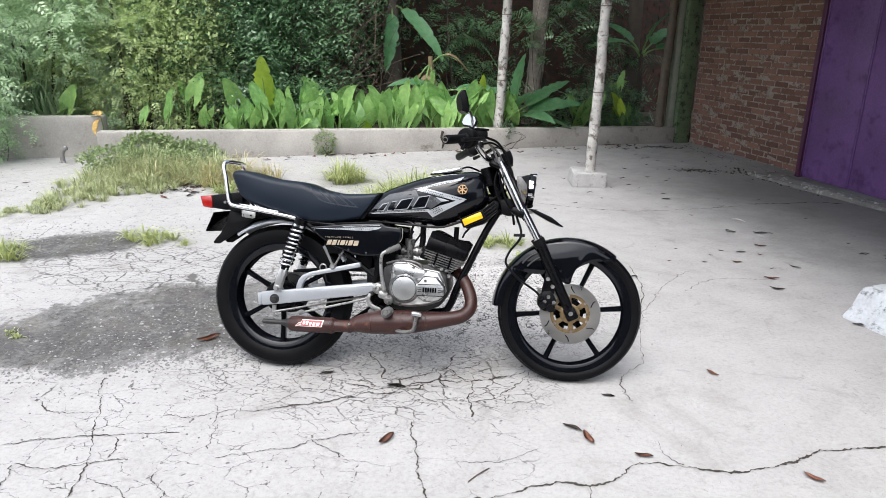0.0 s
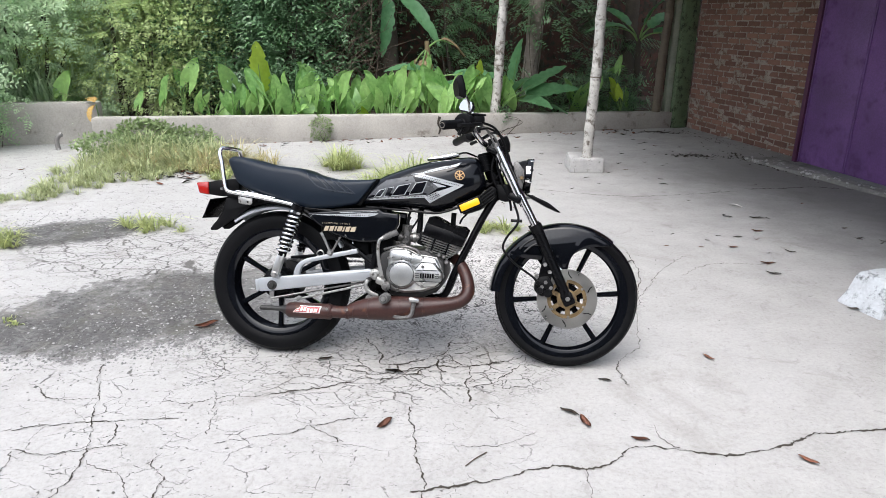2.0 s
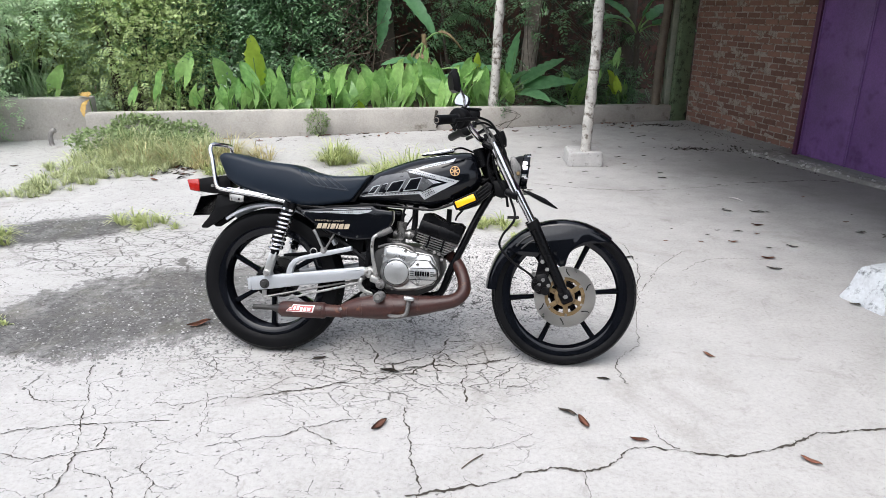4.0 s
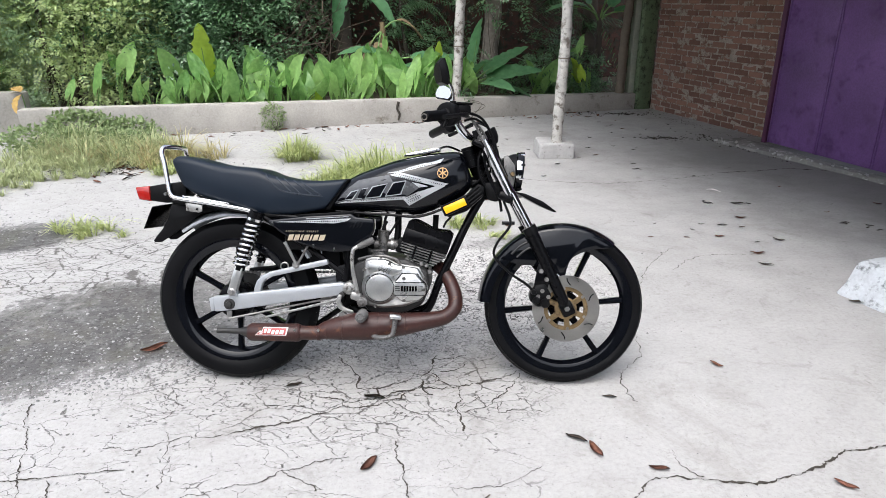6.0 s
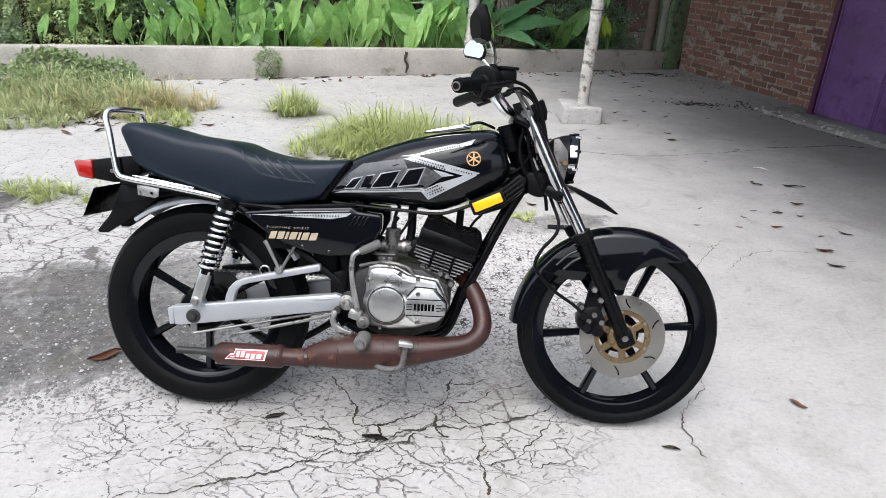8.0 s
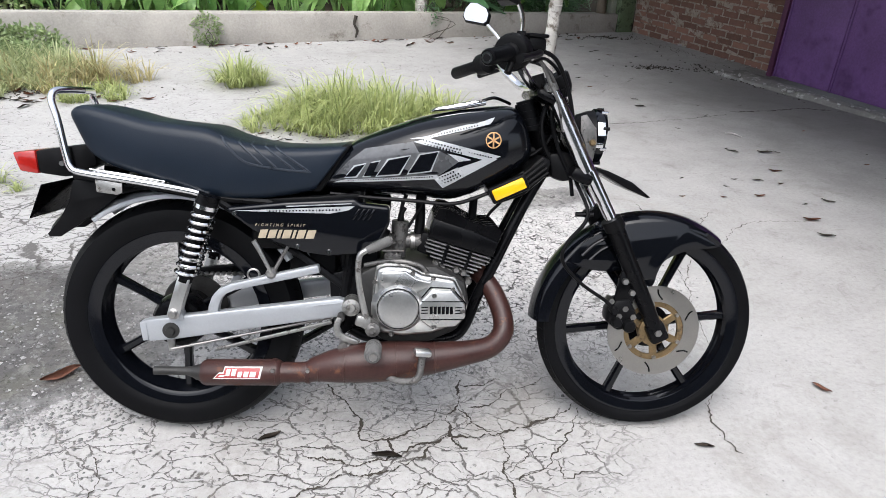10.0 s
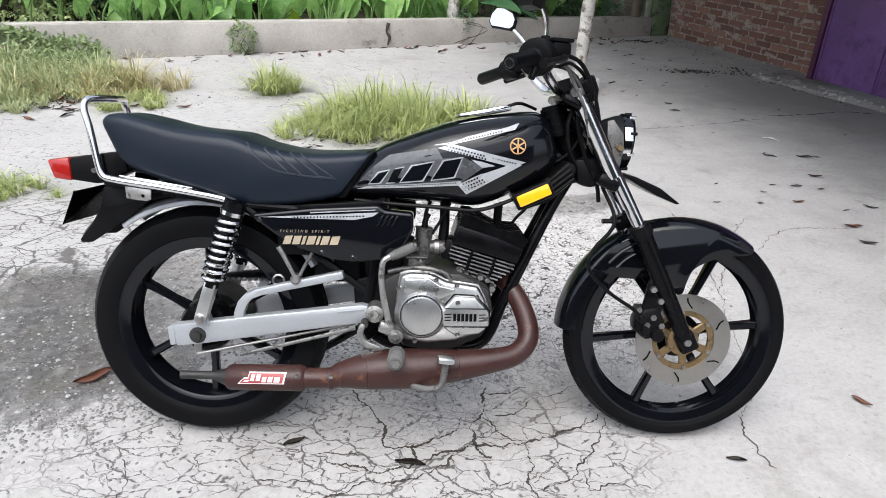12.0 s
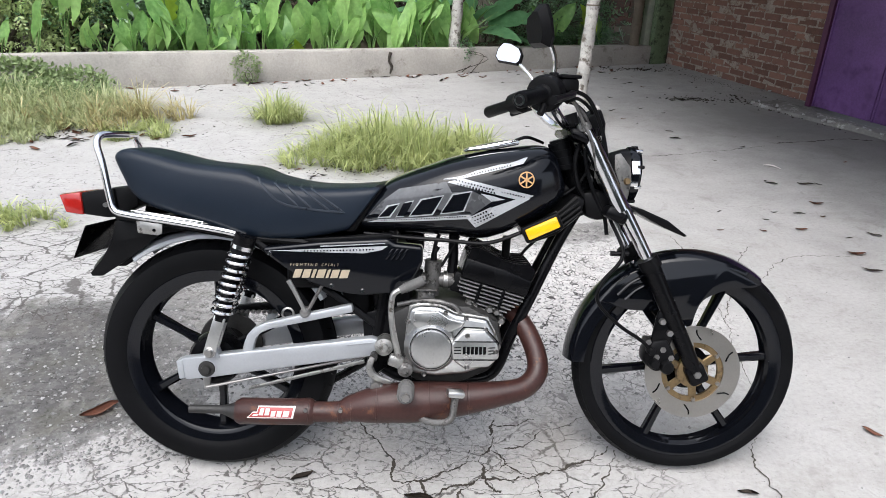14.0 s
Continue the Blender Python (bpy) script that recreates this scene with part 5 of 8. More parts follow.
def trunk(name, foot, top, r0, r1, mat, label, ringed=True):
    n = 26
    foot, top = Vector(foot), Vector(top)
    pts = [foot.lerp(top, k / n) + noise.noise_vector(Vector((k * 0.2, foot.x, 1))) * 0.03 for k in range(n + 1)]
    rad = [(r0 + (r1 - r0) * k / n) * ((1.06 if k % 2 else 0.97) if ringed else 1) for k in range(n + 1)]
    holder = empty(name, Matrix.Translation(foot))
    part("trunk", tube([p - foot for p in pts], rad, 2, 14), mat, holder)
    # crown above the view, added to shade the wall and undergrowth
    c = top - foot
    leaf_cloud("crown", [(c.x, c.y, c.z - 0.4, 1.5, 1.3, 0.7, 1500), (c.x + 0.4, c.y + 0.2, c.z + 0.3, 1.3, 1.2, 0.6, 1000)], 0.24, BUSH_DARK, int(foot.x * 7) + 40, holder)
    return tagged(holder, label, "tree", "back planting")


trunk("palm_tree", at(-1.38, -1.45, 0.05), at(-1.1, -1.45, 4.2), 0.115, 0.10, BARK, "grey ringed palm trunk before the brick wall")
trunk("tree", at(0.1, -1.25, 0.05), at(-0.02, -1.25, 4.2), 0.10, 0.09, BARK_DARK, "dark slim tree trunk by the brick wall", False)
trunk("tree", at(-3.45, -1.9, 0.05), at(-3.1, -1.9, 4.0), 0.12, 0.10, BARK_DARK, "dark leaning tree trunk behind the taro", False)
fr = random.Random(14)
pv, pf = [], []
for hub, count in ((at(-2.3, -1.7, 1.3), 10), (at(-1.43, -1.6, 1.6), 8), (at(-0.8, -1.6, 1.75), 9), (at(-0.45, -1.5, 1.3), 8), (at(0.0, -1.1, 1.0), 8), (at(-1.9, -1.4, 0.7), 8)):
    for k in range(count):
        a = fr.uniform(0, 2 * math.pi)
        rise, ln = fr.uniform(-0.1, 0.7), fr.uniform(0.5, 0.9)
        for j in range(16):
            t = j / 15
            c = hub + Vector((math.cos(a) * ln * t, math.sin(a) * ln * t * 0.6, rise * t - 0.7 * t * t))
            for sgn in (-1, 1):
                d = Vector((math.cos(a + sgn * 0.9), math.sin(a + sgn * 0.9) * 0.6, -0.5)).normalized() * 0.22 * (1 - 0.5 * t)
                i = len(pv)
                n = Vector((0, 0, 1)).cross(d).normalized() * 0.009
                pv += [c - n, c + n, c + d]
                pf.append((i, i + 1, i + 2))
fronds = flat_mesh("palm_fronds", pv, pf, BUSH_DARK)
tagged(fronds, "dark feathery palm fronds before the brick wall", "palm", "back planting", "stuff")
wv, wf = blades([(*spot(-35.0, 9.7)[:2], 0.6, 0.15, 1.35, 360), (*spot(-38.3, 9.6)[:2], 0.7, 0.15, 1.6, 900), (*spot(-41.5, 9.5)[:2], 0.5, 0.15, 1.6, 500)], 44, 9, 3.4, 0.45)
wv = [(x, y, z + 0.1) for x, y, z in wv]
tagged(flat_mesh("tall_grass", wv, wf, BUSH_LIGHT, smooth=True), "tall light green reed grass behind the wall", "grass", kind="stuff")


# ---- fallen leaves ----
def dead_leaf(length, width, curl, seed):
    bm = bmesh.new()
    n = 6
    rows = []
    for i in range(n + 1):
        t = i / n
        w = width * 0.5 * math.sin(math.pi * (0.04 + 0.92 * t)) ** 0.8
        z = 0.004 + curl * length * (2 * t - 1) ** 2 + 0.003 * math.sin(7 * t + seed)
        rows.append([bm.verts.new((-w, length * (t - 0.5), z + w * 0.5)), bm.verts.new((0, length * (t - 0.5), z)), bm.verts.new((w, length * (t - 0.5), z + w * 0.35))])
    for r0, r1 in zip(rows, rows[1:]):
        for j in range(2):
            bm.faces.new((r0[j], r0[j + 1], r1[j + 1], r1[j]))
    bmesh.ops.solidify(bm, geom=list(bm.faces), thickness=0.0008)
    return bm


RED_LEAVES = [finish(dead_leaf(0.085, 0.030, 0.06, k), "fallen_leaf", LEAF_FALLEN, True, 70) for k in range(3)]
DULL_LEAVES = [finish(dead_leaf(0.09, 0.026, 0.05, k + 5), "fallen_leaf", LEAF_DULL, True, 70) for k in range(3)]


def drop_leaf(x, y, turn, size, red=True, k=0):
    ob = new("fallen_leaf", (RED_LEAVES if red else DULL_LEAVES)[k % 3])
    ob.matrix_world = pose(x, y, 0.0015, 0, 0, turn) @ Matrix.Scale(size, 4)
    return tagged(ob, "curled reddish-brown dead leaf on concrete" if red else "dark brown rotting leaf on concrete", "leaf", "fallen leaves")


for k, (x, y, turn, size, red) in enumerate(((1.245, -0.468, 60, 0.85, False), (1.298, -0.529, 20, 0.95, True), (0.576, -0.623, -30, 0.95, True), (1.479, -0.612, 80, 0.75, True), (2.017, -0.67, 50, 0.8, True), (1.873, 0.022, 40, 0.7, True), (1.404, -0.218, 80, 0.6, False), (0.231, -0.178, -60, 0.7, False), (-0.416, 0.074, -50, 1.3, True), (0.544, -0.249, 80, 0.9, False), (2.533, 1.259, 85, 1.0, True), (2.507, 1.09, 70, 0.9, False), (2.75, 0.62, 70, 1.0, False))):
    drop_leaf(x, y, turn, size, red, k)
# a scatter under the canopy
for k, (x, y, turn, size, red) in enumerate(((2.58, 2.24, 60, 0.8, False), (2.78, 2.23, 80, 1.1, False), (2.86, 2.24, 40, 0.5, False), (2.51, 1.76, 85, 0.7, False), (2.68, 1.91, 75, 0.9, True), (2.75, 1.49, 50, 0.8, False), (2.31, 3.2, 75, 0.9, False))):
    drop_leaf(x, y, turn, size, red, k)
r = random.Random(17)
for k in range(95):
    x, y = r.uniform(1.0, 4.0), 6.2 - 5.4 * r.random() ** 1.5
    if (Vector((x, y, 0)) - CORNER).dot(U) > -0.5 or (Vector((x, y, 0)) - CORNER).dot(V) < 0.1:
        continue
    drop_leaf(x, y, r.uniform(40, 120), r.uniform(0.3, 0.75), r.random() < 0.25, k)
for k in range(60):
    x, y = (2.95 + r.gauss(0, 0.16), 4.53 + r.gauss(0, 0.05)) if k % 2 else (2.78 + r.gauss(0, 0.2), 6.0 + r.gauss(0, 0.06))
    drop_leaf(x, y, r.uniform(0, 180), r.uniform(0.4, 1.0), False, k)
for k in range(85):
    p = at(r.uniform(-5.6, -0.4), 0.03 + 0.35 * r.random() ** 2)
    drop_leaf(p.x, p.y, r.uniform(0, 180), r.uniform(0.5, 1.2), r.random() < 0.5, k)
for k in range(26):
    drop_leaf(0.05 + r.gauss(0, 0.35), 2.38 + r.gauss(0, 0.08), r.uniform(0, 180), r.uniform(0.4, 0.9), r.random() < 0.5, k)
for k in range(40):
    drop_leaf(-2.1 + r.gauss(0, 0.45), 3.0 + r.gauss(0, 0.14), r.uniform(0, 180), r.uniform(0.6, 1.3), r.random() < 0.5, k)


straw = part("dry_straw", tube([(0.95, -0.745, 0.004), (0.915, -0.785, 0.006), (0.885, -0.825, 0.004)], 0.0022, 3, 6), TWIGS)
tagged(straw, "thin dry brown straw lying on concrete", "straw")
scrap = part("paper_scrap", tube([(2.69, 2.60, 0.004), (2.73, 2.57, 0.012), (2.77, 2.53, 0.004)], [0.004, 0.009, 0.004], 3, 6, flat=0.4), STICKER_WHITE)
tagged(scrap, "small curled white scrap lying on concrete", "litter")


# ---- the motorcycle, leaning on its side stand ----
LEAN = 15.5
bike = empty("motorcycle", Matrix.Translation((0, -0.115, 0)) @ pose(0, 0, 0, -LEAN, 0, 0))
tagged(bike, "black two-stroke motorcycle with silver tank stripes on its side stand", "motorcycle")


def bp(name, bm, mat, label="", under=None, angle=35):
    return part(name, bm, mat, under or bike, label, True, angle)


def both(fn):
    """Runs a builder for the near side (-1) and the far side (+1)."""
    for sgn in (-1, 1):
        fn(sgn)


# wheels
def wheel(name, cx, cz, R, rim_in, half, spoke_from, turn, label):
    c = (cx, 0, cz)
    e = 0.010
    rim = bp(name, lathe([(rim_in, -half * 0.80), (rim_in + 0.012, -half * 0.92), (rim_in + 0.030, -half * 0.95), (rim_in + 0.034, -half * 0.86), (rim_in + 0.030, 0), (rim_in + 0.034, half * 0.86), (rim_in + 0.030, half * 0.95), (rim_in + 0.012, half * 0.92), (rim_in, half * 0.80), (rim_in - 0.004, half * 0.6), (rim_in + 0.004, half * 0.35), (rim_in - 0.003, half * 0.12), (rim_in + 0.004, -half * 0.12), (rim_in - 0.003, -half * 0.35), (rim_in + 0.003, -half * 0.6)], c, 72, closed=True), PAINT, label)
    rt = rim_in + 0.026
    prof = [(rt, -half * 0.84), (rt + 0.012, -half * 0.98), (rt + (R - rt) * 0.45, -half * 1.08), (rt + (R - rt) * 0.72, -half * 1.0), (R - 0.012, -half * 0.74), (R - 0.003, -half * 0.40), (R, -0.006), (R - 0.004, -0.003), (R - 0.004, 0.003), (R, 0.006), (R - 0.003, half * 0.40), (R - 0.012, half * 0.74), (rt + (R - rt) * 0.72, half * 1.0), (rt + (R - rt) * 0.45, half * 1.08), (rt + 0.012, half * 0.98), (rt, half * 0.84)]
    tyre = lathe(prof, c, 72)
    bp("tyre", tyre, RUBBER, "black road tyre with worn sidewalls", rim)
    tread = bmesh.new()
    for k in range(60):
        a = 2 * math.pi * k / 60
        for sgn in (-1, 1):
            pts = []
            for t, low in ((0.25, 0.0022), (0.45, 0.0042), (0.70, 0.0112)):
                aa = a + 0.09 * t
                rr = R - low
                pts.append((cx + rr * math.cos(aa), sgn * half * t * 0.98, cz + rr * math.sin(aa)))
            tube(pts, 0.0012, 1, 4, tread)
    tagged(bp("tread", tread, SATIN, "", rim), kind="stuff")
    hub_r = 0.058
    bp("hub", lathe([(0.012, -0.07), (0.03, -0.068), (0.036, -0.045), (hub_r, -0.035), (hub_r, 0.04), (0.036, 0.05), (0.03, 0.068), (0.012, 0.07)], c, 40), SATIN, "", rim)
    for k in range(6):
        a = radians(turn + 60 * k)
        d = Vector((math.cos(a), 0, math.sin(a)))
        n = Vector((-math.sin(a), 0, math.cos(a)))
        sp = bmesh.new()
        ringv = []
        for rr, w, th in ((spoke_from, 0.0135, 0.015), (rim_in * 0.55, 0.0095, 0.012), (rim_in + 0.006, 0.0115, 0.014)):
            p = Vector(c) + d * rr
            ringv.append([sp.verts.new(p + n * (w * a1) + Vector((0, th * b1, 0))) for a1, b1 in ((-1, -0.55), (-0.55, -1), (0.55, -1), (1, -0.55), (1, 0.55), (0.55, 1), (-0.55, 1), (-1, 0.55))])
        for r0, r1 in zip(ringv, ringv[1:]):
            for j in range(8):
                sp.faces.new((r0[j], r0[(j + 1) % 8], r1[(j + 1) % 8], r1[j]))
        bmesh.ops.recalc_face_normals(sp, faces=sp.faces)
        bp("spoke", sp, PAINT, "", rim)
    return rim


REAR = (0.013, 0.298)
FRONT = (1.240, 0.288)
rear = wheel("rear_wheel", *REAR, 0.307, 0.201, 0.049, 0.05, 30, "black six-spoke cast wheel")
front = wheel("front_wheel", *FRONT, 0.295, 0.221, 0.034, 0.05, 6, "black six-spoke cast wheel")
bp("brake_drum", lathe([(0.0, -0.075), (0.03, -0.078), (0.06, -0.07), (0.068, -0.055), (0.07, -0.03)], (REAR[0], 0, REAR[1]), 40), SATIN, "", rear)
bp("sprocket", lathe([(0.04, 0.078), (0.085, 0.078), (0.088, 0.081), (0.085, 0.084), (0.04, 0.084)], (REAR[0], 0, REAR[1]), 44, closed=True), CASE, "", rear)

# front brake disc with its gold carrier
disc = bmesh.new()
lathe([(0.080, -0.073), (0.1225, -0.073), (0.1225, -0.0775), (0.080, -0.0775)], (FRONT[0], 0, FRONT[1]), 64, bm=disc, closed=True)
bp("brake_disc", disc, DISC_STEEL, "pale steel brake disc with slots", front)
for k in range(6):
    slots = bmesh.new()
    a0 = radians(20 + 60 * k)
    tube([(FRONT[0] + 0.088 * math.cos(a0), -0.0778, FRONT[1] + 0.088 * math.sin(a0)), (FRONT[0] + 0.102 * math.cos(a0 + 0.14), -0.0778, FRONT[1] + 0.102 * math.sin(a0 + 0.14)), (FRONT[0] + 0.114 * math.cos(a0 + 0.16), -0.0778, FRONT[1] + 0.114 * math.sin(a0 + 0.16))], 0.0021, 2, 6, slots)
    bp("disc_slot", slots, SATIN, "dark cut slot", front)
carrier = bmesh.new()
lathe([(0.066, -0.066), (0.082, -0.066), (0.082, -0.074), (0.066, -0.074)], (FRONT[0], 0, FRONT[1]), 48, bm=carrier, closed=True)
lathe([(0.018, -0.06), (0.040, -0.06), (0.040, -0.078), (0.030, -0.084), (0.018, -0.084)], (FRONT[0], 0, FRONT[1]), 32, bm=carrier, closed=True)
for k in range(6):
    a = radians(36 + 60 * k)
    m = Matrix.Translation((FRONT[0] + 0.053 * math.cos(a), -0.070, FRONT[1] + 0.053 * math.sin(a))) @ pose(0, 0, 0, 0, -math.degrees(a), 0)
    block((0.034, 0.008, 0.020), m, 0.002, carrier, 1)
bp("disc_carrier", carrier, BRASS, "gold disc carrier", front)
for k in range(6):
    a = radians(36 + 60 * k)
    p = (FRONT[0] + 0.074 * math.cos(a), -0.074, FRONT[1] + 0.074 * math.sin(a))
    bp("disc_bolt", lathe([(0.0, -0.006), (0.005, -0.006), (0.006, 0)], p, 10), STEEL, "", front)

# fork
FT, FM, FL = (0.936, 0.888), (1.033, 0.690), (1.105, 0.572)


def fork_leg(sgn):
    y = sgn * 0.092
    leg = bp("fork_leg", rod((FL[0], y, FL[1]), (FRONT[0] + 0.006, y, FRONT[1] - 0.012), 0.023, 18, r2=0.020), SATIN, "satin black lower fork leg")
    bp("fork_tube", rod((FT[0] - 0.004, y, FT[1] + 0.006), (FL[0], y, FL[1]), 0.0155, 18), CHROME, "chrome fork tube", leg)
    bp("fork_cover", rod((FT[0] + 0.006, y, FT[1] - 0.014), (FM[0] - 0.006, y, FM[1] + 0.014), 0.0205, 18), CHROME, "chrome fork cover", leg)
    d = Vector((FL[0] - FM[0], 0, FL[1] - FM[1])).normalized()
    q = Vector((FL[0], y, FL[1]))
    bp("dust_seal", rod(q - d * 0.016, q + d * 0.012, 0.0265, 18), PLASTIC, "", leg)
    bp("axle_clamp", block((0.05, 0.034, 0.055), Matrix.Translation((FRONT[0] + 0.002, y, FRONT[1] - 0.002)) @ pose(0, 0, 0, 0, -26, 0), 0.01), SATIN, "", leg)
    bp("axle_nut", lathe([(0.0, sgn * 0.022), (0.009, sgn * 0.022), (0.011, sgn * 0.016), (0.012, 0)], (FRONT[0], y, FRONT[1]), 6), STEEL, "", leg)


both(fork_leg)
for name, p, w in (("upper_triple_clamp", (FT[0] - 0.02, 0, FT[1] - 0.008), 0.030), ("lower_triple_clamp", (FM[0] - 0.02, 0, FM[1] + 0.002), 0.038)):
    bp(name, block((0.058, 0.222, w * 0.8), Matrix.Translation(p) @ pose(0, 0, 0, 0, 26, 0), 0.010), SATIN)
bp("fork_cap", lathe([(0.0, 0.012), (0.012, 0.011), (0.017, 0.004), (0.018, -0.01)], (FT[0] - 0.010, -0.092, FT[1] + 0.014), 14, "z"), CARB)
bp("fork_cap", lathe([(0.0, 0.012), (0.012, 0.011), (0.017, 0.004), (0.018, -0.01)], (FT[0] - 0.010, 0.092, FT[1] + 0.014), 14, "z"), CARB)
bp("steering_head", rod((0.885, 0, 0.868), (0.965, 0, 0.690), 0.032, 18), SATIN)

# front mudguard
fend = bmesh.new()
rows = []
for k in range(41):
    a = radians(52 + (178 - 52) * k / 40)
    t = k / 40
    rr = 0.2955 + 0.020 * t
    drop = 0.020 + 0.020 * min(1, max(0, (t - 0.1) / 0.2)) + 0.028 * math.exp(-((t - 0.5) / 0.18) ** 2)
    w = 0.052 - 0.016 * max(0, 1 - t / 0.16)
    row = []
    for yy, dr in ((-1.0, drop), (-1.0, drop * 0.4), (-0.92, 0.008), (-0.6, 0.0), (0, -0.006), (0.6, 0.0), (0.92, 0.008), (1.0, drop * 0.4), (1.0, drop)):
        row.append(fend.verts.new((FRONT[0] + (rr - dr) * math.cos(a), yy * w, FRONT[1] + (rr - dr) * math.sin(a))))
    rows.append(row)
for r0, r1 in zip(rows, rows[1:]):
    for j in range(8):
        fend.faces.new((r0[j], r0[j + 1], r1[j + 1], r1[j]))
bmesh.ops.recalc_face_normals(fend, faces=fend.faces)
bmesh.ops.solidify(fend, geom=list(fend.faces), thickness=0.003)
guard = bp("front_mudguard", fend, PAINT, "gloss black front mudguard", angle=85)


def guard_cheek(sgn):
    out = [(1.000, 0.462), (1.045, 0.515), (1.10, 0.548), (1.17, 0.568), (1.25, 0.570), (1.33, 0.550), (1.400, 0.510), (1.345, 0.502), (1.300, 0.490), (1.262, 0.468), (1.246, 0.435), (1.238, 0.404), (1.222, 0.400), (1.202, 0.420), (1.180, 0.442), (1.131, 0.440), (1.072, 0.442)]
    smooth_out = [tuple(q) for q in spline(out + [out[0]], 4)[:-1]]
    bp("mudguard_cheek", slab(smooth_out, sgn * 0.046, sgn * 0.0522, 0.0012), PAINT, "", guard)
    bp("mudguard_rib", tube([(1.040, sgn * 0.056, 0.482), (1.070, sgn * 0.056, 0.512), (1.105, sgn * 0.056, 0.532)], 0.005, 3, 8), PAINT, "", guard)
    bp("mudguard_rib", tube([(1.060, sgn * 0.056, 0.470), (1.088, sgn * 0.056, 0.496), (1.118, sgn * 0.056, 0.512)], 0.005, 3, 8), PAINT, "", guard)
    bp("mudguard_stay", tube([(1.165, sgn * 0.066, 0.455), (1.185, sgn * 0.068, 0.425), (1.225, sgn * 0.07, 0.395)], 0.0045, 3, 8), CHROME, "bright metal stay", guard)


both(guard_cheek)

# front brake caliper and hose
cal = bp("brake_caliper", slab([(1.105, 0.315), (1.135, 0.290), (1.172, 0.300), (1.185, 0.335), (1.160, 0.380), (1.125, 0.375), (1.105, 0.345)], -0.105, -0.048, 0.010), PLASTIC, "black brake caliper on the fork leg")
for x, z, rr in ((1.160, 0.308, 0.017), (1.128, 0.318, 0.013), (1.118, 0.35, 0.010)):
    bp("piston_housing", lathe([(0.0, -0.018), (rr * 0.8, -0.018), (rr, -0.012), (rr, 0.01)], (x, -0.105, z), 18), PLASTIC, "", cal)
for x, z in ((1.145, 0.425), (1.165, 0.395), (1.112, 0.372), (1.150, 0.352), (1.135, 0.332), (1.172, 0.330)):
    bp("caliper_bolt", lathe([(0.0, -0.012), (0.008, -0.012), (0.010, 0.0), (0.010, 0.02)], (x, -0.095, z), 6), STEEL, "", cal)
bp("caliper_bracket", slab([(1.12, 0.37), (1.135, 0.45), (1.16, 0.46), (1.18, 0.40), (1.17, 0.36)], -0.098, -0.086, 0.004), SATIN, "", cal)
bp("brake_hose", tube([(0.955, -0.09, 0.90), (0.985, -0.06, 0.80), (1.005, -0.06, 0.69), (1.03, -0.12, 0.60), (0.985, -0.118, 0.53), (0.975, -0.118, 0.48), (1.03, -0.115, 0.42), (1.095, -0.11, 0.375), (1.12, -0.108, 0.345)], 0.0048, 5, 8), PLASTIC)
bp("hose_clip", rod((1.000, -0.115, 0.60), (1.045, -0.113, 0.60), 0.006, 8), SATIN)

# rear swinging arm
ARM_Y = 0.108


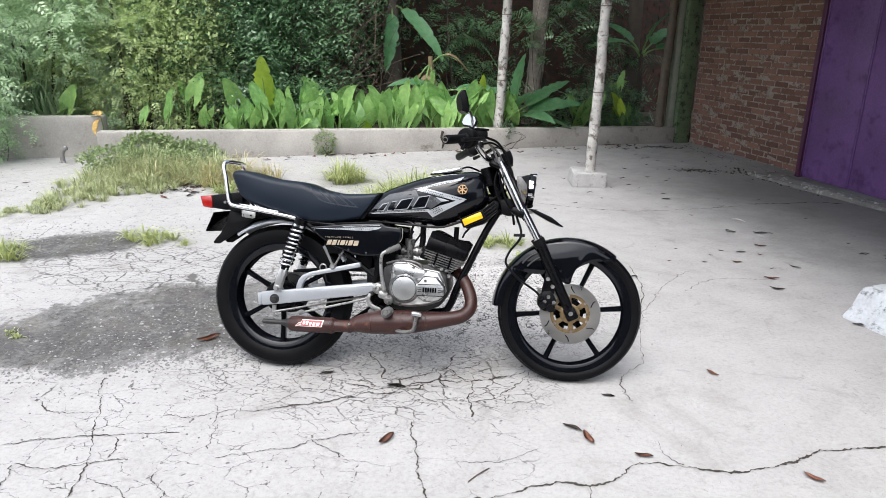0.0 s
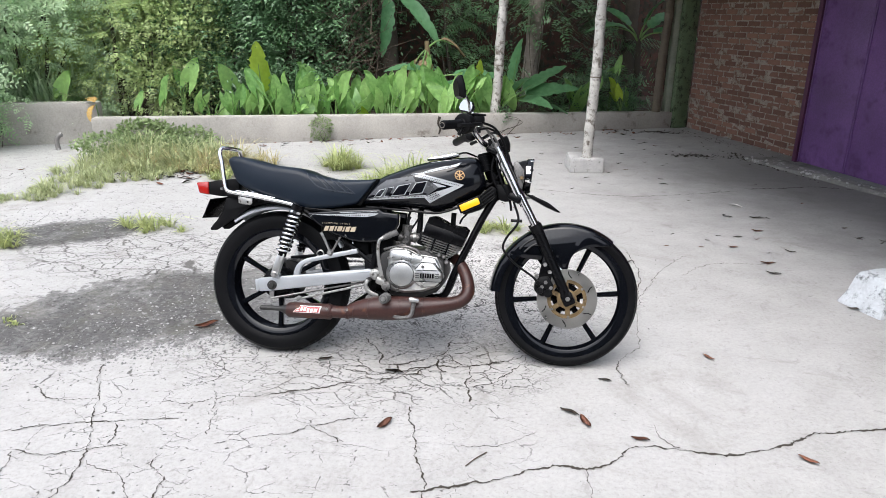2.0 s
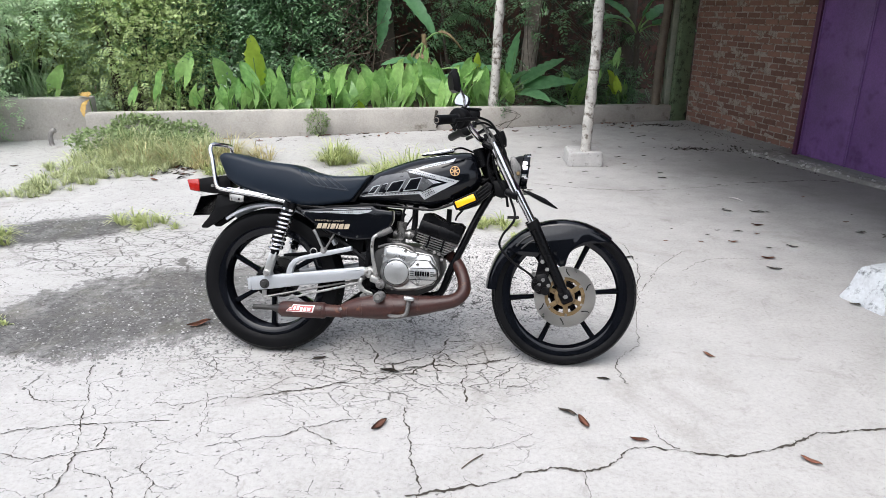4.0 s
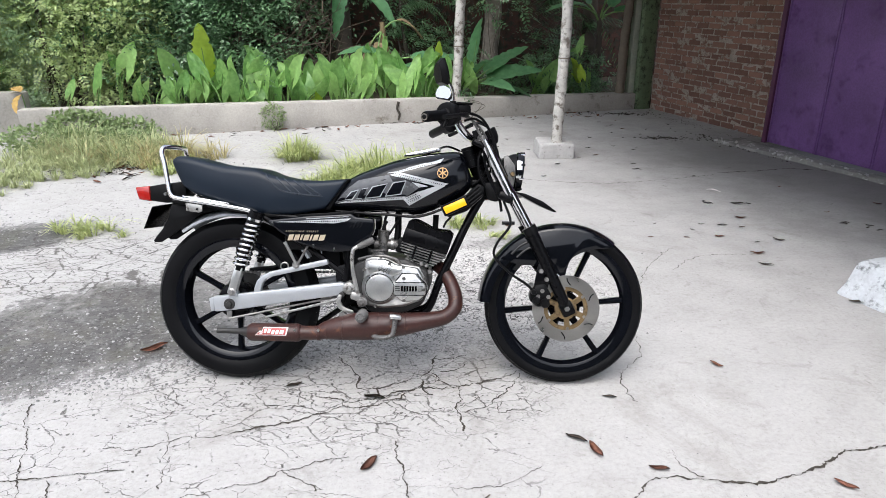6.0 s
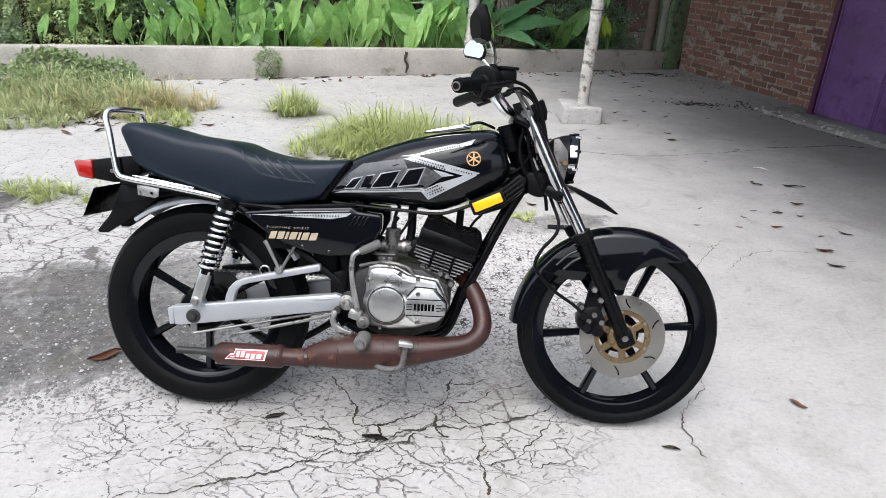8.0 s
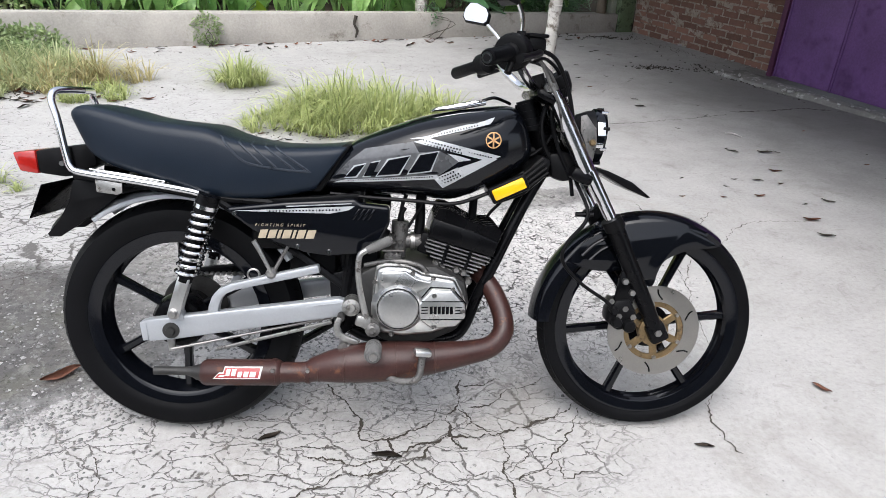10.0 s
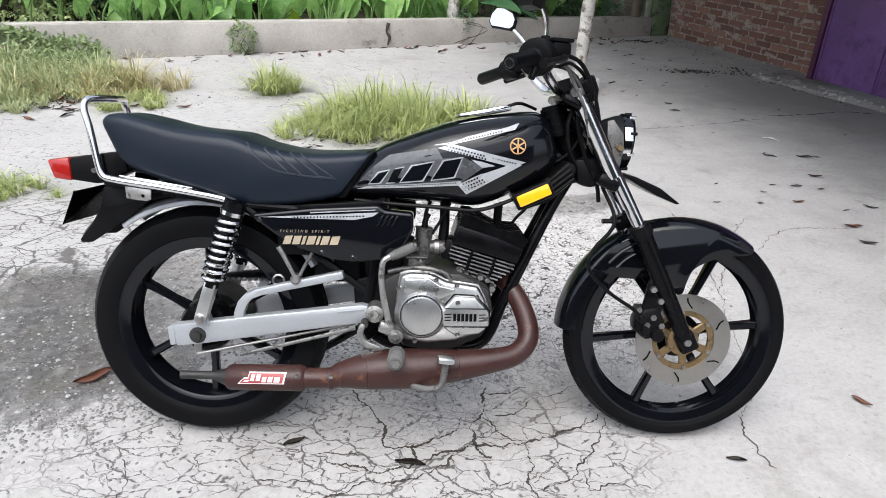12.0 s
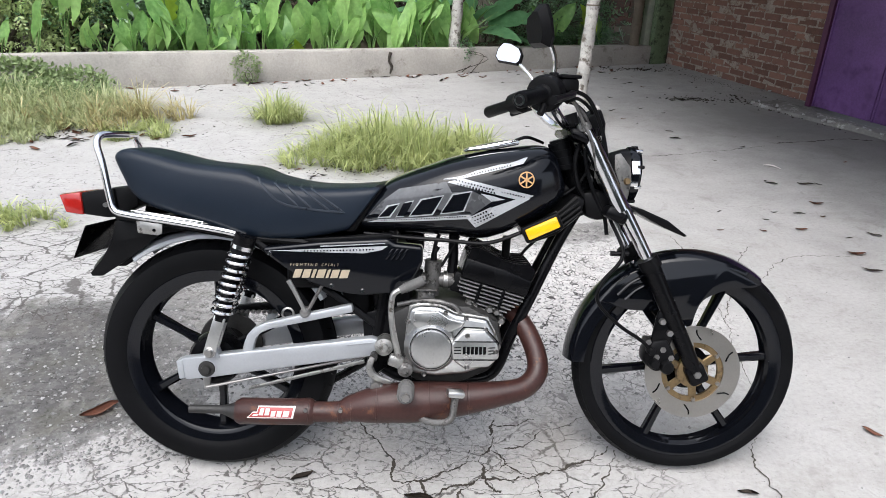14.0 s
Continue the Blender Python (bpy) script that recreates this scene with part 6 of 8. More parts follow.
def swing(sgn):
    y0, y1 = sgn * (ARM_Y - 0.016), sgn * (ARM_Y + 0.014)
    out = [(-0.050, 0.318), (0.020, 0.327), (0.420, 0.378), (0.440, 0.372), (0.440, 0.340), (0.420, 0.330), (0.020, 0.268), (-0.042, 0.262)]
    arm = bp("swinging_arm", slab(out, y0, y1, 0.005), SILVER, "silver box-section swinging arm")
    bp("arm_groove", slab([(0.36, 0.3605), (0.425, 0.3685), (0.425, 0.3655), (0.36, 0.3575)], sgn * (ARM_Y + 0.0142), sgn * (ARM_Y + 0.0165), 0.0008), SILVER, "", arm)
    brace = [(0.100, 0.325), (0.104, 0.354), (0.114, 0.380), (0.130, 0.398), (0.159, 0.412), (0.260, 0.436), (0.372, 0.462), (0.376, 0.442), (0.270, 0.418), (0.172, 0.396), (0.148, 0.386), (0.136, 0.372), (0.128, 0.350), (0.126, 0.325)]
    bp("arm_brace", slab(brace, sgn * (ARM_Y - 0.016), sgn * (ARM_Y + 0.010), 0.004), SILVER, "", arm)
    bp("pivot_boss", lathe([(0.0, sgn * 0.03), (0.010, sgn * 0.03), (0.012, sgn * 0.024), (0.022, sgn * 0.022), (0.024, sgn * 0.012), (0.024, -sgn * 0.02)], (0.452, sgn * ARM_Y, 0.357), 24), ALLOY_DULL, "", arm)
    bp("chain_adjuster", slab([(-0.062, 0.312), (-0.045, 0.316), (-0.042, 0.266), (-0.056, 0.264)], y0 * 0.98, y1 * 1.01, 0.003), SILVER, "", arm)
    bp("axle_washer", lathe([(0.0, sgn * 0.026), (0.010, sgn * 0.026), (0.012, sgn * 0.018), (0.020, sgn * 0.017), (0.021, sgn * 0.013)], (REAR[0], sgn * ARM_Y, REAR[1] - 0.006), 20), CASE, "", arm)
    bp("shock_lug", slab([(0.008, 0.318), (0.018, 0.352), (0.036, 0.356), (0.048, 0.320)], y0 * 1.02, y1 * 1.03, 0.004), SILVER, "", arm)
    # shock absorber
    a, b = Vector((0.122, sgn * 0.128, 0.630)), Vector((0.026, sgn * 0.122, 0.340))
    d = (b - a).normalized()
    ln = (b - a).length
    shock = bp("shock_absorber", rod(a + d * 0.04, b - d * 0.09, 0.0175, 16), SATIN, "chrome rear shock absorber with exposed coil spring")
    bp("shock_top", rod(a - d * 0.004, a + d * 0.042, 0.026, 18), SATIN, "", shock)
    bp("shock_collar", rod(a + d * 0.020, a + d * 0.030, 0.0285, 18), CHROME, "", shock)
    bp("shock_body", rod(a + d * 0.195, b - d * 0.085, 0.0185, 18), SATIN, "", shock)
    fork_end = bmesh.new()
    for off in (-0.012, 0.012):
        block((0.007, 0.030, 0.105), between(b - d * 0.095 + Vector((0, off, 0)), b + d * 0.008 + Vector((0, off, 0)))[0], 0.003, fork_end)
    rod(b - d * 0.10, b - d * 0.062, 0.0165, 16, fork_end)
    bp("shock_fork", fork_end, ALLOY, "", shock)
    bp("shock_bolt", lathe([(0.0, sgn * 0.026), (0.008, sgn * 0.026), (0.010, sgn * 0.018), (0.014, sgn * 0.016), (0.014, -sgn * 0.02)], b, 14), STEEL, "", shock)
    n1 = d.cross(Vector((0, 1, 0))).normalized()
    n2 = d.cross(n1)
    turns, per = 8.5, 16
    coil = []
    for k in range(int(turns * per) + 1):
        t = k / (turns * per)
        ang = 2 * math.pi * turns * t
        coil.append(tuple(a + d * (0.042 + t * 0.158) + (n1 * math.cos(ang) + n2 * math.sin(ang)) * 0.0255))
    bp("coil_spring", tube(coil, 0.0052, 1, 8), CHROME, "chrome coil spring", shock)


both(swing)
bp("swing_pivot", rod((0.452, -0.1, 0.357), (0.452, 0.1, 0.357), 0.018, 14), STEEL)
bp("rear_axle", rod((0, -0.11, 0.30), (0, 0.11, 0.30), 0.009, 12), STEEL)
bp("brake_arm", slab([(-0.010, 0.262), (0.012, 0.262), (0.010, 0.226), (-0.006, 0.226)], -0.094, -0.086, 0.003), STEEL)
bp("torque_arm", slab([(0.105, 0.225), (0.110, 0.236), (0.40, 0.312), (0.402, 0.302)], -0.095, -0.089, 0.002), ALLOY_DULL, "thin drilled torque arm")
bp("brake_rod", rod((0.0, -0.092, 0.232), (0.40, -0.088, 0.318), 0.004, 8), STEEL)
chain = bmesh.new()
for k in range(34):
    t = k / 33
    for top in (0, 1):
        p = Vector((0.0 + 0.5 * t, 0.081, (0.385 if top else 0.215) + (0.39 - 0.385 if top else 0.33 - 0.215) * t))
        block((0.012, 0.010 if k % 2 else 0.014, 0.009), Matrix.Translation(p), 0.002, chain, 1)
tagged(bp("chain", chain, STEEL, "oily steel drive chain"), kind="stuff")
bp("chain_guard", slab([(0.02, 0.40), (0.30, 0.432), (0.42, 0.425), (0.42, 0.41), (0.30, 0.405), (0.02, 0.38)], 0.085, 0.105, 0.003), SATIN)

# exhaust
pipe_pts = [(0.762, -0.005, 0.432, 0.0235), (0.790, -0.030, 0.412, 0.0245), (0.818, -0.060, 0.372, 0.0255), (0.836, -0.090, 0.322, 0.0262), (0.832, -0.113, 0.285, 0.0268), (0.800, -0.133, 0.258, 0.0275), (0.742, -0.142, 0.245, 0.031), (0.655, -0.145, 0.232, 0.0405)]
exhaust = bp("exhaust", tube([q[:3] for q in pipe_pts], [q[3] for q in pipe_pts], 6, 22), RUST, "rusty brown expansion chamber exhaust")
ch = [(0.658, -0.145, 0.232, 0.040), (0.60, -0.147, 0.227, 0.0465), (0.53, -0.150, 0.223, 0.0505), (0.47, -0.152, 0.220, 0.0490), (0.42, -0.154, 0.214, 0.043), (0.375, -0.155, 0.206, 0.033), (0.345, -0.155, 0.197, 0.0262), (0.28, -0.155, 0.196, 0.0258)]
bp("expansion_chamber", tube([q[:3] for q in ch], [q[3] for q in ch], 5, 24), RUST, "", exhaust)
bp("silencer", tube([(0.285, -0.155, 0.196), (0.278, -0.155, 0.196), (0.275, -0.155, 0.196), (0.104, -0.155, 0.196), (0.094, -0.155, 0.196)], [0.027, 0.0320, 0.0325, 0.0325, 0.027], 1, 26), RUST, "rusty brown silencer sleeve", exhaust)
bp("tail_pipe", tube([(0.096, -0.155, 0.196), (0.070, -0.155, 0.198), (0.058, -0.155, 0.199), (-0.021, -0.155, 0.200), (-0.021, -0.155, 0.200), (0.02, -0.155, 0.200)], [0.024, 0.014, 0.0105, 0.0105, 0.008, 0.007], 1, 18, caps=False), CASE, "dark steel tail pipe", exhaust)
for x, y, z, rr in ((0.660, -0.145, 0.2325, 0.0403), (0.565, -0.148, 0.225, 0.0492), (0.440, -0.1535, 0.217, 0.0460), (0.378, -0.155, 0.2067, 0.0338)):
    bp("weld_seam", lathe([(rr - 0.002, -0.003), (rr + 0.0008, -0.0015), (rr + 0.0008, 0.0015), (rr - 0.002, 0.003)], (x, y, z), 28, "x"), RUST, "", exhaust)
for x in (0.350, 0.268):
    bp("exhaust_clamp", lathe([(0.0262, -0.006), (0.0335, -0.005), (0.0335, 0.005), (0.0262, 0.006)] if x < 0.3 else [(0.0252, -0.006), (0.0285, -0.005), (0.0285, 0.005), (0.0252, 0.006)], (x, -0.155, 0.1965), 26, "x"), RUST, "", exhaust)
for x, z in ((0.352, 0.212), (0.268, 0.212)):
    bp("clamp_screw", rod((x, -0.187, z), (x, -0.175, z), 0.005, 8), STEEL, "", exhaust)


def on_pipe(x, h, r=0.0328, cz=0.196):
    """A point on the silencer's near side, h metres above its middle."""
    return (x, -0.155 - math.sqrt(max(0, r * r - h * h)), cz + h)


def pipe_patch(quads, mat, name, r, under):
    bm = bmesh.new()
    for x0, x1, h0, h1, skew in quads:
        n, k = 4, 5
        grid = [[bm.verts.new(on_pipe(x0 + (x1 - x0) * i / n + skew * (j / k), h0 + (h1 - h0) * j / k, r)) for j in range(k + 1)] for i in range(n + 1)]
        for i in range(n):
            for j in range(k):
                bm.faces.new((grid[i][j], grid[i + 1][j], grid[i + 1][j + 1], grid[i][j + 1]))
    bmesh.ops.recalc_face_normals(bm, faces=bm.faces)
    return bp(name, bm, mat, "", under)


pipe_patch([(0.126, 0.150, -0.004, 0.012, 0.016), (0.148, 0.238, -0.004, 0.024, 0.006)], STICKER_WHITE, "sticker", 0.0330, exhaust)
pipe_patch([(0.131, 0.150, -0.0015, 0.009, 0.010), (0.150, 0.234, -0.0015, 0.0215, 0.005)], STICKER_RED, "sticker_field", 0.0334, exhaust)
pipe_patch([(0.140, 0.152, 0.002, 0.006, 0.004), (0.157, 0.166, 0.004, 0.019, 0.003), (0.170, 0.180, 0.004, 0.019, 0.003), (0.184, 0.194, 0.001, 0.014, 0.003), (0.198, 0.209, 0.001, 0.014, 0.003), (0.213, 0.227, 0.001, 0.014, 0.003)], STICKER_WHITE, "sticker_bars", 0.0338, exhaust)

# frame tubes
frame_bits = bp("frame", tube([(0.945, 0, 0.745), (0.80, 0, 0.74), (0.60, 0, 0.70), (0.42, 0, 0.645), (0.20, 0, 0.635)], 0.022, 4, 12), SATIN, "black steel tube frame")


def frame_side(sgn):
    y = sgn * 0.048
    bp("down_tube", tube([(0.945, sgn * 0.02, 0.715), (0.885, sgn * 0.035, 0.610), (0.815, y, 0.460), (0.772, y, 0.365), (0.745, y, 0.290), (0.715, y, 0.255), (0.65, y, 0.245), (0.50, y, 0.25), (0.43, y, 0.285)], 0.0145, 5, 12), SATIN, "", frame_bits)
    bp("rear_tube", tube([(0.47, sgn * 0.06, 0.66), (0.46, sgn * 0.075, 0.55), (0.44, sgn * 0.08, 0.42), (0.42, sgn * 0.08, 0.30)], 0.015, 4, 10), SATIN, "", frame_bits)
    bp("seat_rail", tube([(0.45, sgn * 0.075, 0.620), (0.30, sgn * 0.09, 0.612), (0.12, sgn * 0.105, 0.628), (-0.05, sgn * 0.10, 0.655), (-0.20, sgn * 0.08, 0.67)], 0.0125, 4, 10), SATIN, "", frame_bits)
    bp("frame_strut", tube([(0.43, sgn * 0.08, 0.40), (0.30, sgn * 0.09, 0.50), (0.14, sgn * 0.105, 0.615)], 0.011, 4, 8), SATIN, "", frame_bits)
    bp("gusset", slab([(0.395, 0.43), (0.46, 0.45), (0.47, 0.30), (0.43, 0.27), (0.40, 0.33)], sgn * 0.070, sgn * 0.086, 0.004), SATIN, "", frame_bits)


both(frame_side)
bp("air_box", block((0.26, 0.17, 0.13), Matrix.Translation((0.335, 0.0, 0.555)), 0.02), PLASTIC)
bp("metal_mudguard", lathe([(0.314, -0.058), (0.317, -0.060), (0.325, -0.059), (0.333, -0.050), (0.340, -0.024), (0.342, 0), (0.340, 0.024), (0.333, 0.050), (0.325, 0.059), (0.317, 0.060), (0.314, 0.058), (0.321, 0.056), (0.329, 0.046), (0.337, 0), (0.329, -0.046), (0.321, -0.056)], (REAR[0], 0, REAR[1]), 40, closed=True, arc=(30, 127)), SILVER, "silver rear mudguard over the tyre")
bp("battery_box", block((0.12, 0.14, 0.09), Matrix.Translation((0.35, 0.02, 0.46)), 0.012), PLASTIC)
# black box added to fill the dark gap behind the kick starter
bp("inner_cover", block((0.10, 0.15, 0.17), Matrix.Translation((0.462, 0.0, 0.515)) @ pose(0, 0, 0, 0, -8, 0), 0.02), PLASTIC)
bp("engine_mount", slab([(0.42, 0.44), (0.52, 0.44), (0.50, 0.28), (0.42, 0.26)], -0.06, 0.06, 0.01), SATIN)

# engine
engine = bp("engine", slab([(0.47, 0.445), (0.52, 0.470), (0.66, 0.465), (0.735, 0.425), (0.745, 0.360), (0.715, 0.295), (0.64, 0.262), (0.53, 0.265), (0.475, 0.32)], -0.125, 0.130, 0.014), CASE, "air-cooled single-cylinder engine with polished alloy cover")
cover_out = [(0.523, 0.298), (0.504, 0.345), (0.511, 0.425), (0.517, 0.462), (0.540, 0.469), (0.587, 0.467), (0.604, 0.460), (0.627, 0.447), (0.659, 0.443), (0.704, 0.436), (0.722, 0.402), (0.736, 0.361), (0.712, 0.320), (0.650, 0.297), (0.58, 0.290)]
cover = bp("clutch_cover", slab(cover_out, -0.122, -0.150, 0.010, segments=3), ALLOY, "polished alloy clutch cover", engine)
bp("cover_flange", slab([(x + (x - 0.615) * 0.03, z + (z - 0.375) * 0.05) for x, z in cover_out], -0.120, -0.132, 0.003), ALLOY_DULL, "", engine)
bp("cover_ledge", slab([(0.522, 0.425), (0.526, 0.456), (0.586, 0.459), (0.612, 0.441), (0.650, 0.432), (0.640, 0.418), (0.60, 0.40), (0.55, 0.40)], -0.148, -0.157, 0.004, segments=3), ALLOY, "", engine)
CL = (0.568, -0.150, 0.366)
bp("clutch_dome", lathe([(0.0, -0.0185), (0.044, -0.0185), (0.0475, -0.0175), (0.0495, -0.0145), (0.053, -0.0145), (0.0555, -0.012), (0.062, -0.001), (0.066, 0.004)], CL, 64), ALLOY, "", engine)
oct_out = [(0.617, 0.379), (0.647, 0.417), (0.698, 0.415), (0.731, 0.379), (0.732, 0.345), (0.708, 0.322), (0.650, 0.316), (0.620, 0.339)]
# thin black plate that draws a dark line round the pump cover
bp("pump_gasket", slab([(x + (x - 0.675) * 0.05, z + (z - 0.366) * 0.05) for x, z in oct_out], -0.149, -0.1515, 0), SATIN, "", engine)
bp("dome_groove", lathe([(0.0498, -0.001), (0.0498, -0.0152), (0.0515, -0.0152), (0.0515, -0.001)], CL, 64), SATIN, "", engine)
bp("pump_cover", slab(oct_out, -0.145, -0.169, 0.006, segments=3), ALLOY, "polished octagonal pump cover", engine)
plates = [(0.624, 0.388, 0.727, 0.3855), (0.624, 0.342, 0.727, 0.3395)]
for zz in (0.373, 0.3655, 0.358):
    plates += [(0.624, zz, 0.640, zz - 0.0022), (0.706, zz, 0.722, zz - 0.0022)]
plates += [(0.6445 + 0.0098 * k, 0.374, 0.6515 + 0.0098 * k, 0.355) for k in range(6)]
for x0, z1, x1, z0 in plates:
    bp("nameplate_bar", slab([(x0, z1), (x1, z1 + 0.001), (x1, z0 + 0.001), (x0, z0)], -0.1685, -0.1704, 0), SATIN, "", engine)
for x, y, z in ((0.602, -0.150, 0.452), (0.655, -0.168, 0.402), (0.724, -0.168, 0.362), (0.655, -0.168, 0.322), (0.552, -0.152, 0.298), (0.700, -0.150, 0.412), (0.652, -0.150, 0.440), (0.512, -0.150, 0.430)):
    bp("cover_screw", lathe([(0.0, -0.004), (0.0025, -0.004), (0.003, -0.002), (0.0055, -0.005), (0.0065, -0.003), (0.0065, 0.004)], (x, y, z), 10), STEEL, "", engine)
bp("flywheel_cover", lathe([(0.0, 0.055), (0.06, 0.053), (0.085, 0.04), (0.09, 0.0)], (0.60, 0.115, 0.365), 32), ALLOY_DULL, "", engine)

# cylinder: fins square to an axis that leans forward, under a plain black head
CYL = Matrix.Translation((0.690, 0, 0.445)) @ pose(0, 0, 0, 0, 17, 0)
cyl = bp("cylinder", block((0.095, 0.12, 0.10), CYL @ Matrix.Translation((0.008, 0, 0.025)), 0.012), SATIN, "black finned cylinder barrel", engine)
for k in range(7):
    h = 0.002 + k * 0.0098
    lo = -0.022 - 0.051 * min(1.0, h / 0.036)
    hi = 0.058 + 0.038 * min(1.0, h / 0.05)
    bp("fin", block((hi - lo, 0.168, 0.0042), CYL @ Matrix.Translation(((lo + hi) / 2, 0, h)), 0.0014, segments=1), FIN, "", cyl)
# black bars laid over the fins in place of dark upright gaps
for lx in (-0.018, 0.042):
    for sgn in (-1, 1):
        bp("fin_rib", block((0.008, 0.006, 0.060), CYL @ Matrix.Translation((lx, sgn * 0.0835, 0.034)), 0.002, segments=1), SATIN, "", cyl)
head = bp("cylinder_head", slab([(-0.074, 0.067), (0.099, 0.067), (0.100, 0.108), (0.03, 0.116), (-0.074, 0.117)], -0.087, 0.087, 0.004), SATIN, "black finned cylinder head", engine)
head.data.transform(CYL)
for k in range(7):
    y = -0.080 + 0.0266 * k
    hf = bp("head_fin", slab([(-0.073, 0.110), (0.099, 0.102), (0.101, 0.136), (0.08, 0.147), (0.055, 0.140), (0.02, 0.137), (-0.02, 0.146), (-0.05, 0.150), (-0.070, 0.145)], y - 0.003, y + 0.003, 0.0018, segments=1), SATIN, "", head)
    hf.data.transform(CYL)
bp("head_core", block((0.150, 0.150, 0.03), CYL @ Matrix.Translation((0.012, 0, 0.118)), 0.006), SATIN, "", head)
bp("spark_plug_cap", rod(tuple(CYL @ Vector((0.03, 0, 0.13))), tuple(CYL @ Vector((0.015, 0, 0.19))), 0.011, 12), PLASTIC, "", engine)
bp("exhaust_flange", rod((0.740, 0.0, 0.450), (0.764, -0.006, 0.431), 0.030, 18), SATIN, "", engine)
for x, z, s in ((0.712, 0.447, 0.010), (0.730, 0.440, 0.009), (0.742, 0.418, 0.011), (0.660, 0.462, 0.010), (0.676, 0.455, 0.008)):
    bp("stud_nut", lathe([(0.0, -0.014), (s * 0.7, -0.014), (s, -0.008), (s, 0.01)], (x, -0.085, z), 6), STEEL, "", engine)

# carburettor, intake, pipes and hoses
carb = bp("carburettor", rod((0.566, -0.055, 0.475), (0.569, -0.055, 0.545), 0.020, 18), CARB, "grimy alloy carburettor")
bp("float_bowl", block((0.046, 0.05, 0.036), Matrix.Translation((0.553, -0.058, 0.474)), 0.010), CARB, "", carb)
bp("bowl_flange", block((0.054, 0.056, 0.006), Matrix.Translation((0.554, -0.058, 0.493)), 0.002), CARB, "", carb)
bp("carburettor_cap", rod((0.569, -0.055, 0.538), (0.571, -0.055, 0.566), 0.0215, 18), CARB, "", carb)
bp("cap_elbow", tube([(0.571, -0.055, 0.564), (0.573, -0.055, 0.585), (0.582, -0.052, 0.60)], [0.009, 0.007, 0.006], 3, 10), PLASTIC, "", carb)
bp("carburettor_throat", rod((0.535, -0.05, 0.515), (0.632, -0.045, 0.512), 0.019, 16), CARB, "", carb)
bp("intake_clamp", lathe([(0.0195, -0.006), (0.0225, -0.005), (0.0225, 0.005), (0.0195, 0.006)], (0.602, -0.046, 0.513), 20, "x"), STEEL, "", carb)
bp("intake_rubber", tube([(0.47, -0.03, 0.545), (0.50, -0.045, 0.530), (0.538, -0.05, 0.516)], [0.032, 0.028, 0.024], 4, 16), RUBBER, "", carb)
bp("reed_block", block((0.045, 0.07, 0.055), Matrix.Translation((0.640, -0.03, 0.508)) @ pose(0, 0, 0, 0, 17, 0), 0.008), PLASTIC, "", carb)
for k in range(4):
    bp("throttle_screw", lathe([(0.0, -0.01), (0.004, -0.01), (0.005, 0.0)], (0.556 + 0.014 * (k % 2), -0.078, 0.485 + 0.03 * (k // 2)), 10), STEEL, "", carb)
bp("fuel_hose", tube([(0.622, -0.03, 0.640), (0.621, -0.032, 0.60), (0.621, -0.034, 0.565), (0.616, -0.038, 0.522)], 0.0125, 4, 10), RUBBER)
bp("throttle_cable", tube([(0.571, -0.055, 0.565), (0.576, -0.05, 0.61), (0.60, -0.03, 0.66)], 0.005, 4, 8), PLASTIC)
bp("choke_cable", tube([(0.590, -0.06, 0.55), (0.62, -0.05, 0.60), (0.65, -0.04, 0.66)], 0.004, 4, 8), PLASTIC)
bp("oil_hose", tube([(0.485, -0.11, 0.462), (0.530, -0.125, 0.475), (0.578, -0.13, 0.478), (0.622, -0.13, 0.466), (0.640, -0.13, 0.446)], 0.0058, 5, 8), CARB, "grey rubber oil hose")

# kick starter, foot rest, brake pedal
kick = bp("kick_starter", tube([(0.500, -0.168, 0.322), (0.491, -0.173, 0.350), (0.478, -0.178, 0.412), (0.473, -0.179, 0.462), (0.476, -0.178, 0.500), (0.487, -0.176, 0.512), (0.500, -0.174, 0.517)], [0.009, 0.0078, 0.0074, 0.0072, 0.0072, 0.007, 0.007], 5, 12), ALLOY_DULL, "dull alloy kick starter lever")
bp("kick_boss", lathe([(0.0, -0.026), (0.008, -0.026), (0.012, -0.022), (0.018, -0.020), (0.019, 0.02)], (0.507, -0.158, 0.316), 18), CARB, "", kick)
bp("kick_knuckle", block((0.036, 0.024, 0.030), Matrix.Translation((0.484, -0.168, 0.336)) @ pose(0, 0, 0, 0, 20, 0), 0.007), ALLOY_DULL, "", kick)
rub = [(0.494, -0.175, 0.514), (0.520, -0.174, 0.526), (0.549, -0.173, 0.540)]
bp("kick_rubber", tube(rub, [0.010, 0.0112, 0.0112], 3, 12), GREY_RUBBER, "ribbed rubber kick pad", kick)
for k in range(8):
    t = 0.2 + 0.1 * k
    p = Vector(rub[0]).lerp(Vector(rub[2]), t)
    q = Vector(rub[0]).lerp(Vector(rub[2]), t + 0.03)
    bp("kick_rib", rod(p, q, 0.0130, 12), GREY_RUBBER, "", kick)


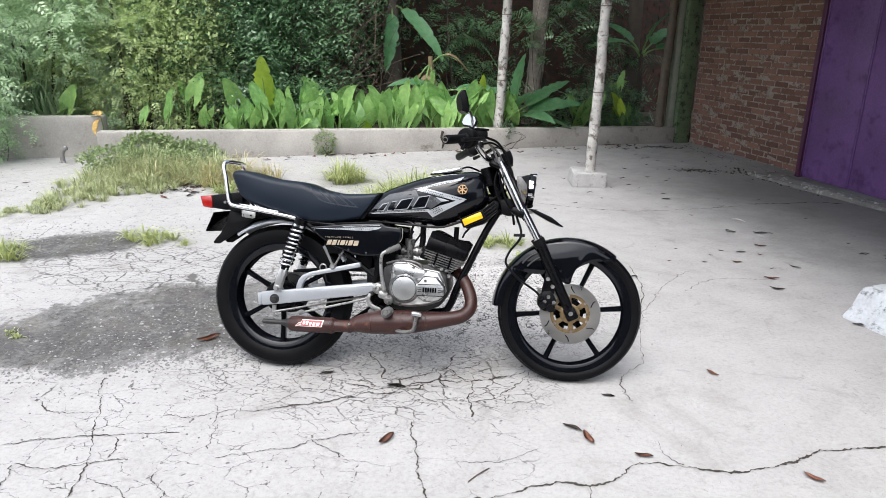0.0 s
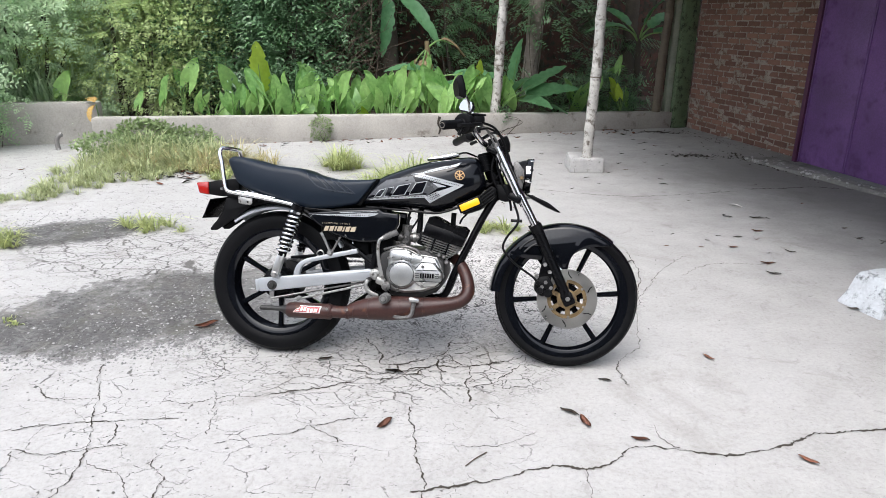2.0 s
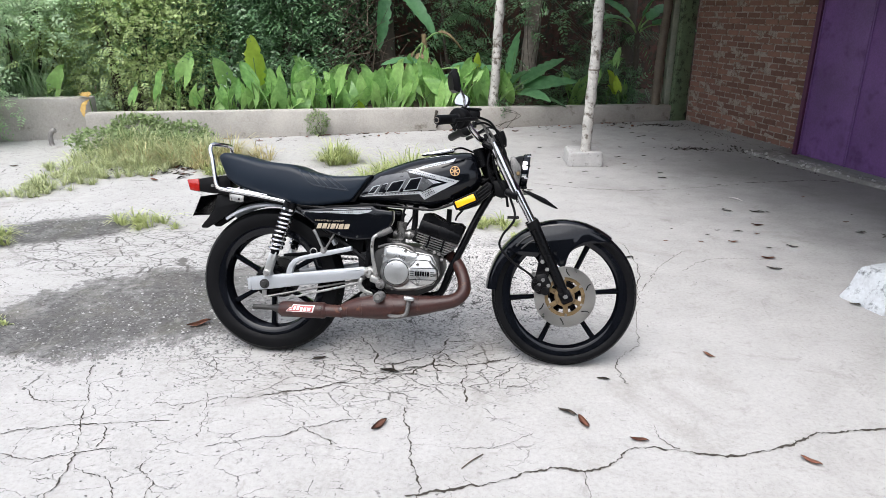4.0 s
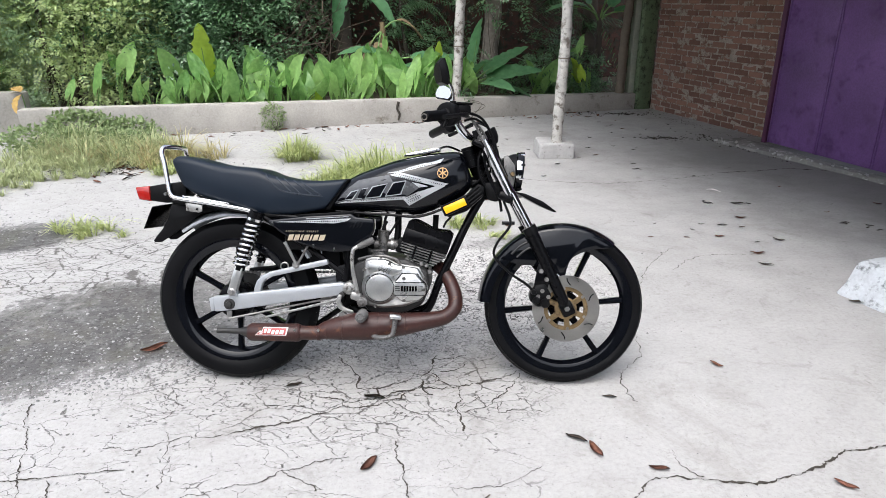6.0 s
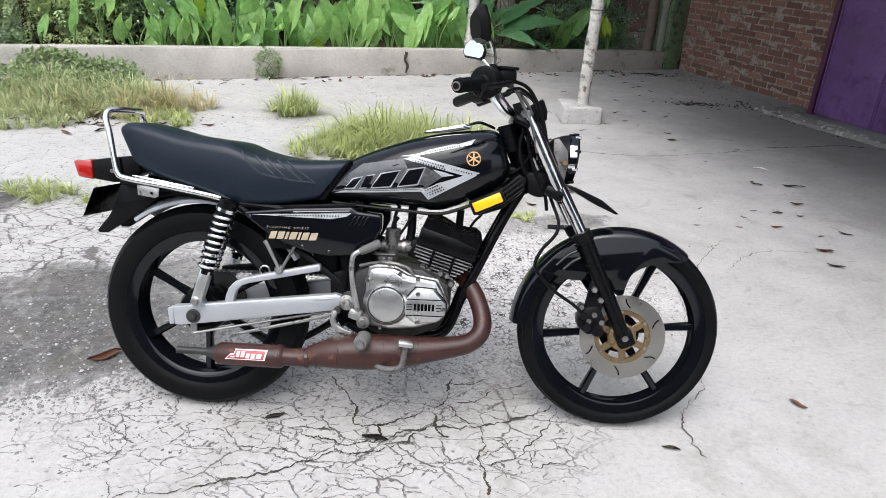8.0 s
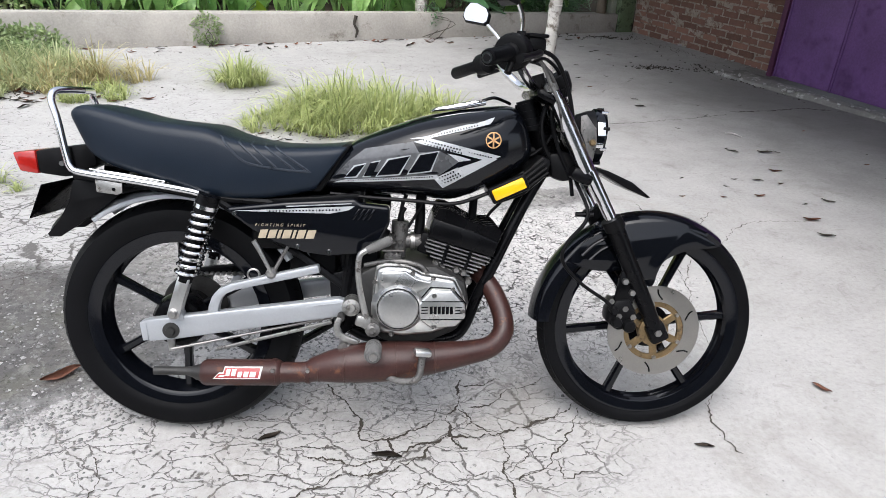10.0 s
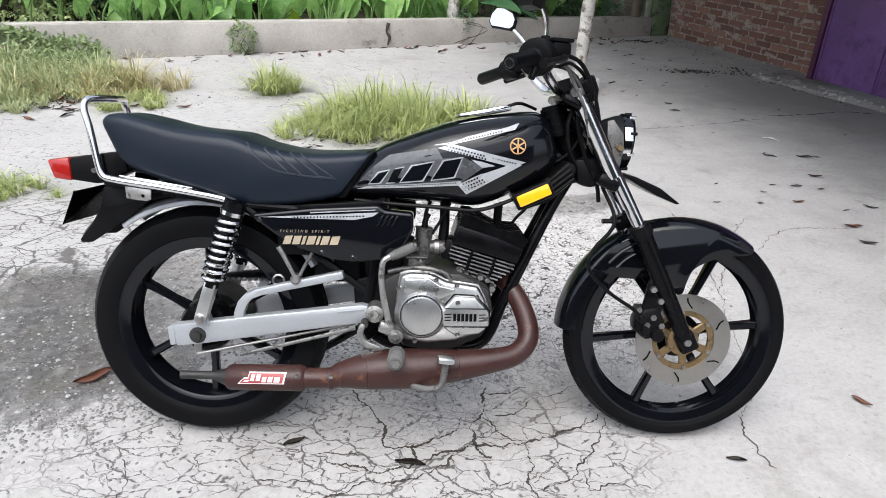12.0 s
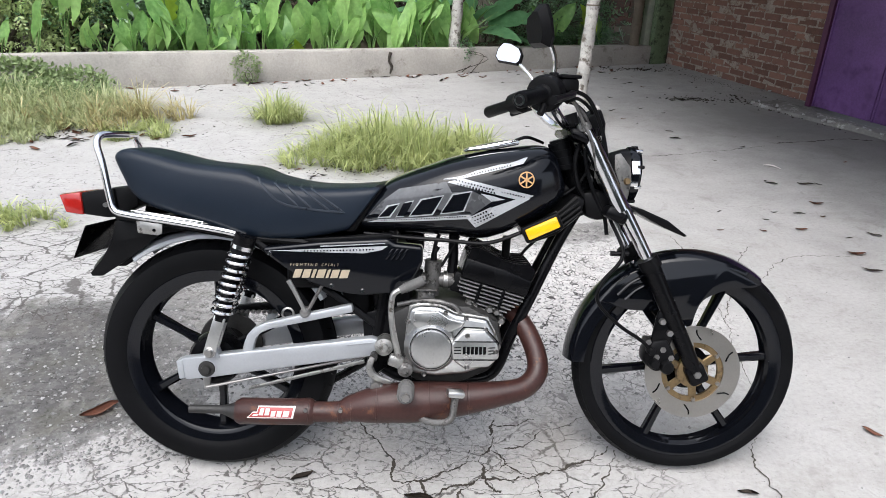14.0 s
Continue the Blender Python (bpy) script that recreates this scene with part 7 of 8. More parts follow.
def peg(sgn):
    holder = bp("foot_rest", tube([(0.430, sgn * 0.142, 0.263), (0.445, sgn * 0.150, 0.260), (0.475, sgn * 0.160, 0.252), (0.508, sgn * 0.165, 0.262)], [0.011, 0.009, 0.009, 0.010], 4, 10), CARB, "folding foot rest on a bent alloy bracket")
    bp("peg_rubber", tube([(0.510, sgn * 0.158, 0.270), (0.510, sgn * 0.164, 0.270), (0.512, sgn * 0.240, 0.274), (0.512, sgn * 0.246, 0.274)], [0.015, 0.0185, 0.0185, 0.015], 1, 14), GREY_RUBBER, "grey rubber peg", holder)
    bp("peg_bolt", rod((0.512, sgn * 0.243, 0.274), (0.512, sgn * 0.252, 0.274), 0.010, 8), STEEL, "", holder)
    for k in range(4):
        bp("peg_rib", rod((0.510, sgn * (0.174 + 0.017 * k), 0.271), (0.510, sgn * (0.179 + 0.017 * k), 0.271), 0.0205, 14), GREY_RUBBER, "", holder)
    bp("bracket_bolt", rod((0.434, sgn * 0.135, 0.262), (0.434, sgn * 0.160, 0.262), 0.0125, 12), STEEL, "", holder)
    bp("side_plate", slab([(0.420, 0.340), (0.412, 0.322), (0.410, 0.304), (0.416, 0.288), (0.432, 0.276), (0.467, 0.265), (0.473, 0.271), (0.470, 0.279), (0.445, 0.288), (0.430, 0.298), (0.426, 0.312), (0.432, 0.334)], sgn * 0.140, sgn * 0.150, 0.003), ALLOY_DULL, "", holder)
    bp("plate_lug", rod((0.428, sgn * 0.09, 0.335), (0.428, sgn * 0.147, 0.335), 0.010, 10), CASE, "", holder)


both(peg)
pedal = bp("brake_pedal", tube([(0.47, -0.115, 0.25), (0.54, -0.18, 0.200), (0.585, -0.206, 0.194), (0.618, -0.212, 0.207), (0.626, -0.206, 0.245), (0.628, -0.206, 0.262)], [0.008, 0.0085, 0.0085, 0.0085, 0.009, 0.009], 5, 10), CARB, "grimy alloy rear brake pedal with a bright pad")
bp("pedal_pad", block((0.042, 0.030, 0.016), Matrix.Translation((0.628, -0.207, 0.270)) @ pose(0, 0, 0, 0, 8, 10), 0.006), ALLOY, "", pedal)
stand = bp("side_stand", tube([(0.42, 0.07, 0.27), (0.28, 0.12, 0.17), (0.09, 0.185, 0.052)], [0.011, 0.011, 0.010], 3, 10), SATIN, "steel side stand")
bp("stand_foot", block((0.06, 0.035, 0.008), Matrix.Translation((0.082, 0.19, 0.050)) @ pose(0, 0, 0, LEAN, 0, 0), 0.002), SATIN, "", stand)
bp("rear_brake_switch", rod((0.345, -0.07, 0.46), (0.33, -0.07, 0.53), 0.006, 8), CHROME)
lever = bp("passenger_peg", tube([(0.262, -0.118, 0.432), (0.256, -0.125, 0.452), (0.235, -0.13, 0.50), (0.222, -0.132, 0.525)], [0.006, 0.005, 0.006, 0.0065], 3, 10), ALLOY_DULL, "folded dull metal passenger peg")
bp("peg_joint", lathe([(0.0, -0.012), (0.008, -0.012), (0.013, -0.006), (0.013, 0.012)], (0.258, -0.115, 0.440), 14), STEEL, "", lever)
bp("peg_bracket", rod((0.262, -0.11, 0.44), (0.30, -0.105, 0.51), 0.0045, 8), CARB, "", lever)
ring = bmesh.new()
for k in range(24):
    a0, a1 = 2 * math.pi * k / 24, 2 * math.pi * (k + 1) / 24
    tube([(0.212 + 0.014 * math.cos(a0), -0.10, 0.432 + 0.014 * math.sin(a0)), (0.212 + 0.014 * math.cos(a1), -0.10, 0.432 + 0.014 * math.sin(a1))], 0.003, 1, 6, ring, False)
bp("chain_roller", ring, STEEL)

# seat
SEAT = [(-0.166, 0.742, -0.190, 0.792, 0.070), (-0.157, 0.724, -0.198, 0.820, 0.094), (-0.120, 0.698, -0.168, 0.834, 0.106), (-0.060, 0.678, -0.100, 0.822, 0.116), (0.020, 0.656, -0.020, 0.803, 0.122), (0.090, 0.634, 0.060, 0.795, 0.126), (0.130, 0.624, 0.120, 0.788, 0.127), (0.180, 0.621, 0.178, 0.766, 0.127), (0.250, 0.624, 0.262, 0.750, 0.124), (0.310, 0.633, 0.345, 0.748, 0.116), (0.356, 0.643, 0.434, 0.754, 0.110), (0.364, 0.646, 0.444, 0.752, 0.102)]
SEAT_EDGE = [(0.0, 0.0), (0.80, 0.0), (0.95, 0.05), (1.0, 0.16), (1.0, 0.55), (0.99, 0.80), (0.965, 0.90), (0.90, 0.955), (0.78, 0.985), (0.45, 1.0), (0.0, 1.0)]


def seat_body():
    """The saddle: slanting cross-sections with upright sides and a nearly flat top."""
    bm = bmesh.new()
    ringp = SEAT_EDGE + [(-y, h) for y, h in SEAT_EDGE[-2:0:-1]]
    rings = [[bm.verts.new((xb + (xt - xb) * h, -w * y, zb + (zt - zb) * h)) for y, h in ringp] for xb, zb, xt, zt, w in spline(SEAT, 6)]
    n = len(ringp)
    for r0, r1 in zip(rings, rings[1:]):
        for k in range(n):
            bm.faces.new((r0[k], r0[(k + 1) % n], r1[(k + 1) % n], r1[k]))
    bm.faces.new(rings[0][::-1])
    bm.faces.new(rings[-1])
    bmesh.ops.recalc_face_normals(bm, faces=bm.faces)
    return bm


def seat_side(x, z):
    """Half width of the saddle at a place of its side."""
    best = min(spline(SEAT, 6), key=lambda q: abs(q[0] + (z - q[1]) / (q[3] - q[1]) * (q[2] - q[0]) - x))
    h = min(0.999, max(0.0, (z - best[1]) / (best[3] - best[1])))
    for (y0, h0), (y1, h1) in zip(SEAT_EDGE[1:], SEAT_EDGE[2:]):
        if h0 <= h <= h1 and h1 > h0:
            return best[4] * (y0 + (y1 - y0) * (h - h0) / (h1 - h0))
    return best[4]


seat = bp("seat", seat_body(), VINYL, "long black vinyl saddle with stitched ribs", angle=70)


def on_seat(pts, lift):
    return [(x, -seat_side(x, z) - lift, z) for x, z in spline(pts, 6)]


for pts in ([(0.150, 0.772), (0.172, 0.744), (0.211, 0.711), (0.283, 0.697), (0.358, 0.690)], [(0.186, 0.762), (0.215, 0.735), (0.247, 0.705)], [(0.214, 0.757), (0.245, 0.730), (0.280, 0.699)], [(0.244, 0.753), (0.282, 0.725), (0.322, 0.694)], [(0.268, 0.751), (0.310, 0.722), (0.354, 0.691)]):
    line = on_seat(pts, -0.0005)
    bp("seat_piping", tube(line, [0.0015] + [0.0032] * (len(line) - 2) + [0.0015], 1, 6), PIPING, "raised stitched rib", seat)

# black block added in the seat gap in place of its shadow
bp("seat_filler", slab([(0.352, 0.641), (0.378, 0.640), (0.452, 0.756), (0.428, 0.754)], -0.094, 0.094, 0.006), PLASTIC)

# tank
TANK = [(0.368, 0.642, 0.436, 0.742, 0.088), (0.394, 0.637, 0.455, 0.762, 0.098), (0.450, 0.634, 0.500, 0.783, 0.113), (0.520, 0.632, 0.560, 0.805, 0.130), (0.600, 0.628, 0.620, 0.825, 0.138), (0.690, 0.622, 0.700, 0.842, 0.138), (0.750, 0.638, 0.770, 0.852, 0.132), (0.820, 0.670, 0.820, 0.857, 0.120), (0.870, 0.703, 0.848, 0.854, 0.104), (0.893, 0.735, 0.864, 0.840, 0.086), (0.893, 0.755, 0.870, 0.822, 0.060)]
tank = bp("fuel_tank", loft(TANK, 3.0, 36, 6), PAINT, "gloss black fuel tank with silver graphics", angle=60)
GREY = [((0.399, 0.668), (0.660, 0.691), (0.612, 0.745), (0.446, 0.720)), ((0.446, 0.720), (0.612, 0.745), (0.598, 0.770), (0.486, 0.750)), ((0.660, 0.691), (0.709, 0.727), (0.659, 0.750), (0.612, 0.745))]
bp("grey_panel", decal(GREY, TANK, 0.0012), DECAL_GREY, "smoke grey graphic panel", tank)
SILV = [((0.589, 0.775), (0.628, 0.776), (0.780, 0.814), (0.792, 0.830)), ((0.599, 0.769), (0.779, 0.727), (0.808, 0.739), (0.635, 0.779)), ((0.679, 0.744), (0.706, 0.725), (0.737, 0.730), (0.706, 0.739)), ((0.648, 0.684), (0.670, 0.660), (0.727, 0.693), (0.704, 0.712)), ((0.704, 0.710), (0.727, 0.693), (0.799, 0.732), (0.786, 0.739)), ((0.406, 0.665), (0.660, 0.683), (0.656, 0.693), (0.437, 0.674))]
for quad in SILV:
    bp("silver_stripe", decal([quad], TANK, 0.0019), DECAL, "silver stripe graphic", tank)
BLOCKS = [((0.434, 0.677), (0.466, 0.680), (0.489, 0.716), (0.458, 0.709)), ((0.478, 0.681), (0.498, 0.683), (0.523, 0.724), (0.501, 0.719)), ((0.510, 0.684), (0.568, 0.690), (0.594, 0.739), (0.538, 0.728)), ((0.584, 0.692), (0.642, 0.700), (0.660, 0.750), (0.612, 0.742))]
RIMS, LETTERS = [], []
for quad in BLOCKS:
    mx, mz = sum(p[0] for p in quad) / 4, sum(p[1] for p in quad) / 4
    RIMS.append(quad)
    LETTERS.append(tuple((x - math.copysign(0.0032, x - mx), z - math.copysign(0.0030, z - mz)) for x, z in quad))
bp("block_outline", decal(RIMS, TANK, 0.0026), DECAL, "silver outlined slanting blocks", tank)
bp("block_fill", decal(LETTERS, TANK, 0.0033), PAINT, "", tank)
dots = []


def dot_rows(a, b, rows, count, gap, size):
    for j in range(rows):
        for k in range(count):
            t = (k + 0.5 * (j % 2)) / count
            x, z = a[0] + (b[0] - a[0]) * t, a[1] + (b[1] - a[1]) * t - j * gap
            h = size * (0.5 + 0.5 * min(1, 2 * t + 0.3))
            dots.append(((x - h, z), (x, z - h), (x + h, z), (x, z + h)))


dot_rows((0.445, 0.6725), (0.650, 0.689), 1, 34, 0.006, 0.0021)
dot_rows((0.625, 0.780), (0.755, 0.812), 1, 20, 0.006, 0.0021)
dot_rows((0.622, 0.774), (0.715, 0.752), 2, 13, 0.007, 0.0026)
dot_rows((0.632, 0.762), (0.690, 0.748), 1, 8, 0.007, 0.0026)
dot_rows((0.73, 0.748), (0.790, 0.735), 1, 9, 0.006, 0.0022)
dot_rows((0.662, 0.686), (0.700, 0.704), 1, 6, 0.007, 0.0028)
dot_rows((0.668, 0.679), (0.712, 0.700), 1, 7, 0.007, 0.0028)
dot_rows((0.668, 0.671), (0.718, 0.695), 1, 7, 0.007, 0.0026)
tagged(bp("dot_pattern", decal(dots, TANK, 0.0036, 1), PAINT, "black dot pattern", tank), kind="stuff")
em = bmesh.new()
EX, EZ = 0.788, 0.777
for k in range(40):
    a0, a1 = 2 * math.pi * k / 40, 2 * math.pi * (k + 1) / 40
    q = [(EX + rr * math.cos(a), EZ + rr * math.sin(a)) for rr, a in ((0.0165, a0), (0.0165, a1), (0.0195, a1), (0.0195, a0))]
    em.faces.new([em.verts.new((x, -side_of(TANK, x, z) - 0.0022, z)) for x, z in q])
for k in range(3):
    a = radians(90 + 60 * k)
    n = a + math.pi / 2
    q = [(EX + rr * math.cos(a) + w * math.cos(n), EZ + rr * math.sin(a) + w * math.sin(n)) for rr, w in ((-0.0165, -0.002), (0.0165, -0.002), (0.0165, 0.002), (-0.0165, 0.002))]
    em.faces.new([em.verts.new((x, -side_of(TANK, x, z) - 0.0024 - 0.0004 * k, z)) for x, z in q])
bmesh.ops.recalc_face_normals(em, faces=em.faces)
bp("round_badge", em, EMBLEM_GOLD, "round gold badge", tank)
bp("filler_cap", slab([(0.640, 0.838), (0.655, 0.849), (0.75, 0.868), (0.775, 0.870), (0.778, 0.858), (0.72, 0.846)], -0.056, 0.056, 0.005), CHROME, "bright flat filler cap", tank)
bp("cap_lock", tube([(0.77, -0.02, 0.868), (0.80, -0.015, 0.876), (0.83, 0.0, 0.868), (0.845, 0.01, 0.862)], 0.004, 4, 8), SATIN, "", tank)
bp("tank_seam", tube([(0.40, -0.085, 0.637), (0.50, -0.105, 0.631), (0.60, -0.112, 0.626), (0.69, -0.112, 0.620), (0.75, -0.105, 0.634), (0.82, -0.095, 0.664), (0.87, -0.08, 0.697)], 0.005, 5, 8), SATIN, "", tank)

# side cover
SIDE = [(0.158, 0.604), (0.300, 0.620), (0.462, 0.630), (0.478, 0.618), (0.545, 0.612), (0.545, 0.570), (0.520, 0.520), (0.485, 0.495), (0.400, 0.488), (0.345, 0.495), (0.270, 0.520), (0.215, 0.552), (0.165, 0.590)]


def side_panel(sgn):
    cov = bp("side_cover", slab(SIDE, sgn * 0.085, sgn * 0.130, 0.014, segments=4), PAINT, "gloss black side cover with silver flash", angle=50)
    face = sgn * 0.1305
    bp("silver_flash", slab([(0.178, 0.597), (0.462, 0.613), (0.448, 0.603), (0.405, 0.594), (0.300, 0.595)], face, face + sgn * 0.0008, 0), DECAL, "silver flash stripe", cov)
    specks = bmesh.new()
    for k in range(22):
        x = 0.262 + 0.0078 * k
        z = 0.5975 + 0.036 * (x - 0.262)
        slab([(x - 0.0024, z), (x, z - 0.0024), (x + 0.0024, z), (x, z + 0.0024)], face + sgn * 0.0009, face + sgn * 0.0014, 0, specks)
    tagged(bp("dot_row", specks, PAINT, "row of small black dots", cov), kind="stuff")
    bp("top_line", slab([(0.300, 0.611), (0.455, 0.620), (0.455, 0.618), (0.300, 0.608)], face, face + sgn * 0.0008, 0), DECAL, "", cov)
    for k in range(4):
        x = 0.470 + 0.012 * k
        bp("louvre", slab([(x, 0.606), (x + 0.006, 0.606), (x - 0.010, 0.580), (x - 0.015, 0.580)], face - sgn * 0.001, face + sgn * 0.003, 0.0012), PAINT, "", cov)
    for x0, w in ((0.232, 0.018), (0.254, 0.018), (0.276, 0.008), (0.288, 0.019), (0.311, 0.007), (0.322, 0.018), (0.344, 0.020)):
        bars = slab([(x0, 0.531), (x0 + w, 0.532), (x0 + w + 0.007, 0.553), (x0 + 0.007, 0.552)], face, face + sgn * 0.0008, 0)
        bp("name_bar", bars, DECAL_GOLD, "pale gold plain bar", cov)
    if sgn < 0:
        words = bpy.data.curves.new("motto", "FONT")
        words.body, words.size, words.extrude, words.shear = "FIGHTING SPIRIT", 0.0092, 0.0003, 0.25
        words.space_character = 1.75
        holder = new("motto_source", words)
        holder.matrix_world = pose(0, 0, 0, 90, 0, 0)
        text_mesh = bpy.data.meshes.new_from_object(holder.evaluated_get(bpy.context.evaluated_depsgraph_get()))
        bpy.data.objects.remove(holder)
        text_mesh.transform(Matrix.Translation((0.226, face - 0.0006, 0.561)) @ pose(0, 0, 0, 90, 0, 0))
        text_mesh.materials.append(DECAL_GOLD)
        motto = new("motto", text_mesh)
        motto.parent = cov
        tagged(motto, "small pale gold motto")
    for x, z in ((0.178, 0.590), (0.325, 0.512), (0.40, 0.500)):
        bp("cover_stud", lathe([(0.0, sgn * 0.004), (0.004, sgn * 0.004), (0.006, 0.0)], (x, face, z), 12), CHROME, "", cov)


both(side_panel)
bp("under_seat_strip", slab([(0.14, 0.618), (0.36, 0.630), (0.47, 0.640), (0.47, 0.628), (0.36, 0.616), (0.14, 0.606)], -0.105, -0.075, 0.003), PLASTIC)

# grab rail
def rail(sgn):
    pts = [(0.118, sgn * 0.118, 0.628), (0.070, sgn * 0.122, 0.642), (-0.060, sgn * 0.124, 0.664), (-0.165, sgn * 0.122, 0.679), (-0.190, sgn * 0.120, 0.690), (-0.200, sgn * 0.118, 0.720), (-0.214, sgn * 0.114, 0.800), (-0.226, sgn * 0.108, 0.840), (-0.224, sgn * 0.095, 0.862), (-0.212, sgn * 0.06, 0.866), (-0.205, 0.0, 0.866)]
    return bp("grab_rail", tube(pts, 0.0085, 5, 12), CHROME, "bent chrome grab rail")


both(rail)
bp("rail_brace", tube([(0.02, -0.118, 0.662), (-0.08, -0.119, 0.678), (-0.15, -0.118, 0.688)], [0.004, 0.008, 0.004], 3, 8, flat=0.5), CHROME)
bp("rail_bracket", slab([(-0.140, 0.664), (-0.078, 0.656), (-0.080, 0.632), (-0.092, 0.628), (-0.138, 0.634)], -0.120, -0.116, 0.0015), ALLOY_DULL, "grey steel bracket")
bp("bracket_bolt", rod((-0.098, -0.122, 0.641), (-0.098, -0.117, 0.641), 0.004, 8), SATIN)

# tail: mudguard flap, lamp, plate holder
flap = bmesh.new()
rows = []
for k in range(13):
    t = k / 12
    x = -0.04 - 0.245 * t
    z = 0.655 - 0.02 * t - 0.115 * t ** 2.2
    w = 0.070 - 0.012 * t
    rows.append([flap.verts.new((x - 0.012 * (1 - abs(q)), w * q, z + 0.022 * (1 - q * q))) for q in (-1, -0.6, 0, 0.6, 1)] )
for r0, r1 in zip(rows, rows[1:]):
    for j in range(4):
        flap.faces.new((r0[j], r0[j + 1], r1[j + 1], r1[j]))
bmesh.ops.recalc_face_normals(flap, faces=flap.faces)
bmesh.ops.solidify(flap, geom=list(flap.faces), thickness=0.004)
tail = bp("rear_mudguard", flap, PLASTIC, "black plastic rear mudguard flap", angle=60)
for sgn in (-1, 1):
    bp("mudguard_side", slab([(-0.02, 0.655), (-0.215, 0.655), (-0.230, 0.600), (-0.256, 0.556), (-0.286, 0.521), (-0.282, 0.513), (-0.256, 0.514), (-0.208, 0.546), (-0.145, 0.591), (-0.108, 0.622), (-0.02, 0.640)], sgn * 0.060, sgn * 0.066, 0.002), PLASTIC, "", tail)
lamp = bp("tail_lamp", slab([(-0.222, 0.735), (-0.215, 0.664), (-0.240, 0.660), (-0.300, 0.668), (-0.304, 0.722), (-0.260, 0.730)], -0.052, 0.052, 0.006), PLASTIC, "red tail lamp in a black housing")
bp("lens", slab([(-0.302, 0.724), (-0.298, 0.666), (-0.342, 0.672), (-0.356, 0.718)], -0.056, 0.056, 0.006), RED_LENS, "red lens", lamp)
bp("lamp_bracket", slab([(-0.225, 0.735), (-0.170, 0.742), (-0.165, 0.690), (-0.215, 0.668)], -0.045, 0.045, 0.006), PLASTIC, "", lamp)
bp("lamp_bolt", rod((-0.238, -0.066, 0.694), (-0.238, -0.050, 0.694), 0.006, 8), STEEL, "", lamp)
holder = bmesh.new()
a = [(-0.266, -0.112, 0.648), (-0.216, -0.04, 0.660), (-0.216, 0.04, 0.660), (-0.252, 0.112, 0.648), (-0.292, 0.112, 0.566), (-0.300, -0.112, 0.566)]
top = [holder.verts.new(p) for p in a]
holder.faces.new(top)
bmesh.ops.solidify(holder, geom=list(holder.faces), thickness=0.004)
bmesh.ops.recalc_face_normals(holder, faces=holder.faces)
plate = bp("plate_holder", holder, SATIN, "plain black plate holder")
bp("holder_bolt", rod((-0.276, -0.075, 0.618), (-0.262, -0.075, 0.622), 0.006, 8), CHROME, "", plate)

# amber side reflector and ribbed scoop at the head tube
scoop = bp("ribbed_scoop", slab([(0.785, 0.650), (0.862, 0.690), (0.915, 0.742), (0.940, 0.728), (0.930, 0.690), (0.875, 0.640), (0.805, 0.615)], -0.090, 0.090, 0.010), PLASTIC, "black ribbed plastic scoop")
for k in range(4):
    o = 0.011 * k
    bp("scoop_rib", tube([(0.866 + o * 0.6, -0.094, 0.690 - o * 0.8), (0.918 + o * 0.4, -0.094, 0.733 - o)], 0.0035, 1, 6), PLASTIC, "", scoop)
M = Matrix.Translation((0.832, -0.108, 0.660)) @ pose(0, 0, 0, 0, -25, 0)
bp("reflector_case", block((0.098, 0.026, 0.042), M, 0.005), PLASTIC, "", scoop)
bp("reflector", block((0.082, 0.010, 0.028), M @ Matrix.Translation((0, -0.012, 0)), 0.003), AMBER, "amber yellow reflector", scoop)
bp("wire_loop", tube([(0.79, -0.05, 0.58), (0.80, -0.07, 0.60), (0.82, -0.075, 0.625), (0.80, -0.07, 0.64)], 0.004, 5, 8), PLASTIC)

# headlamp and instruments
for pts in ([(0.858, -0.150, 0.985), (0.890, -0.128, 0.960), (0.915, -0.112, 0.920), (0.940, -0.112, 0.870), (0.960, -0.100, 0.800)], [(0.862, -0.130, 0.975), (0.900, -0.105, 0.955), (0.935, -0.085, 0.915), (0.962, -0.075, 0.850), (0.965, -0.07, 0.780)]):
    bp("control_cable", tube(pts, 0.0042, 5, 8), CARB, "grey control cable")
lampc = Vector((1.050, 0, 0.786))
HL = Matrix.Translation(lampc) @ pose(0, 0, 0, 0, 6, 0) @ Matrix.Scale(0.86, 4)
hl = lathe([(0.0, -0.075), (0.03, -0.072), (0.058, -0.05), (0.074, -0.015), (0.078, 0.006)], (0, 0, 0), 40, "x")
bmesh.ops.transform(hl, matrix=HL, verts=hl.verts)
headlamp = bp("headlamp", hl, PLASTIC, "round black headlamp with chrome rim")
for prof, nm, mt in (([(0.078, 0.0), (0.083, 0.004), (0.084, 0.022), (0.080, 0.032), (0.074, 0.034), (0.074, 0.026)], "headlamp_rim", PAINT), ([(0.0, 0.036), (0.04, 0.033), (0.074, 0.026)], "headlamp_glass", GLASS), ([(0.0, -0.02), (0.03, -0.012), (0.06, 0.008), (0.074, 0.022)], "reflector_bowl", CHROME)):
    bm = lathe(prof, (0, 0, 0), 40, "x")
    bmesh.ops.transform(bm, matrix=HL, verts=bm.verts)
    bp(nm, bm, mt, "", headlamp)
for k in range(7):
    a = radians(-60 + 40 * k)
    p = HL @ Vector((0.026, -0.0835 * math.cos(a), 0.0835 * math.sin(a)))
    bp("rim_clip", block((0.018, 0.008, 0.008), Matrix.Translation(p) @ pose(0, 0, 0, math.degrees(-a), 0, 0), 0.002), CHROME if k in (1, 3) else PLASTIC, "", headlamp)

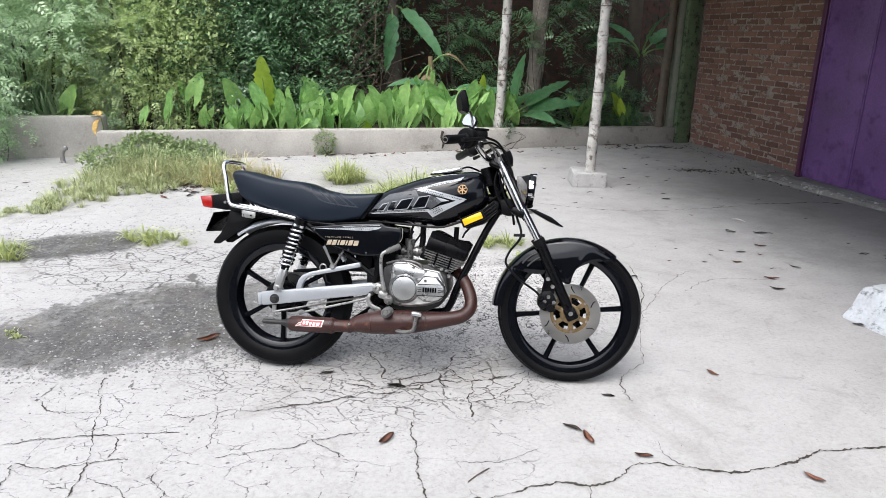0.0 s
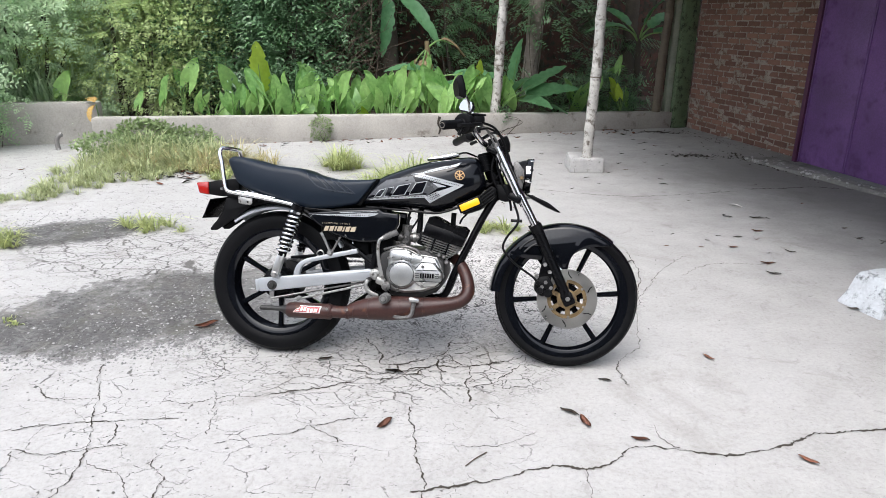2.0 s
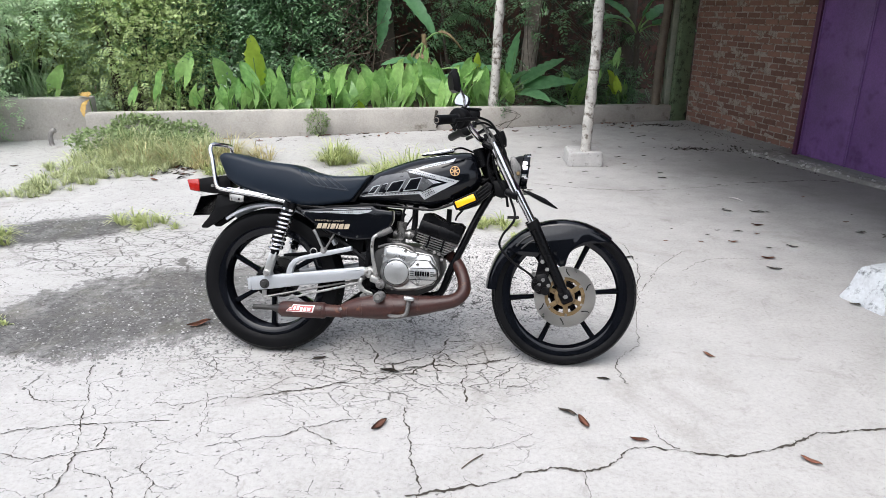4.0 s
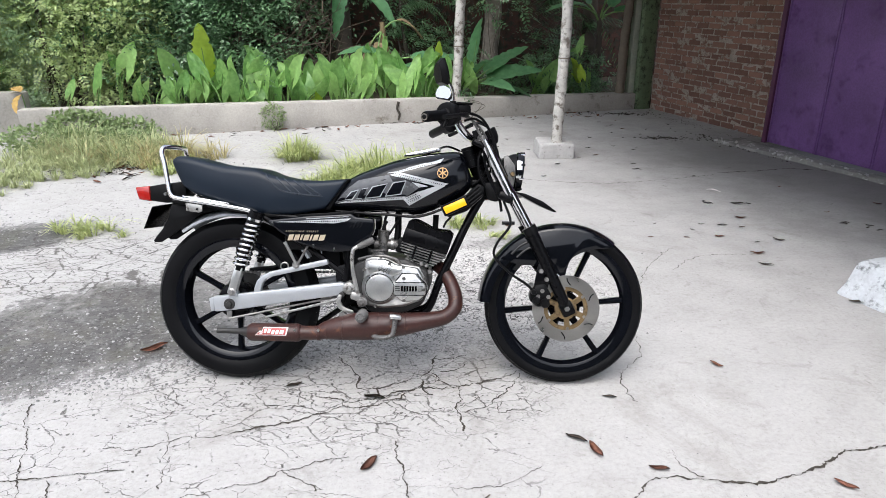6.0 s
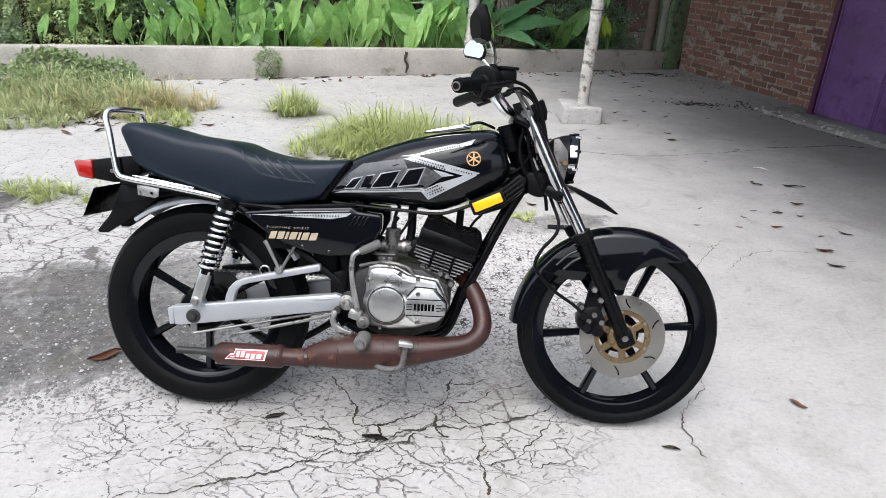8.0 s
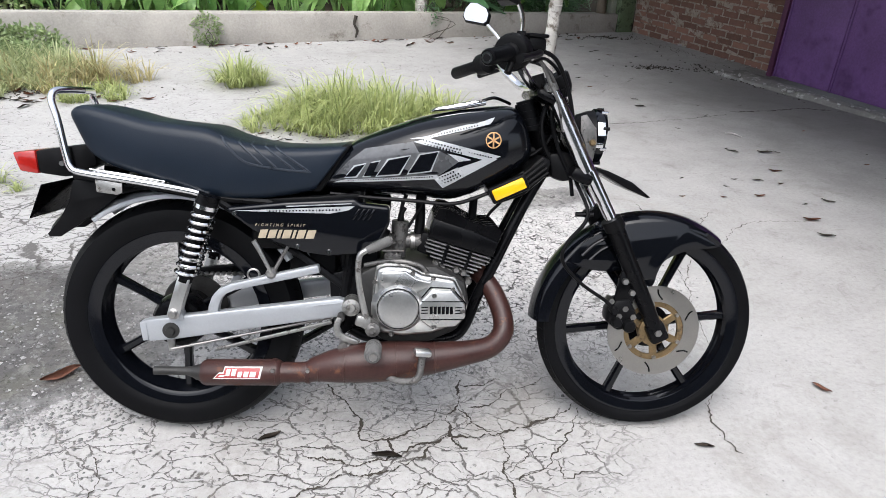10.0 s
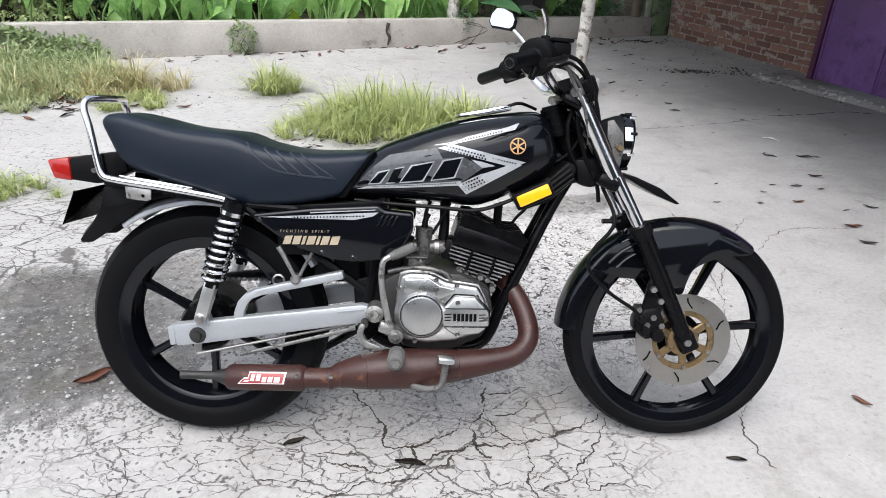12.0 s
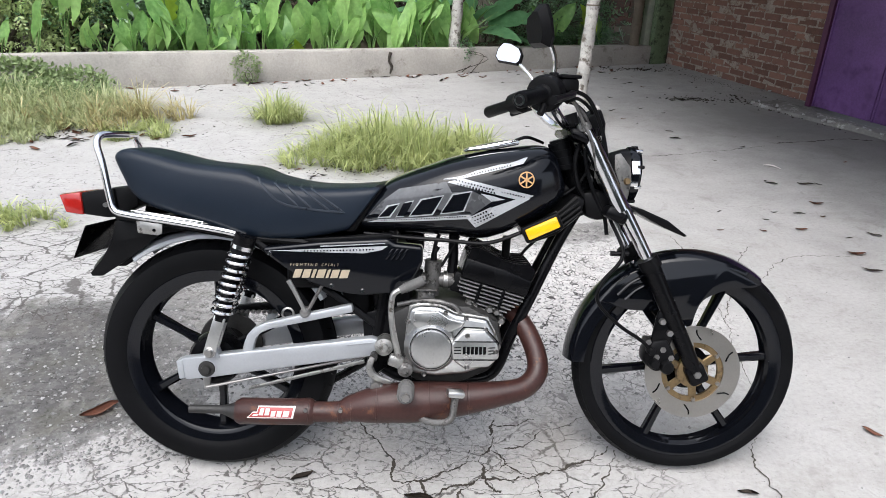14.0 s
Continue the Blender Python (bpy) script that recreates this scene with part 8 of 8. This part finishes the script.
# two chrome plates stand in for white reflections on the black rim
for turn, size in ((18, 0.034), (-14, 0.012)):
    a = radians(turn)
    p = HL @ Vector((0.013, -0.0848 * math.cos(a), 0.0848 * math.sin(a)))
    bp("rim_trim", block((0.020, 0.003, size), Matrix.Translation(p) @ pose(0, 0, 0, -turn, 0, 0), 0.001), CHROME, "chrome plate in place of a reflection on the rim", headlamp)


def ear(sgn):
    br = bp("headlamp_bracket", slab([(1.004, 0.838), (1.018, 0.842), (1.044, 0.808), (1.048, 0.775), (1.040, 0.728), (1.028, 0.732), (1.020, 0.770), (1.006, 0.800)], sgn * 0.086, sgn * 0.089, 0.001), CARB, "grey steel headlamp bracket")
    bp("bracket_bolt", lathe([(0.0, sgn * 0.008), (0.006, sgn * 0.008), (0.009, 0.0)], (1.037, sgn * 0.089, 0.775), 12), BRASS, "", br)


both(ear)
for y in (-0.048, 0.052):
    c = Vector((0.948, y, 0.918))
    rotm = Matrix.Translation(c) @ pose(0, 0, 0, 0, -32, 0) @ Matrix.Scale(0.82, 4)
    bm = lathe([(0.0, -0.055), (0.022, -0.052), (0.036, -0.03), (0.042, 0.0), (0.043, 0.012), (0.039, 0.016), (0.036, 0.012)], (0, 0, 0), 32, "z")
    bmesh.ops.transform(bm, matrix=rotm, verts=bm.verts)
    g = bp("gauge", bm, PLASTIC, "black round instrument gauge")
    bm = lathe([(0.0, 0.013), (0.037, 0.012)], (0, 0, 0), 32, "z")
    bmesh.ops.transform(bm, matrix=rotm, verts=bm.verts)
    bp("gauge_glass", bm, GAUGE, "", g)
bp("gauge_cowl", slab([(0.955, 0.888), (0.972, 0.890), (0.988, 0.862), (0.994, 0.815), (0.985, 0.790), (0.972, 0.800), (0.962, 0.850)], -0.05, 0.05, 0.010), PLASTIC)
bp("key_switch", rod((0.915, -0.02, 0.905), (0.905, -0.02, 0.935), 0.016, 14), PLASTIC)
ribs = bp("cable_gaiter", rod((0.875, -0.04, 0.872), (0.895, -0.04, 0.800), 0.024, 14), RUBBER)
for k in range(4):
    z = 0.865 - 0.018 * k
    bp("gaiter_rib", rod((0.876 + 0.005 * k, -0.04, z), (0.877 + 0.005 * k, -0.04, z - 0.005), 0.028, 14), RUBBER, "", ribs)

# handlebar, grips, levers, mirrors
bar_pts = [(0.742, -0.352, 0.950), (0.790, -0.265, 0.966), (0.828, -0.165, 0.968), (0.848, -0.115, 0.942), (0.876, -0.080, 0.912), (0.892, -0.04, 0.905), (0.892, 0.04, 0.905), (0.876, 0.080, 0.912), (0.848, 0.115, 0.942), (0.828, 0.165, 0.968), (0.785, 0.250, 0.966), (0.735, 0.320, 0.950)]
handlebar = bp("handlebar", tube(bar_pts, 0.011, 5, 12), CHROME, "chrome swept-back handlebar")


def along(a, b, t):
    return Vector(a).lerp(Vector(b), t)


RA, RB = (0.738, -0.358, 0.949), (0.800, -0.245, 0.968)
LA, LB = (0.726, 0.330, 0.947), (0.788, 0.222, 0.967)
for A_, B_ in ((RA, RB), (LA, LB)):
    g = bp("grip", tube([along(A_, B_, 0.0), along(A_, B_, 0.04), along(A_, B_, 0.92), along(A_, B_, 0.96), along(A_, B_, 1.0)], [0.015, 0.0175, 0.0165, 0.021, 0.021], 1, 16), RUBBER, "black rubber grip")
    bp("bar_end", rod(along(A_, B_, -0.03), along(A_, B_, 0.02), 0.0115, 14), CHROME, "", g)
    bp("bar_end_cap", rod(along(A_, B_, -0.045), along(A_, B_, -0.01), 0.0075, 14), PLASTIC, "", g)
    far_end = along(A_, B_, 1.28)
    bp("switch_housing", tube([along(A_, B_, 1.0), along(A_, B_, 1.03), along(A_, B_, 1.30), along(A_, B_, 1.34)], [0.021, 0.029, 0.029, 0.02], 1, 16), PLASTIC, "black switch housing", g)
thr = bp("throttle_housing", tube([along(RA, RB, 0.98), along(RA, RB, 1.03), along(RA, RB, 1.30), along(RA, RB, 1.42)], [0.030, 0.040, 0.038, 0.026], 3, 20), PLASTIC, "round black throttle housing")
bp("starter_knob", rod((0.800, -0.262, 0.945), (0.792, -0.27, 0.925), 0.008, 12), PLASTIC, "", thr)
mc = bp("master_cylinder", block((0.050, 0.065, 0.030), Matrix.Translation((0.850, -0.19, 0.990)) @ pose(0, 0, 0, 0, 0, 28), 0.008), PLASTIC, "black front brake master cylinder")
bp("reservoir_cap", block((0.056, 0.070, 0.008), Matrix.Translation((0.850, -0.19, 1.008)) @ pose(0, 0, 0, 0, 0, 28), 0.003), PLASTIC, "", mc)
bp("brake_lever", tube([(0.870, -0.205, 0.972), (0.862, -0.250, 0.968), (0.832, -0.310, 0.958), (0.800, -0.372, 0.948)], [0.009, 0.008, 0.007, 0.009], 4, 10), PLASTIC, "", mc)
cl = bp("clutch_lever", tube([(0.890, 0.195, 0.975), (0.870, 0.235, 0.968), (0.835, 0.290, 0.955), (0.800, 0.345, 0.945)], [0.009, 0.008, 0.007, 0.009], 4, 10), PLASTIC, "black clutch lever")


def mirror(base, mid, centre, facing, roll, w, h, label, back_out):
    stem = bp("mirror_stem", tube([base, mid, centre], 0.005, 4, 10), CHROME, label)
    bp("stem_nut", rod(Vector(base) - Vector((0, 0, 0.012)), Vector(base) + Vector((0, 0, 0.014)), 0.010, 6), PLASTIC, "", stem)
    m = look(centre, Vector(centre) + Vector(facing), roll)
    out = [(-0.50, -0.30), (-0.42, -0.46), (0.30, -0.50), (0.46, -0.30), (0.50, 0.10), (0.40, 0.46), (0.12, 0.50), (-0.28, 0.34), (-0.46, 0.06)]
    bm = bmesh.new()
    r1 = [bm.verts.new((x * w, y * h, -0.004)) for x, y in out]
    r2 = [bm.verts.new((x * w * 1.05, y * h * 1.05, 0.004)) for x, y in out]
    r3 = [bm.verts.new((x * w * 0.75, y * h * 0.75, 0.020)) for x, y in out]
    for a, b in ((r1, r2), (r2, r3)):
        for k in range(len(out)):
            bm.faces.new((a[k], a[(k + 1) % len(out)], b[(k + 1) % len(out)], b[k]))
    bm.faces.new(r3)
    bm.faces.new(r1[::-1])
    bmesh.ops.recalc_face_normals(bm, faces=bm.faces)
    bmesh.ops.transform(bm, matrix=m, verts=bm.verts)
    bp("mirror_shell", bm, PLASTIC, "black plastic mirror shell", stem, angle=30)
    bm = bmesh.new()
    bm.faces.new([bm.verts.new(m @ Vector((x * w * 0.93, y * h * 0.93, -0.0055))) for x, y in out])
    bp("mirror_glass", bm, MIRROR, "mirror glass", stem)


mirror((0.824, -0.232, 1.000), (0.822, -0.238, 1.05), (0.790, -0.250, 1.106), (0.95, 0.45, 0.25), 0, 0.078, 0.085, "handlebar mirror in a black shell on a chrome stem", True)
mirror((0.840, 0.190, 0.992), (0.838, 0.205, 1.035), (0.780, 0.265, 1.110), (-0.55, -0.75, 0.35), 14, 0.092, 0.058, "handlebar mirror reflecting the pale sky", False)

# cables and the loose front plate bracket
for k, (pts, rr) in enumerate((
        ([(0.865, -0.18, 0.955), (0.905, -0.12, 0.965), (0.955, -0.06, 0.925), (0.955, -0.05, 0.82), (0.90, -0.045, 0.74), (0.75, -0.04, 0.70)], 0.0042),
        ([(0.860, 0.18, 0.955), (0.91, 0.12, 0.975), (0.965, 0.06, 0.93), (0.965, 0.03, 0.80), (0.91, 0.02, 0.70)], 0.0042),
        ([(0.870, -0.17, 0.985), (0.925, -0.13, 0.965), (0.965, -0.10, 0.90), (0.985, -0.09, 0.83)], 0.005),
        ([(0.955, -0.06, 0.90), (0.935, -0.075, 0.84), (0.955, -0.075, 0.76), (0.99, -0.07, 0.69), (1.00, -0.07, 0.64)], 0.005),
        ([(0.945, -0.05, 0.90), (0.915, -0.06, 0.83), (0.925, -0.06, 0.76), (0.965, -0.06, 0.70)], 0.006),
        ([(0.97, 0.0, 0.88), (1.005, -0.04, 0.80), (1.01, -0.05, 0.72), (1.04, -0.06, 0.66)], 0.004))):
    bp("control_cable", tube(pts, rr, 5, 8), PLASTIC if k % 2 == 0 else RUBBER)
pb = bp("plate_bracket", slab([(1.050, 0.712), (1.085, 0.706), (1.150, 0.678), (1.200, 0.640), (1.192, 0.638), (1.140, 0.660), (1.085, 0.690)], -0.075, 0.075, 0.002), SATIN, "bent dark front plate bracket")
bp("bracket_arm", rod((1.03, -0.05, 0.69), (1.09, -0.05, 0.70), 0.006, 8), STEEL, "", pb)
bp("lower_cowl", slab([(0.935, 0.745), (0.985, 0.750), (1.020, 0.712), (1.012, 0.682), (0.975, 0.674), (0.945, 0.684)], -0.07, 0.07, 0.010), PLASTIC)


# the sprung and bolted parts ride a little high over the wheels; the tyres flatten where they stand
for ob in bike.children_recursive:
    up = ob
    while up.parent != bike:
        up = up.parent
    for v in ob.data.vertices:
        if up == rear or up == front:
            v.co.z += 0.008 if up == rear else 0.007
        else:
            v.co.z += 0.0068 + 0.009 * max(0.0, 1 - v.co.z / 0.75) ** 1.2
        if ob.name.startswith("tyre"):
            v.co.z = max(v.co.z, (0.001 + v.co.y * math.sin(radians(LEAN))) / math.cos(radians(LEAN)))


# ---- bricks of the shed wall ----
def brick_mesh(length, seed):
    r = random.Random(seed)
    bm = block((0.03, length, 0.052), None, 0.004, None, 1)
    for v in bm.verts:
        v.co += Vector((r.uniform(-0.002, 0.002), r.uniform(-0.003, 0.003), r.uniform(-0.002, 0.002)))
    return finish(bm, "brick", BRICK, False)


BRICKS = [brick_mesh(0.192, k) for k in range(5)]
HALF = [brick_mesh(0.092, k + 9) for k in range(2)]
r = random.Random(23)
for row in range(29):
    z = 0.03 + row * 0.064
    d = 0.01
    first = row % 2 == 0
    while d < 2.3:
        short = first or d + 0.192 > 2.34
        first = False
        ln = 0.092 if short else 0.192
        ob = new("brick", r.choice(HALF if short else BRICKS))
        ob.parent = wall_east
        ob.matrix_world = Matrix.Translation(at(0.358 + r.uniform(-0.004, 0.002), d + ln / 2, z + r.uniform(-0.002, 0.002))) @ pose(0, 0, 0, r.uniform(-0.5, 0.5), r.uniform(-1.5, 1.5), TURN + r.uniform(-1, 1))
        d += ln + 0.016
# the far wall's bricks, small in view
bv, bf = [], []
for row in range(40):
    z = 0.1 + row * 0.07
    for k in range(38):
        s = -3.2 + k * 0.215 + (0.107 if row % 2 else 0)
        o = 0.012 + r.uniform(-0.008, 0.012)
        if r.random() < 0.06:
            continue
        i = len(bv)
        for ds, dz in ((0, 0), (0.2, 0), (0.2, 0.058), (0, 0.058)):
            bv.append(at(s + ds, -2.6 + o, z + dz))
        for ds, dz in ((0, 0), (0.2, 0), (0.2, 0.058), (0, 0.058)):
            bv.append(at(s + ds, -2.62, z + dz))
        bf += [(i, i + 1, i + 2, i + 3), (i + 3, i + 2, i + 6, i + 7), (i, i + 4, i + 5, i + 1), (i + 1, i + 5, i + 6, i + 2), (i, i + 3, i + 7, i + 4)]
tagged(flat_mesh("brick_courses", bv, bf, BRICK_FAR, rear_wall), "dark brick courses", kind="stuff")
